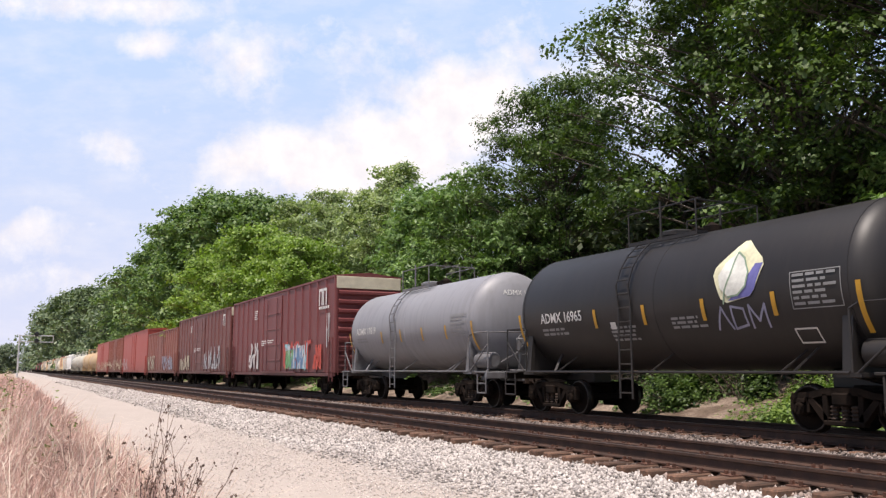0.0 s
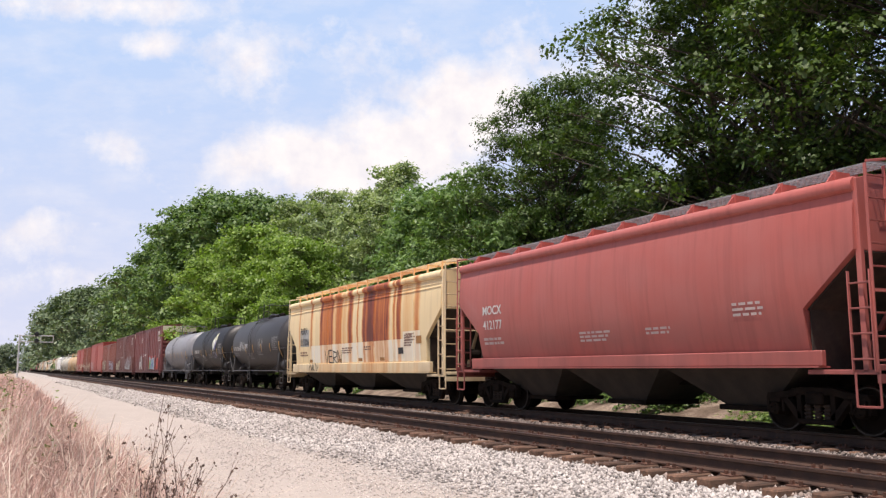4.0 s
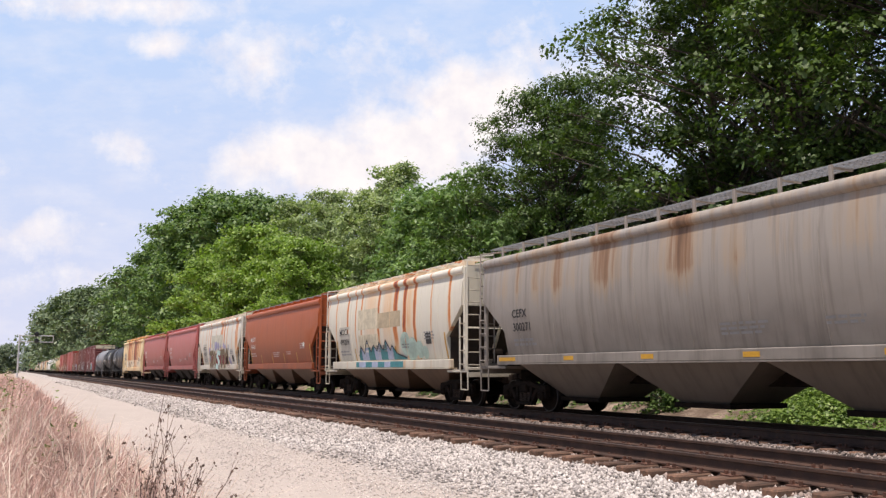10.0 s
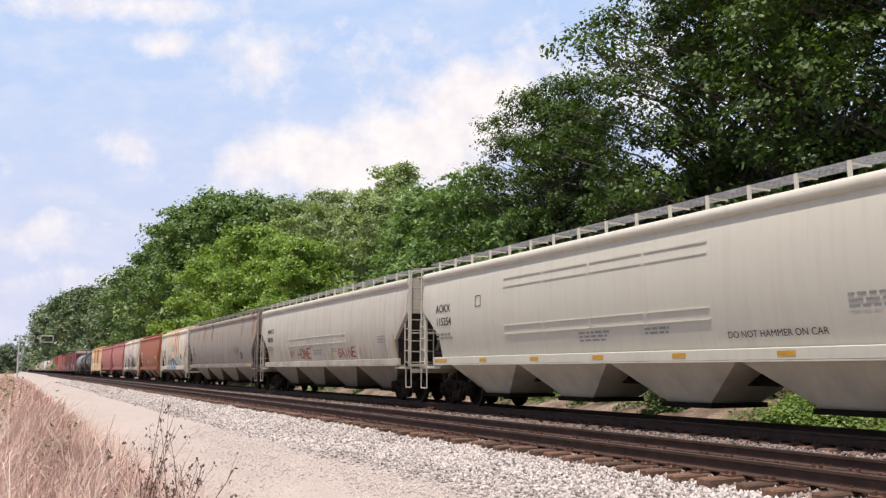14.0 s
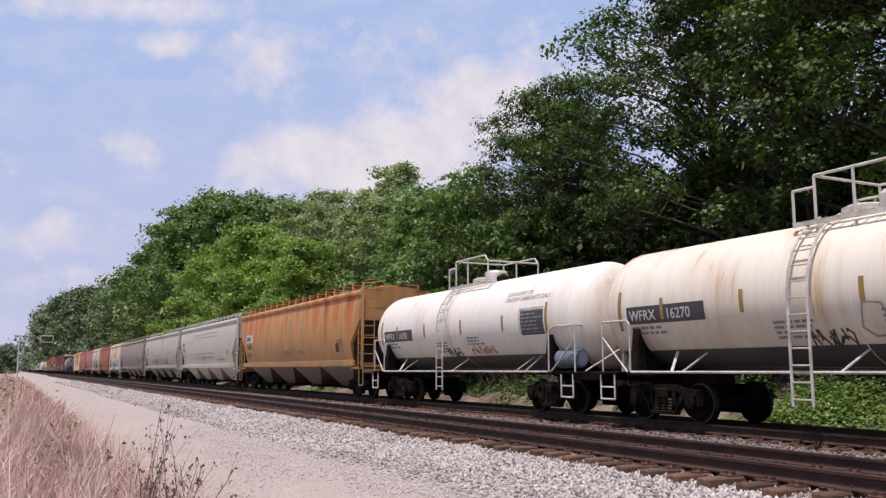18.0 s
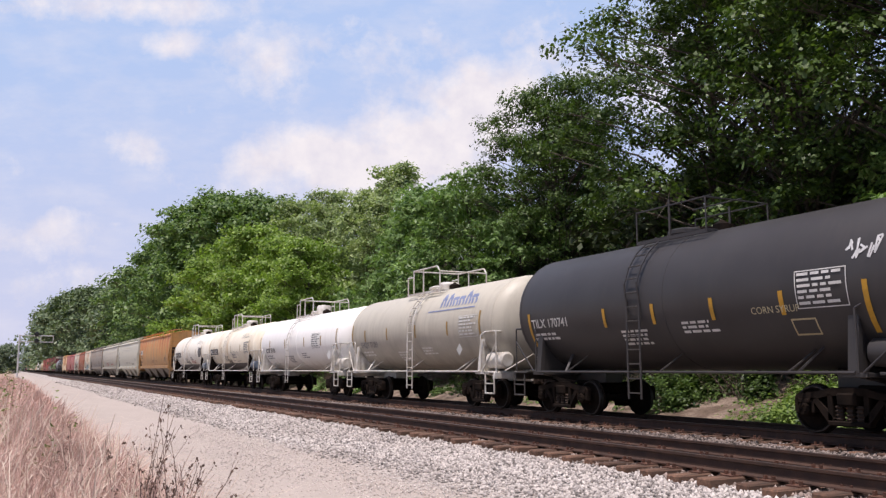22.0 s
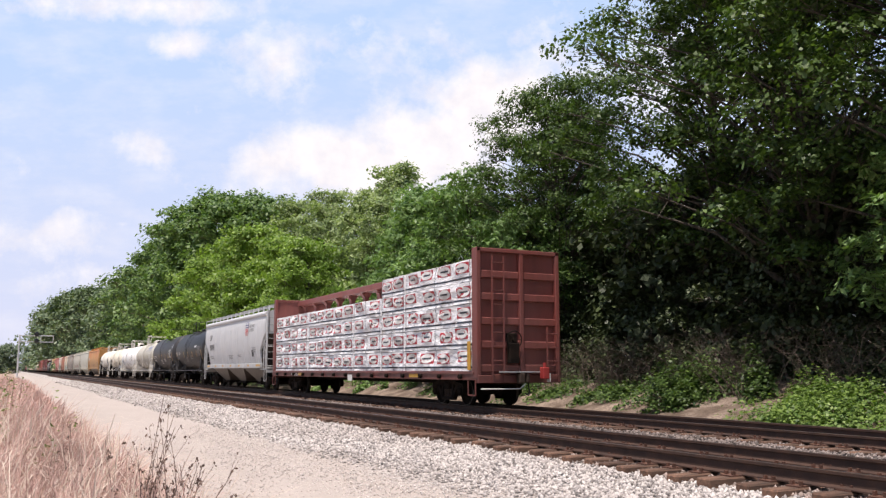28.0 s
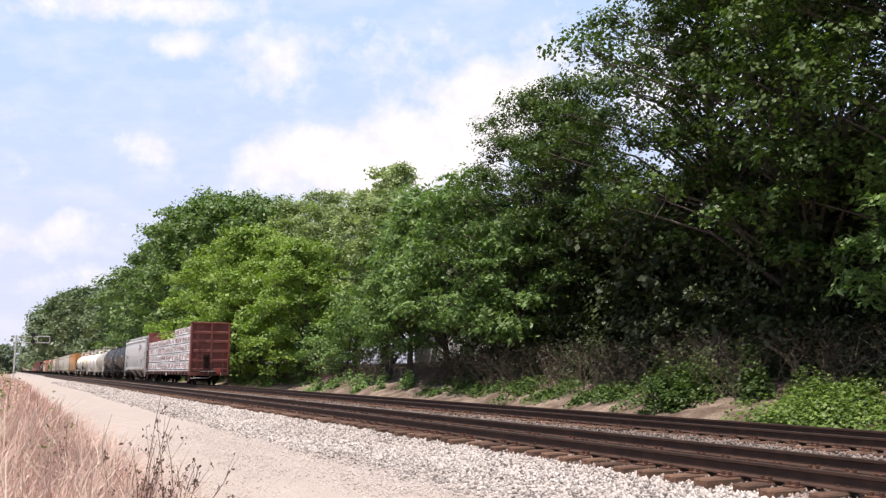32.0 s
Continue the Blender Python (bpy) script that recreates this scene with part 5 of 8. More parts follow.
    if detail:
        yb_ = -max(half - 0.62, hs + 0.16)
        brake_wheel(car, -0.1, yb_, 1.85, fit, 0.30)
        part("brake_stand", Geo().box(-0.2, 0.0, yb_ + 0.10, yb_ + 0.22, 1.05, 2.0, 0.01).bar((-0.1, yb_ + 0.16, 1.7), (-1.35, yb_ + 0.13, 1.08), 0.05, 0.02), fit, car)
        part("air_tank", Geo().spin([(-0.45, 0.02), (-0.45, 0.18), (-0.4, 0.24), (0.4, 0.24), (0.45, 0.18), (0.45, 0.02)], (-1.12, -hl + 0.15, 1.38), "y", 14), air or (fit if not skirt else IRON), car, "", True)
    if reflect:
        spots = strips or (0.96, 0.727, 0.357, -0.072, -0.49, -0.855) if pale or strips else (0.925, 0.338, 0.027, -0.293, -0.61, -0.925)
        for k, f in enumerate(spots):
            y, big = f * hl, k in (0, 5)
            zs = ((1.97, 2.85) if big else (2.18, 2.62)) if pale else ((1.70, 2.55) if big else (2.07, 2.50))
            part("reflector", patch(Geo(), side, y - 0.05, y + 0.05, *zs, 0.012, 5), TAN_STRIP if pale else YELLOW, car, "yellow reflective strip")
    if mark:
        y = hl - mark_at[0]
        if mark_bg:
            part("mark_panel", patch(Geo(), side, y + 0.1, y - mark_bg[0], mark_at[1] - 0.08, mark_at[1] + mark_h + 0.08, 0.004, 3), mark_bg[1], car, "dark lettering panel")
        part("car_lettering", lettering(mark, mark_h, side, y, mark_at[1], bold, squeeze), mark_mat or WHITE_PAINT, car, "stencilled reporting mark")
        if rear_mark:
            # the mark again on the head that closes the rear
            def mid(z):
                return 0.0
            g = lettering(mark, 0.16, mid, 0, 0)
            vs = []
            for _, y, z in g.v:
                x, zz = -0.55 - y, zc + 0.75 + z
                rr = min(0.999, math.hypot(x, zz - zc) / R)
                vs.append((x, -(hs - 0.62 + 0.62 * math.sqrt(1 - rr * rr)) - 0.012, zz))
            g.v = vs
            part("head_lettering", g, mark_mat or WHITE_PAINT, car, "stencilled reporting mark")
    if stencil:
        g = Geo()
        bars(g, side, hl - mark_at[0], mark_at[1] - 0.2, 1.3, 2, 0.06, 0.05, 1)
        bars(g, side, hl * 0.25, mark_at[1] - 0.25, 0.9, 4, 0.05, 0.04, 2)
        bars(g, side, -hl * 0.12, mark_at[1] - 0.15, 1.0, 3, 0.05, 0.04, 3)
        tagged(part("stencil_block", g, stencil, car, "small stencilled data lines"), kind="stuff")
        g = Geo()
        y0, z0 = -hl + (table if pale else 1.72), 2.66 if pale else 2.72
        wide = 1.12 if pale else 0.98
        ribbon(g, side, [(y0 + 0.04, z0 + 0.08), (y0 - wide, z0 + 0.08), (y0 - wide, z0 - 0.56), (y0 + 0.04, z0 - 0.56), (y0 + 0.04, z0 + 0.08)], 0.018, 0.010)
        for r_ in range(6):
            bars(g, side, y0, z0 - r_ * 0.10, wide * 0.95, 1, 0.05, 0.05, r_, 0.010)
        tagged(part("data_plate", g, stencil, car, "stencilled inspection table"), kind="stuff")
    running_gear(car, half, 2.15)
    return car, side, hl, zc, R


# ---- box cars ----
def boxcar(a, b, paint, label, top=5.15, end_cap=None, ribs=16, door=(0.3, 3.2), marks=(), tags=(), plain_side=False, detail=True):
    half = (b - a) / 2
    car = new_car("boxcar", label, a, b, "boxcars")
    hl, w, z0 = half - 0.45, 1.50, 0.98
    part("body", Geo().box(-w, w, -hl, hl, z0, top - 0.22, 0.03), paint, car)
    part("roof", Geo().prism([(-w - 0.06, top - 0.24), (-w - 0.06, top - 0.16), (0, top), (w + 0.06, top - 0.16), (w + 0.06, top - 0.24)], "y", -hl - 0.03, hl + 0.03), paint, car)
    for s in (-1, 1):
        part("side_sill", Geo().prism([(s * (w - 0.04), z0), (s * (w + 0.02), z0), (s * (w + 0.02), z0 - 0.14), (s * (w - 0.04), z0 - 0.14)], "y", -hl, hl), paint, car)
    post = Geo().prism([(-w - 0.055, -0.05), (-w - 0.055, 0.05), (-w + 0.01, 0.09), (-w + 0.01, -0.09)], "z", z0 + 0.02, top - 0.26).mesh("side_post", paint)
    for k in range(ribs + 1):
        y = -hl + 0.05 + (2 * hl - 0.1) * k / ribs
        if door[0] - door[1] / 2 < y < door[0] + door[1] / 2 or plain_side:
            continue
        o = part("side_post", post, None, car)
        o.location.y = y
    y0, y1 = door[0] - door[1] / 2, door[0] + door[1] / 2
    d = part("door", Geo().box(-w - 0.06, -w - 0.005, y0, y1, z0 + 0.06, top - 0.42, 0.015), paint, car, "sliding plug door")
    for z in (1.6, 2.4, 3.2, 4.0):
        part("door_rib", Geo().box(-w - 0.085, -w - 0.05, y0 + 0.08, y1 - 0.08, z - 0.04, z + 0.04, 0.01), paint, d)
    for y in (y0 + 0.7, y1 - 0.7):
        part("lock_rod", Geo().rod((-w - 0.1, y, z0 + 0.1), (-w - 0.1, y, top - 0.5), 0.02, 5), paint, d)
    part("door_track", Geo().box(-w - 0.11, -w - 0.02, y0 - 2.6, y1 + 0.3, z0 - 0.03, z0 + 0.04, 0.01), paint, car)
    for s in (-1, 1):
        e = s * hl
        n = 9
        for k in range(n):
            z = z0 + 0.25 + (top - 1.15 - z0) * k / (n - 1)
            part("end_rib", Geo().prism([(e, z - 0.13), (e + s * 0.10, z - 0.05), (e + s * 0.10, z + 0.05), (e, z + 0.13)], "x", -w + 0.12, w - 0.12), paint, car)
        for sx in (-1, 1):
            part("corner_post", Geo().box(*sorted((sx * (w - 0.10), sx * (w + 0.012))), *sorted((e - s * 0.06, e + s * 0.05)), z0, top - 0.24, 0.015), paint, car)
        if end_cap:
            part("end_panel", Geo().box(-w + 0.02, w - 0.02, *sorted((e + s * 0.015, e + s * 0.06)), top - 0.72, top - 0.2, 0.01), end_cap, car, "cream reflective end panel")
        if detail:
            ladder(car, (-w - 0.06, e - s * 0.12, 0.62), (-w - 0.06, e - s * 0.12, 2.5), (0, -s, 0), 0.42, 5, paint)
            ladder(car, (-w + 0.1, e + s * 0.14, 0.9), (-w + 0.1, e + s * 0.14, 2.5), (1, 0, 0), 0.42, 4, paint)
        part("cross_platform", Geo().box(-1.2, 1.2, *sorted((e + s * 0.05, e + s * 0.35)), 1.0, 1.05, 0.01), GALV, car)
    part("centre_sill", Geo().box(-0.25, 0.25, -half + 0.5, half - 0.5, 0.72, 1.0, 0.02), IRON, car)

    def side(z):
        return -w - 0.055
    for txt, h, y, z in marks:
        part("car_lettering", lettering(txt, h, side, y, z), WHITE_PAINT, car, "white stencilled lettering")
    running_gear(car, half, 2.9, detail)
    return car, side, hl


# ---- paints ----
CREAM_RUNS = ((6.6, 0.2, 0.55), (4.84, 0.3, 0.7), (3.45, 0.36, 1.05), (2.65, 1.7, 0.80), (2.1, 0.34, 1.0), (1.25, 0.9, 0.80), (0.55, 0.5, 0.4), (-0.1, 0.55, 1.0), (-0.95, 0.18, 0.6), (-1.65, 0.4, 1.1), (-2.3, 1.1, 1.25),
              (-3.2, 1.5, 0.95), (-3.8, 0.6, 1.1), (-4.55, 0.25, 0.62), (-4.95, 0.42, 0.95), (-5.7, 0.9, 0.32), (-6.45, 0.45, 0.6))
P_CREAM = grimy("cream_rusted", (0.84, 0.66, 0.38), (0.30, 0.19, 0.10), (0.8, 1.5), 0.25, rust_low=2.0, runs=CREAM_RUNS)
P_CREAM_FIT = grimy("cream_fittings", (0.82, 0.66, 0.42), (0.3, 0.2, 0.12), (0.8, 1.5), 0.3, fade=0.2, rust_low=0.2, runs=tuple((y, w, k * 0.36) for y, w, k in CREAM_RUNS))
P_CREAM_PATCH = grimy("cream_repaint", (0.84, 0.78, 0.64), (0.4, 0.28, 0.16), (0.8, 1.5), 0.2, fade=0.1, rust_low=0.2, runs=tuple((y, w * 0.8, k * 0.45) for y, w, k in CREAM_RUNS))
P_RED1 = grimy("faded_red", (0.45, 0.115, 0.095), (0.16, 0.05, 0.045), (1.0, 2.3), 0.35, fade=0.35)
P_RED2 = grimy("faded_red_b", (0.47, 0.13, 0.115), (0.17, 0.055, 0.05), (1.0, 2.2), 0.3, fade=0.4)
P_WHITE1 = grimy("off_white_rusted", (0.66, 0.62, 0.54), (0.20, 0.15, 0.10), (0.9, 1.7), 0.22, rust_low=2.4, soft_end=0.7, runs=(
    (5.96, 0.12, 0.5), (4.96, 0.12, 0.4), (3.66, 0.14, 0.45), (2.86, 0.14, 0.55), (2.18, 0.22, 0.8), (0.51, 0.12, 0.55), (-1.05, 0.25, 0.85), (-1.35, 0.35, 0.6), (-1.94, 0.24, 0.8), (-2.71, 0.2, 0.6),
    (-4.04, 0.12, 0.5), (-5.05, 0.22, 0.75), (-5.35, 0.35, 0.62)))
P_WHITE2 = grimy("off_white_rusted_b", (0.68, 0.64, 0.54), (0.2, 0.15, 0.1), (0.9, 1.7), 0.22, rust_low=2.2, soft_end=0.6, runs=(
    (6.0, 0.12, 0.5), (5.0, 0.14, 0.6), (3.67, 0.18, 0.7), (2.77, 0.14, 0.6), (2.16, 0.18, 0.62), (1.2, 1.3, 0.30), (0.44, 0.20, 0.85), (-0.4, 1.0, 0.32), (-1.12, 0.36, 1.05), (-1.92, 0.28, 1.0), (-2.3, 0.6, 0.35),
    (-2.75, 0.24, 0.9), (-4.03, 0.10, 0.6), (-5.33, 0.18, 0.65)))
P_ORANGE = grimy("orange_red", (0.37, 0.088, 0.023), (0.10, 0.035, 0.022), (1.0, 2.6), 0.35, fade=0.15)
P_GREY1 = grimy("grey_weathered", (0.31, 0.275, 0.24), (0.10, 0.082, 0.068), (1.2, 3.2), 0.6, (0.24, 0.135, 0.075), 0.40, fade=0.4, rust_scale=0.9, rust_low=3.2)
P_GREY2 = grimy("light_grey_dusty", (0.54, 0.51, 0.435), (0.19, 0.16, 0.125), (1.2, 3.0), 0.42, fade=0.35)
P_GREY3 = grimy("light_grey_clean", (0.57, 0.55, 0.465), (0.25, 0.22, 0.19), (0.9, 1.5), 0.18, fade=0.2)
P_TAN = grimy("orange_tan", (0.50, 0.255, 0.085), (0.20, 0.14, 0.07), (1.0, 3.0), 0.7, fade=0.35, rust_low=2.7, soft_end=1.1, runs=(
    (8.6, 0.8, 0.85), (7.4, 1.2, 0.75), (6.2, 0.7, 0.8), (5.0, 1.5, 0.7), (3.6, 0.6, 0.66), (2.2, 1.8, 0.5), (0.4, 0.8, 0.66), (-1.4, 1.2, 0.58), (-2.9, 0.8, 0.66), (-4.1, 1.4, 0.74), (-5.6, 0.9, 0.85), (-6.8, 1.2, 0.7), (-8.4, 1.3, 0.78)))
P_UP = grimy("silver_grey", (0.58, 0.585, 0.59), (0.20, 0.19, 0.18), (1.0, 1.9), 0.32, fade=0.25)
P_BLACK1 = grimy("tank_black", (0.014, 0.012, 0.012), (0.036, 0.029, 0.024), (0.8, 2.0), 0.3, fade=0.05, rough=0.5)
P_BLACK2 = grimy("tank_black_b", (0.034, 0.031, 0.032), (0.058, 0.049, 0.042), (0.8, 2.0), 0.3, fade=0.12, rough=0.48)
P_BLACK3 = grimy("tank_black_c", (0.018, 0.017, 0.018), (0.04, 0.033, 0.029), (0.8, 2.0), 0.25, fade=0.06, rough=0.48)
P_GTANK = grimy("tank_grey", (0.25, 0.25, 0.27), (0.10, 0.095, 0.09), (1.0, 2.4), 0.35, fade=0.3)
P_WTANK1 = grimy("tank_white", (0.88, 0.845, 0.75), (0.34, 0.27, 0.18), (1.2, 2.0), 0.15, (0.62, 0.42, 0.2), 0.1, fade=0.2, rust_scale=0.6)
P_WTANK2 = grimy("tank_white_b", (0.87, 0.81, 0.67), (0.36, 0.28, 0.18), (1.2, 2.4), 0.2, (0.6, 0.4, 0.18), 0.2, fade=0.25, rust_scale=0.6)
P_WTANK3 = grimy("tank_white_c", (0.90, 0.89, 0.86), (0.36, 0.28, 0.22), (1.1, 1.9), 0.12, fade=0.1)
# lower shell darkened in the paint, as the high sun leaves it
P_PTANK = grimy("tank_pale_grey", (0.54, 0.505, 0.42), (0.19, 0.16, 0.13), (1.1, 3.3), 0.25, fade=0.2)
P_BOX1 = grimy("box_maroon", (0.165, 0.038, 0.038), (0.085, 0.032, 0.03), (1.0, 2.6), 0.4, fade=0.15)
P_BOX2 = grimy("box_maroon_b", (0.15, 0.042, 0.036), (0.085, 0.035, 0.03), (1.0, 2.8), 0.4, fade=0.25)
P_BOX3 = grimy("box_brown", (0.24, 0.075, 0.055), (0.1, 0.045, 0.035), (1.0, 2.4), 0.3, fade=0.2)
P_BOX4 = grimy("box_red", (0.38, 0.06, 0.045), (0.2, 0.05, 0.04), (1.0, 2.2), 0.25, fade=0.2)
P_BOX5 = grimy("box_rust", (0.24, 0.065, 0.042), (0.12, 0.05, 0.04), (1.0, 2.2), 0.3, fade=0.2)
P_CBEAM = grimy("centrebeam_red", (0.20, 0.052, 0.042), (0.07, 0.03, 0.025), (0.9, 2.0), 0.45, fade=0.2)
CAP_CREAM = plain("cream_panel", (0.72, 0.66, 0.50), 0.5)
GREY_MARK = plain("stencil_grey", (0.30, 0.30, 0.30), 0.6)
PINK_MARK = plain("stencil_pale", (0.62, 0.50, 0.47), 0.6)
BROWN_MARK = plain("stencil_brown", (0.25, 0.13, 0.09), 0.6)
# bay paints: tan, grey, rust and plain, darkened for the shade under the body
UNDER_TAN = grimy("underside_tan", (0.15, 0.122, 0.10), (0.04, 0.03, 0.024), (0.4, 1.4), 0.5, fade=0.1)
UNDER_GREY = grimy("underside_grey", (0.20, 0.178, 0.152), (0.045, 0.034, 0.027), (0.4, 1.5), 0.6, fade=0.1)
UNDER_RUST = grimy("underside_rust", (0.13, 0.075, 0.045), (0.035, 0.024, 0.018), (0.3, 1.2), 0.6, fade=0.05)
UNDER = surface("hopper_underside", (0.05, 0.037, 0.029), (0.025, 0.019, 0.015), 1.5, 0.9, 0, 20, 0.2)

# ---- the cars, rear of the train last ----
# maroon box cars with painted scrawl
car, side, hl = boxcar(33.72, 53.1, P_BOX1, "maroon hi-cube boxcar with cream end panels and sprayed graffiti", 5.28, CAP_CREAM)
LOGO = Geo()
for y in (-hl + 1.75, -hl + 1.2):
    ribbon(LOGO, side, [(y + 0.22, 3.95), (y + 0.22, 4.6), (y - 0.16, 4.6), (y - 0.16, 3.95)], 0.12)
part("logo", LOGO, WHITE_PAINT, car, "white looped emblem")
tagged(part("stencil_block", bars(bars(bars(Geo(), side, -hl + 2.0, 3.75, 1.4, 1, 0.12), side, 4.0, 4.3, 0.7, 5), side, 2.4, 2.6, 2.5, 3), WHITE_PAINT, car, "small stencilled data lines"), kind="stuff")
for k, (c, y0, y1) in enumerate((((0.62, 0.1, 0.08), -6.2, -1.9), ((0.35, 0.62, 0.68), -5.7, -2.2), ((0.72, 0.72, 0.75), -5.4, -2.6), ((0.16, 0.3, 0.5), -5.2, -2.9), ((0.2, 0.45, 0.2), -3.6, -2.4))):
    tagged(part("graffiti", scrawl(Geo(), side, y0, y1, 1.15, 2.45 - 0.1 * k, 0.17 - 0.02 * k, 20 + k, 9, 0.012 + 0.006 * k), spray(*c), car, "sprayed graffiti lettering"), kind="stuff")
tagged(part("graffiti", scrawl(Geo(), side, -7.6, -6.6, 1.15, 2.2, 0.2, 31, 4), spray(0.62, 0.09, 0.06), car, "red sprayed graffiti"), kind="stuff")
tagged(part("graffiti", scrawl(Geo(), side, 3.0, 5.0, 1.15, 2.6, 0.16, 32, 5), spray(0.66, 0.62, 0.6), car, "pale sprayed graffiti"), kind="stuff")
tagged(part("graffiti", scrawl(Geo(), side, -hl + 0.5, -hl + 1.0, 2.0, 3.6, 0.04, 33, 4), spray(0.7, 0.7, 0.7), car, "thin white scrawl"), kind="stuff")
car, side, hl = boxcar(53.1, 72.16, P_BOX2, "dark maroon hi-cube boxcar with silver graffiti", 5.2, CAP_CREAM)
part("logo", ribbon(Geo(), side, [(-hl + 1.9, 3.95), (-hl + 1.9, 4.6), (-hl + 1.4, 4.6), (-hl + 1.4, 3.95)], 0.12), WHITE_PAINT, car, "white looped emblem")
tagged(part("stencil_block", bars(bars(Geo(), side, 4.0, 4.3, 0.7, 5), side, 2.4, 2.6, 2.5, 3), WHITE_PAINT, car, "small stencilled data lines"), kind="stuff")
tagged(part("graffiti", scrawl(Geo(), side, -6.5, -1.5, 1.15, 2.7, 0.13, 40, 9), spray(0.5, 0.5, 0.52), car, "silver sprayed graffiti"), kind="stuff")
tagged(part("graffiti", scrawl(Geo(), side, 4.0, 8.0, 1.1, 2.2, 0.15, 41, 7), spray(0.55, 0.48, 0.36), car, "pale sprayed graffiti"), kind="stuff")
car, side, hl = boxcar(72.16, 89.65, P_BOX3, "brown boxcar with pale graffiti", 4.75, None)
tagged(part("graffiti", scrawl(Geo(), side, -6.5, -1.0, 1.1, 2.3, 0.15, 42, 7), spray(0.45, 0.5, 0.62), car, "blue-grey sprayed graffiti"), kind="stuff")
tagged(part("graffiti", scrawl(Geo(), side, 3.5, 8.0, 1.1, 2.4, 0.15, 43, 6), spray(0.6, 0.58, 0.45), car, "pale sprayed graffiti"), kind="stuff")
car, side, hl = boxcar(89.65, 110.66, P_BOX4, "bright red boxcar with a pale roof", 5.35, None, plain_side=True)
tagged(part("graffiti", scrawl(Geo(), side, 5.0, 10.0, 1.1, 2.4, 0.18, 44, 5), spray(0.6, 0.5, 0.5), car, "pale sprayed graffiti"), kind="stuff")
car, side, hl = boxcar(110.66, 127.86, P_BOX5, "rust-red boxcar with cream graffiti", 5.2, None)
tagged(part("graffiti", scrawl(Geo(), side, -9, 9.0, 1.1, 2.4, 0.22, 45, 12), spray(0.55, 0.42, 0.3), car, "cream sprayed graffiti"), kind="stuff")
car, side, hl = boxcar(127.86, 145.91, P_BOX4, "orange-red boxcar with cream graffiti", 5.2, None, plain_side=True)
tagged(part("graffiti", scrawl(Geo(), side, -9, 9.0, 1.1, 2.2, 0.22, 46, 12), spray(0.62, 0.5, 0.35), car, "cream sprayed graffiti"), kind="stuff")

# three tank cars
GREY_FIT = surface("grey_fittings", (0.20, 0.20, 0.21), (0.13, 0.12, 0.12), 3, 0.6, 0.1, 40, 0.1)
tank(20.84, 33.72, P_GTANK, "dusty grey tank car with yellow reflective strips", fittings=GREY_FIT, mark="ADMX 17619", stencil=GREY_MARK, cage="low")
car, side, hl, zc, R = tank(7.8, 20.84, P_BLACK1, "matt black tank car with a leaf emblem", mark="ADMX 16965", stencil=GREY_MARK, cage="low", mark_h=0.25, mark_at=(1.42, 2.28), squeeze=0.9)


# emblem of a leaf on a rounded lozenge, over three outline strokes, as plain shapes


def face(pts, off):
    """A flat painted shape through (y, z) points about its middle, laid on the round shell."""
    pts = [(a[0] + (b[0] - a[0]) * i / 4, a[1] + (b[1] - a[1]) * i / 4) for a, b in zip(pts, pts[1:] + pts[:1]) for i in range(4)]
    cy, cz = sum(p[0] for p in pts) / len(pts), sum(p[1] for p in pts) / len(pts)
    rings = [[(cy + (y - cy) * f, cz + (z - cz) * f) for y, z in pts] for f in (1.0, 0.66, 0.33)]
    n = len(pts)
    g = Geo().add([(side(z) - off, y, z) for r in rings for y, z in r] + [(side(cz) - off, cy, cz)],
                  [(k * n + i, k * n + (i + 1) % n, (k + 1) * n + (i + 1) % n, (k + 1) * n + i) for k in (0, 1) for i in range(n)] + [(2 * n + i, 2 * n + (i + 1) % n, 3 * n) for i in range(n)])
    return g


LOZENGE = [(-2.55, 3.56), (-2.68, 3.55), (-3.14, 3.16), (-3.20, 3.02), (-3.00, 2.58), (-2.88, 2.46), (-2.30, 2.37), (-2.15, 2.45), (-1.96, 2.92), (-2.0, 3.08)]
part("emblem", face(LOZENGE, 0.014), spray(0.82, 0.80, 0.55), car, "cream lozenge panel")
part("emblem", face([(-3.18, 3.06), (-3.00, 2.58), (-2.88, 2.46), (-2.34, 2.40), (-2.75, 2.72), (-3.0, 3.06)], 0.020), spray(0.17, 0.17, 0.46), car, "violet corner of the panel")
part("emblem", face([(-2.52, 3.34), (-2.72, 3.20), (-2.86, 2.92), (-2.80, 2.66), (-2.60, 2.50), (-2.36, 2.48), (-2.16, 2.66), (-2.10, 2.90), (-2.26, 3.16)], 0.026), spray(0.86, 0.87, 0.80), car, "white leaf shape")
part("emblem", ribbon(Geo(), side, [(-2.22, 2.36), (-2.28, 2.62), (-2.42, 2.92), (-2.52, 3.34), (-2.72, 3.20), (-2.86, 2.92), (-2.80, 2.66), (-2.60, 2.50), (-2.36, 2.48)], 0.035, 0.032), spray(0.30, 0.42, 0.30), car, "green leaf outline")
for k in range(3):
    y = -1.92 - k * 0.44
    part("emblem", ribbon(Geo(), side, [(y, 1.88), (y - 0.19, 2.30), (y - 0.38, 1.88)] if k == 0 else [(y, 1.88), (y, 2.30), (y - 0.3, 2.24), (y - 0.33, 1.94), (y, 1.88)] if k == 1 else [(y, 1.88), (y, 2.30), (y - 0.19, 2.0), (y - 0.38, 2.30), (y - 0.38, 1.88)], 0.045), spray(0.34, 0.34, 0.46), car, "outline strokes")
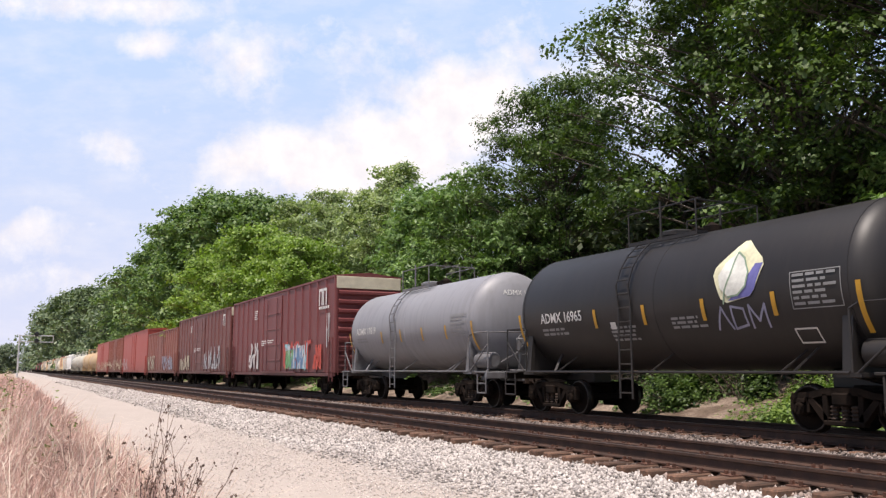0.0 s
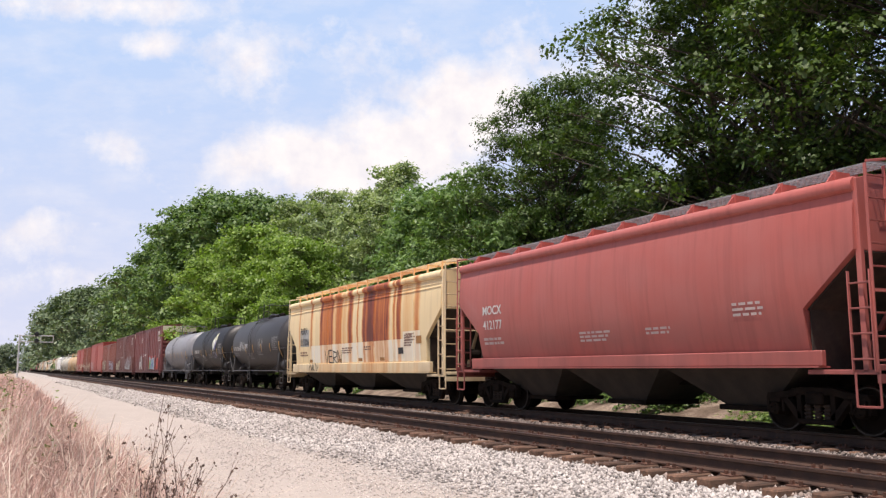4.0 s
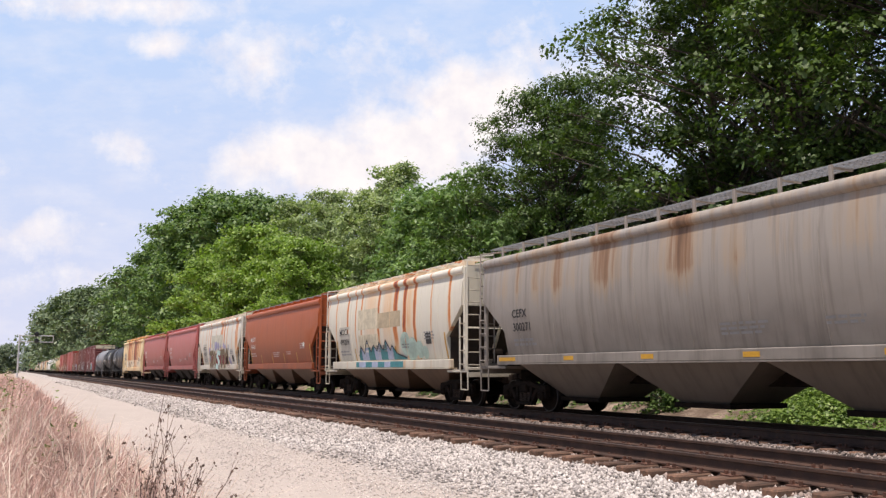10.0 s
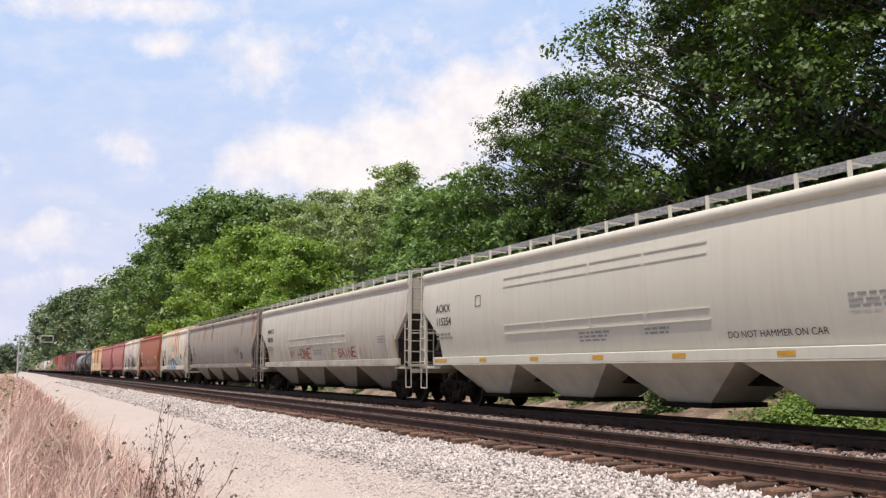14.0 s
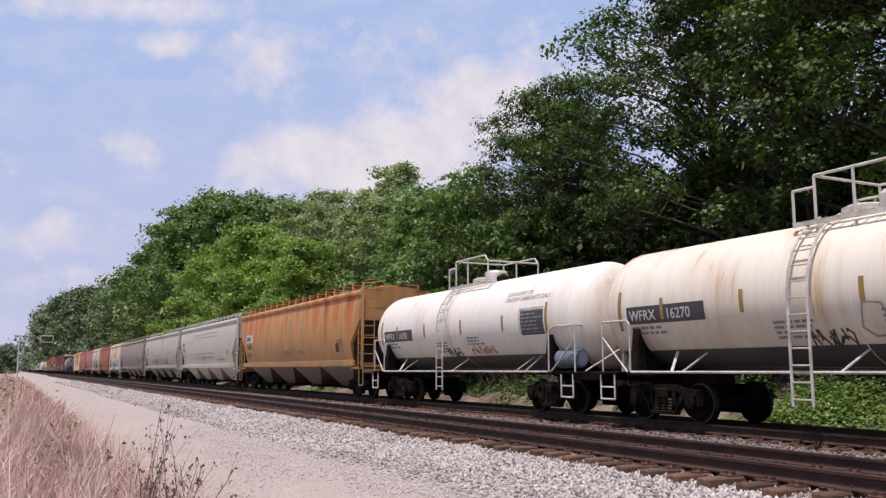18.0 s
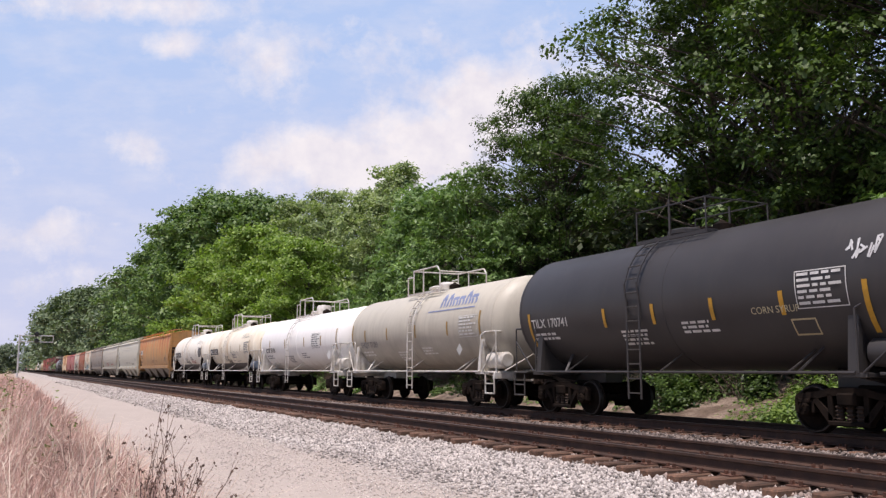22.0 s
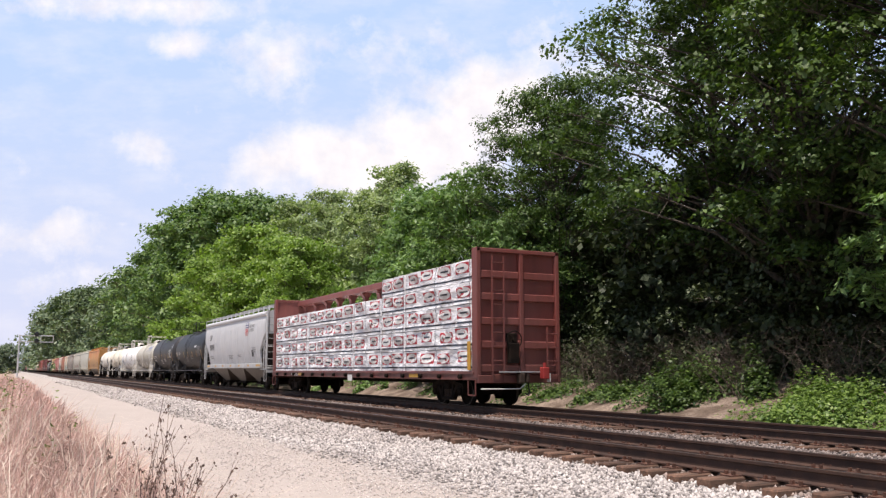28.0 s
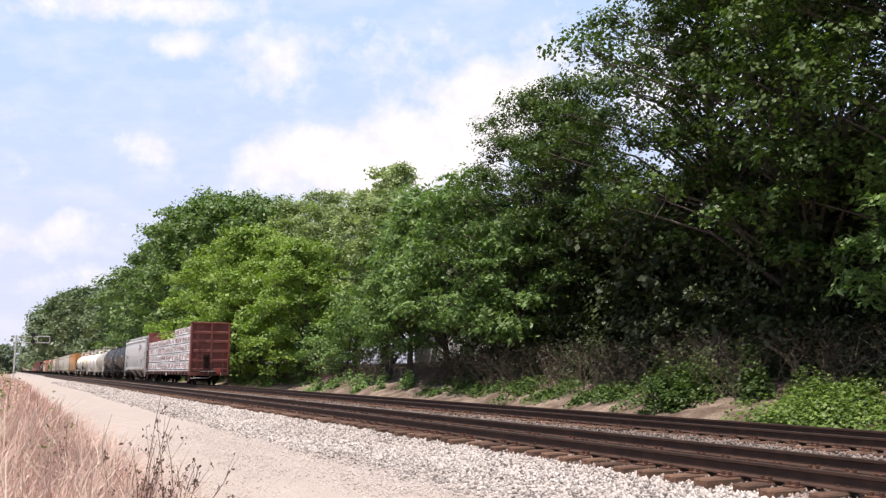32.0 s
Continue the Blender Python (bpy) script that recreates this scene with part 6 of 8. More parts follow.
part("placard", ribbon(Geo(), side, [(-3.68, 1.58), (-3.68, 1.82), (-4.14, 1.82), (-4.14, 1.58), (-3.68, 1.58)], 0.03), WHITE_PAINT, car, "outlined stencil box")
part("placard", patch(Geo(), side, 1.35, 1.16, 2.02, 2.18, 0.010), WHITE_PAINT, car, "white paper placard")
car, side, hl, zc, R = tank(-5.26, 7.8, P_BLACK2, "black tank car with white graffiti tags", mark="SYRX 200185", stencil=GREY_MARK, cage="low", mark_at=(0.95, 2.25), mark_h=0.22)
tagged(part("graffiti", scrawl(Geo(), side, hl - 3.6, hl - 2.4, 2.2, 2.75, 0.05, 50, 5), spray(0.6, 0.6, 0.6), car, "white sprayed tag"), kind="stuff")
tagged(part("graffiti", scrawl(Geo(), side, hl - 4.3, hl - 3.7, 2.2, 2.6, 0.05, 51, 3), spray(0.7, 0.7, 0.7), car, "white sprayed tag"), kind="stuff")
tagged(part("graffiti", scrawl(Geo(), side, -2.0, -0.9, 2.2, 2.8, 0.04, 52, 5), spray(0.4, 0.4, 0.4), car, "grey sprayed tag"), kind="stuff")

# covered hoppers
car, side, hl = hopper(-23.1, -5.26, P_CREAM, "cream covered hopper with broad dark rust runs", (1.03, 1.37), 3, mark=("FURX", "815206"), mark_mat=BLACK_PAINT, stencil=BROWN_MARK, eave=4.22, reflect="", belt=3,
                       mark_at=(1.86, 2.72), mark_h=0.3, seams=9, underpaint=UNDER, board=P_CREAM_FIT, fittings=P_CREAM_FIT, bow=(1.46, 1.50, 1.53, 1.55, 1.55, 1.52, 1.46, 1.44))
tag_word("VERN", 2.95, 1.38, 0.46, 0.52, 0.05, spray(0.04, 0.035, 0.035), side, car, "black sprayed outline tag")
tagged(part("graffiti", scrawl(Geo(), lambda z: -1.565, 3.7, 5.0, 1.06, 1.40, 0.03, 60, 6), spray(0.04, 0.035, 0.035), car, "black sprayed tag"), kind="stuff")
part("patch_panel", patch(Geo(), side, 6.45, 5.15, 2.16, 2.92, 0.003, 3), spray(0.46, 0.47, 0.46), car, "grey repainted panel")
part("patch_panel", patch(Geo(), side, 4.9, -5.3, 1.40, 2.17, 0.0025, 3), P_CREAM_PATCH, car, "pale repainted band")
part("patch_panel", patch(Geo(), side, -5.32, -6.7, 1.40, 2.42, 0.0025, 3), P_CREAM_PATCH, car, "pale repainted panel")
tagged(part("stencil_block", tagged_bars(side, -5.42, 2.26, 0.78, 5, 0.05, 0.035, 9), BROWN_MARK, car, "small stencilled data lines"), kind="stuff")
part("placard", patch(Geo(), side, -4.89, -5.33, 1.66, 1.88, 0.008), BLACK_PAINT, car, "dark stencil box")
for y in (5.1, 1.3, -1.0, -3.2, -6.4):
    part("tan_square", patch(Geo(), side, y, y - 0.42, 1.98 if y < -6 else 1.44, 2.24 if y < -6 else 1.56, 0.007), spray(0.42, 0.20, 0.06), car, "tan paint square")
car, side, hl = hopper(-38.08, -23.1, P_RED1, "faded red covered hopper with white stencils", (1.17, 1.43), 3, board_h=0.34, mark=("MOCX", "412177"), mark_mat=WHITE_PAINT, stencil=PINK_MARK, reflect="", mark_at=(1.45, 2.66), mark_h=0.25, underpaint=UNDER)
car, side, hl = hopper(-51.92, -38.08, P_RED2, "sun-bleached red covered hopper with white stencils", (1.17, 1.43), 3, board_h=0.34, mark=("MOCX", "412101"), mark_mat=WHITE_PAINT, stencil=PINK_MARK, reflect="", mark_at=(1.45, 2.75), mark_h=0.2, underpaint=UNDER)
part("placard", patch(Geo(), side, -2.6, -2.85, 1.85, 2.15, 0.006), BLACK_PAINT, car, "dark stencil box")
car, side, hl = hopper(-65.64, -51.92, P_WHITE1, "off-white covered hopper with rust runs and graffiti", (1.17, 1.43), 3, board_h=0.34, mark=("MOCX", "499276"), mark_mat=BLACK_PAINT, stencil=GREY_MARK, reflect="tall", mark_at=(1.75, 2.46), mark_h=0.23, seams=9,
                       underpaint=UNDER_RUST, board=P_WHITE2, bold=0.01)
part("patch_panel", patch(Geo(), side, 4.52, 3.27, 1.47, 2.86, 0.003, 4), spray(0.58, 0.55, 0.48), car, "grey repainted panel")
part("patch_panel", patch(Geo(), side, 1.75, -1.46, 2.55, 3.36, 0.003, 4), spray(0.64, 0.61, 0.50), car, "olive-grey repainted panel")
for spot in ((2.35, 2.3, 0.32), (2.45, 1.75, 0.28), (1.6, 2.72, 0.12), (1.3, 2.45, 0.10), (0.55, 2.66, 0.30), (0.15, 2.70, 0.27), (-0.4, 2.66, 0.22), (-0.95, 2.62, 0.12), (-1.9, 2.6, 0.24), (-2.3, 2.55, 0.16), (-3.2, 2.62, 0.09), (-3.15, 2.42, 0.10), (-3.25, 1.7, 0.22), (-3.5, 1.55, 0.14)):
    part("graffiti", dots(side, [spot], 0.012), spray(0.40, 0.38, 0.56), car, "violet sprayed cloud")
FACE = lambda z: min(side(z), -1.545) if z > 1.45 else -1.572
part("graffiti", patch(Geo(), FACE, 1.9, -2.75, 1.46, 2.18, 0.014, 4), spray(0.20, 0.03, 0.03), car, "dark red graffiti ground")
for ch, y, wide, high, z, tone in (("T", 2.2, 0.86, 0.80, 1.42, (0.17, 0.115, 0.06)), ("A", 1.16, 0.86, 0.74, 1.42, (0.26, 0.20, 0.12)), ("S", 0.05, 0.86, 0.98, 1.28, (0.52, 0.70, 0.66)), ("T", -1.12, 0.78, 0.84, 1.40, (0.17, 0.115, 0.06)), ("Y", -1.98, 0.85, 0.92, 1.38, (0.22, 0.15, 0.08))):
    tag_word(ch, y, z, wide, high, 0.37, spray(0.46, 0.40, 0.28) if ch != "S" else spray(0.40, 0.03, 0.04), FACE, car, "pale graffiti outline", 0.020)
    tag_word(ch, y, z, wide, high, 0.31, spray(*tone), FACE, car, "thick brown and mint graffiti letter", 0.028)
tag_word("TSY", -3.0, 1.22, 0.28, 0.2, 0.03, spray(0.25, 0.05, 0.05), lambda z: -1.565, car, "small red sprayed tag")
part("placard", patch(Geo(), side, -3.95, -4.4, 1.62, 2.0, 0.006), BLACK_PAINT, car, "dark stencil box")
car, side, hl = hopper(-80.07, -65.64, P_ORANGE, "clean orange covered hopper with white stencils", (1.17, 1.43), 3, board_h=0.34, mark=("MOCX", "416461"), mark_mat=WHITE_PAINT, stencil=PINK_MARK, reflect="tall", mark_at=(1.35, 2.65), mark_h=0.24, underpaint=UNDER_RUST)
part("emblem", Geo().add([(side(2.3) - 0.008, -hl + 2.1 + 0.13 * math.cos(k * 0.5236), 2.3 + 0.13 * math.sin(k * 0.5236)) for k in range(12)], [tuple(range(12))]), WHITE_PAINT, car, "round white emblem")
car, side, hl = hopper(-93.67, -80.07, P_WHITE2, "off-white covered hopper with rust runs and teal graffiti", (1.17, 1.43), 3, board_h=0.34, mark=("MOCX", "499209"), mark_mat=BLACK_PAINT, stencil=GREY_MARK, reflect="tall", mark_at=(1.58, 2.50), mark_h=0.24, seams=9,
                       underpaint=UNDER_RUST, board=P_WHITE1, bold=0.01)
part("patch_panel", patch(Geo(), side, 4.63, 3.45, 1.48, 2.82, 0.003, 4), spray(0.58, 0.55, 0.48), car, "grey repainted panel")
part("patch_panel", patch(Geo(), side, 2.5, 0.5, 1.95, 3.40, 0.0025, 4), spray(0.70, 0.62, 0.46), car, "yellowed repainted panel")
part("patch_panel", patch(Geo(), side, 0.5, -1.58, 2.62, 3.18, 0.003, 3), spray(0.56, 0.45, 0.30), car, "tan repainted panel")
FACE = lambda z: side(z) if z > 1.45 else -1.568
SPIKES = [(2.62, 1.62), (2.3, 2.0), (2.02, 1.72), (1.62, 2.22), (1.32, 1.78), (1.0, 2.02), (0.72, 1.80), (0.42, 2.12), (0.12, 1.82), (-0.2, 2.18), (-0.55, 1.80), (-0.75, 1.98), (-1.1, 1.68), (-1.85, 1.52)]
for k, ((ya, za), (yb, zb)) in enumerate(zip(SPIKES, SPIKES[1:])):
    pale = k % 4 in (1, 2)
    g = Geo()
    for lo, hi in ((1.20, 1.40), (1.47, 0.0)):
        ha, hb = (hi, hi) if hi else (za, zb)
        g.add([(FACE(lo) - 0.010, ya, lo), (FACE(lo) - 0.010, yb, lo), (FACE(hb) - 0.010, yb, hb), (FACE(ha) - 0.010, ya, ha)], [(0, 1, 2, 3)])
    part("graffiti", g, spray(0.42, 0.48, 0.64) if pale else spray(0.06, 0.27, 0.30), car, "lilac sprayed spike" if pale else "teal sprayed spike")
part("graffiti", ribbon(Geo(), FACE, SPIKES, 0.045, 0.016), spray(0.03, 0.04, 0.05), car, "dark outline of the spikes")
for spot in ((-1.9, 2.0, 0.42), (-2.5, 1.85, 0.36), (-3.0, 1.78, 0.30), (-2.3, 1.62, 0.28), (-3.4, 1.68, 0.22)):
    part("graffiti", dots(side, [spot], 0.010), spray(0.48, 0.64, 0.56), car, "pale green overspray")
part("placard", patch(Geo(), side, -hl + 2.6, -hl + 2.2, 1.95, 2.3, 0.006), BLACK_PAINT, car, "dark stencil box")
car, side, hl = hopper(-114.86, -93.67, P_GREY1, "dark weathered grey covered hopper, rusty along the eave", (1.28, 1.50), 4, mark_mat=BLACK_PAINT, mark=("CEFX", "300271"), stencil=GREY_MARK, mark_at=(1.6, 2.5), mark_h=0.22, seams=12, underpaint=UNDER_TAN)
part("placard", patch(Geo(), side, -6.2, -6.75, 1.75, 2.15, 0.006), BLACK_PAINT, car, "dark stencil box")
tagged(part("graffiti", scrawl(Geo(), side, -6.0, -4.6, 1.8, 2.5, 0.03, 66, 5), spray(0.06, 0.055, 0.05), car, "faint black scrawl"), kind="stuff")
car, side, hl = hopper(-135.21, -114.86, P_GREY2, "dusty light grey covered hopper with red graffiti", (1.28, 1.50), 4, mark_mat=BLACK_PAINT, mark=("MWCX", "480923"), stencil=GREY_MARK, mark_at=(1.3, 2.95), mark_h=0.25, seams=12, underpaint=UNDER_GREY, reflect="tall")
RED_TAG = spray(0.42, 0.05, 0.04)
tag_word("MY", 4.4, 1.66, 0.36, 0.36, 0.04, RED_TAG, side, car, "red sprayed tag")
tag_word("HOME", 3.2, 1.62, 0.44, 0.44, 0.055, RED_TAG, side, car, "red sprayed tag")
tag_word("GAINE", -2.4, 1.62, 0.36, 0.36, 0.055, RED_TAG, side, car, "red sprayed tag")
for z in (2.57, 2.25):
    for k in range(6):
        part("panel_line", Geo().box(side(z) - 0.014, side(z), 3.22 - k * 1.335, 4.45 - k * 1.335, z - 0.018, z + 0.018), P_GREY3, car, "raised panel edge")
for k in range(7):
    part("panel_line", Geo().box(side(2.4) - 0.012, side(2.4), 4.43 - k * 1.335, 4.47 - k * 1.335, 2.25, 2.57), P_GREY2, car, "raised panel edge")
car, side, hl = hopper(-155.29, -135.21, P_GREY3, "clean light grey covered hopper with yellow sill reflectors", (1.28, 1.50), 4, mark_mat=BLACK_PAINT, mark=("AOKX", "115254"), stencil=GREY_MARK, mark_at=(1.0, 2.90), mark_h=0.25, underpaint=P_GREY3, bold=0.012)
part("car_lettering", lettering("DO NOT HAMMER ON CAR", 0.13, side, -3.95, 1.70), BLACK_PAINT, car, "black stencilled warning")
for z in (3.62, 3.39, 2.32, 2.09):
    for k in range(4):
        part("panel_line", Geo().box(side(z) - 0.016, side(z), 2.32 - k * 1.97, 4.20 - k * 1.97, z - 0.016, z + 0.016), P_GREY3, car, "raised panel edge")
part("placard", ribbon(Geo(), side, [(hl - 3.6, 2.95), (hl - 3.6, 3.25), (hl - 3.9, 3.25), (hl - 3.9, 2.95), (hl - 3.6, 2.95)], 0.025), BLACK_PAINT, car, "outlined stencil box")
car, side, hl = hopper(-175.94, -155.29, P_TAN, "weathered orange covered hopper with rusty streaks", (1.28, 1.50), 4, board=SHEET, stencil=BROWN_MARK, mark=("SAMX", "105205"), mark_mat=BLACK_PAINT, mark_at=(1.5, 2.7), mark_h=0.26, underpaint=UNDER_TAN, reflect="")
part("mark_panel", patch(Geo(), side, hl - 1.35, hl - 2.8, 2.62, 3.05, 0.003, 2), WHITE_PAINT, car, "white lettering panel")
part("end_plate", Geo().box(0.55, 1.15, -hl - 0.02, -hl - 0.005, 3.82, 3.98), WHITE_PAINT, car, "white plate")
part("placard", patch(Geo(), side, -hl + 2.9, -hl + 2.5, 1.85, 2.2, 0.006), BLACK_PAINT, car, "dark stencil box")

# white and grey tank cars
WHITE_FIT = surface("white_fittings", (0.72, 0.70, 0.66), (0.5, 0.45, 0.38), 3, 0.5, 0, 40, 0.08)
BELLY = grimy("belly_black", (0.05, 0.05, 0.055), (0.10, 0.085, 0.07), (0.8, 1.8), 0.3)
BLUE_GREY = surface("blue_grey_paint", (0.20, 0.25, 0.32), (0.14, 0.17, 0.21), 3, 0.5, 0, 30, 0.1)
for a, b, p, num in ((-189.86, -175.94, P_WTANK1, "WFRX  116306"), (-203.77, -189.86, P_WTANK2, "WFRX  116270")):
    car, side, hl, zc, R = tank(a, b, p, "yellowed white tank car with a black belly band", fittings=WHITE_FIT, mark=num, mark_bg=(2.3, BELLY), mark_h=0.22, squeeze=0.98, air=BLUE_GREY, stencil=GREY_MARK, skirt=BELLY, dome=0.55, ext=0.72, mark_at=(0.58, 2.18), R=1.39, zc=2.47)
    part("car_lettering", lettering("CLAY SLURRY OR", 0.12, side, -2.98, 3.14), GREY_MARK, car, "grey stencilled cargo name")
    part("car_lettering", lettering("CALCIUM CARBONATE ONLY", 0.12, side, -2.98, 2.98), GREY_MARK, car, "grey stencilled cargo name")
    if num.endswith("306"):
        part("data_panel", patch(Geo(), side, -3.9, -5.02, 2.03, 2.68, 0.004, 4), BELLY, car, "dark data panel")
    else:
        loops = [(-2.6, 1.9), (-2.5, 3.0), (-1.9, 3.3), (-1.5, 2.6), (-1.2, 3.2), (-0.6, 3.25), (-0.5, 2.4), (0.1, 2.3), (0.3, 3.1), (0.9, 3.2), (1.1, 2.2), (0.8, 1.85), (-0.2, 1.95), (-1.0, 1.8), (-2.6, 1.9)]
        part("graffiti", ribbon(Geo(), side, [(0.55 * y - 0.9, 1.62 + 0.42 * (z - 1.8)) for y, z in loops], 0.03), spray(0.42, 0.39, 0.40), car, "thin faded grey outline tag")
    tagged(part("graffiti", scrawl(Geo(), side, -0.1, 0.8, 1.52, 1.8, 0.035, 70, 5), spray(0.05, 0.05, 0.05), car, "black sprayed tag"), kind="stuff")
    if num.endswith("6306") or num.endswith("306"):
        part("graffiti", scrawl(Geo(), side, -2.2, -0.8, 1.58, 1.82, 0.035, 71, 7), spray(0.5, 0.12, 0.1), car, "red sprayed tag")
car, side, hl, zc, R = tank(-217.98, -203.77, P_WTANK3, "bright white tank car with rusty saddles", fittings=WHITE_FIT, mark="ICKX 15158", head=0.72, mark_mat=BLACK_PAINT, table=3.76, strips=(1.0, 0.70, 0.27, -0.226, -0.61, -0.93), stencil=GREY_MARK, dome=0.62, ext=0.42, mark_at=(1.1, 2.0), mark_h=0.24, bold=0.015, R=1.37, zc=2.45)
part("placard", Geo().add([(-1.49, -hl + 1.0 + dy, 1.75 + dz) for dy, dz in ((0.24, 0), (0, 0.24), (-0.24, 0), (0, -0.24))], [(0, 1, 2, 3)]), WHITE_PAINT, car, "white hazard placard")
car, side, hl, zc, R = tank(-230.85, -217.98, P_PTANK, "pale grey tank car with a faded blue maker's name bar", fittings=WHITE_FIT, mark="SHQX 71289", ladder_y=-0.05, deck=1.1, mark_mat=GREY_MARK, stencil=WHITE_PAINT, head=0.68, dome=0.45, ext=0.5, mark_at=(1.05, 1.95), mark_h=0.22, R=1.40, zc=2.48)
g = Geo()
for k in range(6):
    y = -0.95 - k * 0.42
    ribbon(g, side, [(y - 1.15, 3.14), (y - 1.0, 3.52 if k in (0, 1, 4) else 3.36), (y - 1.25, 3.36), (y - 1.38, 3.14)], 0.11)
part("name_mark", ribbon(g, side, [(-1.3, 3.0), (-4.48, 3.0)], 0.04), spray(0.25, 0.30, 0.48), car, "faded blue emblem strokes")
part("placard", Geo().add([(-1.50, -hl + 1.9 + dy, 1.72 + dz) for dy, dz in ((0.19, 0), (0, 0.19), (-0.19, 0), (0, -0.19))], [(0, 1, 2, 3)]), spray(0.5, 0.5, 0.48), car, "white hazard placard")
car, side, hl, zc, R = tank(-243.52, -230.85, P_BLACK2, "black tank car with a white tag and yellow strips", mark="TILX 170741", stencil=WHITE_PAINT, cage="low", ext=0.62, mark_at=(0.5, 2.18), mark_h=0.22)
part("car_lettering", lettering("CORN SYRUP", 0.13, side, -2.55, 2.12), spray(0.7, 0.62, 0.4), car, "cream stencilled cargo name")
part("placard", ribbon(Geo(), side, [(-3.4, 1.72), (-3.4, 1.98), (-3.9, 1.98), (-3.9, 1.72), (-3.4, 1.72)], 0.03), spray(0.6, 0.5, 0.3), car, "outlined stencil box")
tagged(part("graffiti", scrawl(Geo(), side, -hl + 0.1, -hl + 0.75, 2.9, 3.25, 0.035, 72, 5), spray(0.65, 0.65, 0.65), car, "white sprayed tag"), kind="stuff")
car, side, hl, zc, R = tank(-256.18, -243.52, P_BLACK3, "black tank car with yellow reflective strips", mark="TILX 171081", stencil=GREY_MARK, cage="low", ext=0.62, mark_at=(0.4, 2.28), mark_h=0.22)
part("patch_panel", patch(Geo(), side, -2.4, -3.3, 2.75, 2.9, 0.006, 2), spray(0.55, 0.55, 0.55), car, "light grey patch")

# silver hopper with a shield emblem
car, side, hl = hopper(-273.14, -256.18, P_UP, "silver-grey covered hopper with a shield emblem", (1.24, 1.46), 3, mark_mat=BLACK_PAINT, mark=("UP", "92078"), stencil=GREY_MARK, mark_at=(1.6, 3.05), mark_h=0.38, seams=10, underpaint=UNDER_TAN, bold=0.01)
part("car_lettering", lettering("BUILDING", 0.17, side, -4.48, 3.50), BLACK_PAINT, car, "black slogan lettering")
part("car_lettering", lettering("AMERICA", 0.17, side, -4.48, 3.26), BLACK_PAINT, car, "black slogan lettering")
SHIELD_W = ((3.00, 0.06), (3.08, 0.20), (3.22, 0.33), (3.45, 0.37), (3.62, 0.36), (3.72, 0.37), (3.80, 0.30), (3.84, 0.10))
SHIELD_Y = -3.92


def shield_width(z):
    return float(np.interp(z, [p[0] for p in SHIELD_W], [p[1] for p in SHIELD_W]))


def band(ya, yb, za, zb, off):
    """An upright strip of the shield, cut to its outline."""
    g = Geo()
    for k in range(8):
        z0, z1 = za + (zb - za) * k / 8, za + (zb - za) * (k + 1) / 8
        q = []
        for y, z in ((ya, z0), (yb, z0), (yb, z1), (ya, z1)):
            w = shield_width(z)
            q.append((side(z) - off, SHIELD_Y - max(-w, min(w, y)), z))
        g.add(q, [(0, 1, 2, 3)])
    return g


part("shield", band(-1, 1, 3.0, 3.84, 0.012), WHITE_PAINT, car, "white shield")
for k in range(6):
    part("shield_stripe", band(-0.335 + k * 0.118, -0.27 + k * 0.118, 3.03, 3.46, 0.017), spray(0.55, 0.05, 0.06), car, "red stripe")
part("shield_top", band(-0.34, 0.34, 3.49, 3.815, 0.017), spray(0.03, 0.05, 0.22), car, "dark blue band")
for z in (3.69, 3.54):
    part("name_bar", band(-0.24, 0.24, z, z + 0.075, 0.021), WHITE_PAINT, car, "white bar for lettering")
part("placard", patch(Geo(), side, -hl + 2.9, -hl + 2.5, 1.85, 2.2, 0.006), BLACK_PAINT, car, "dark stencil box")


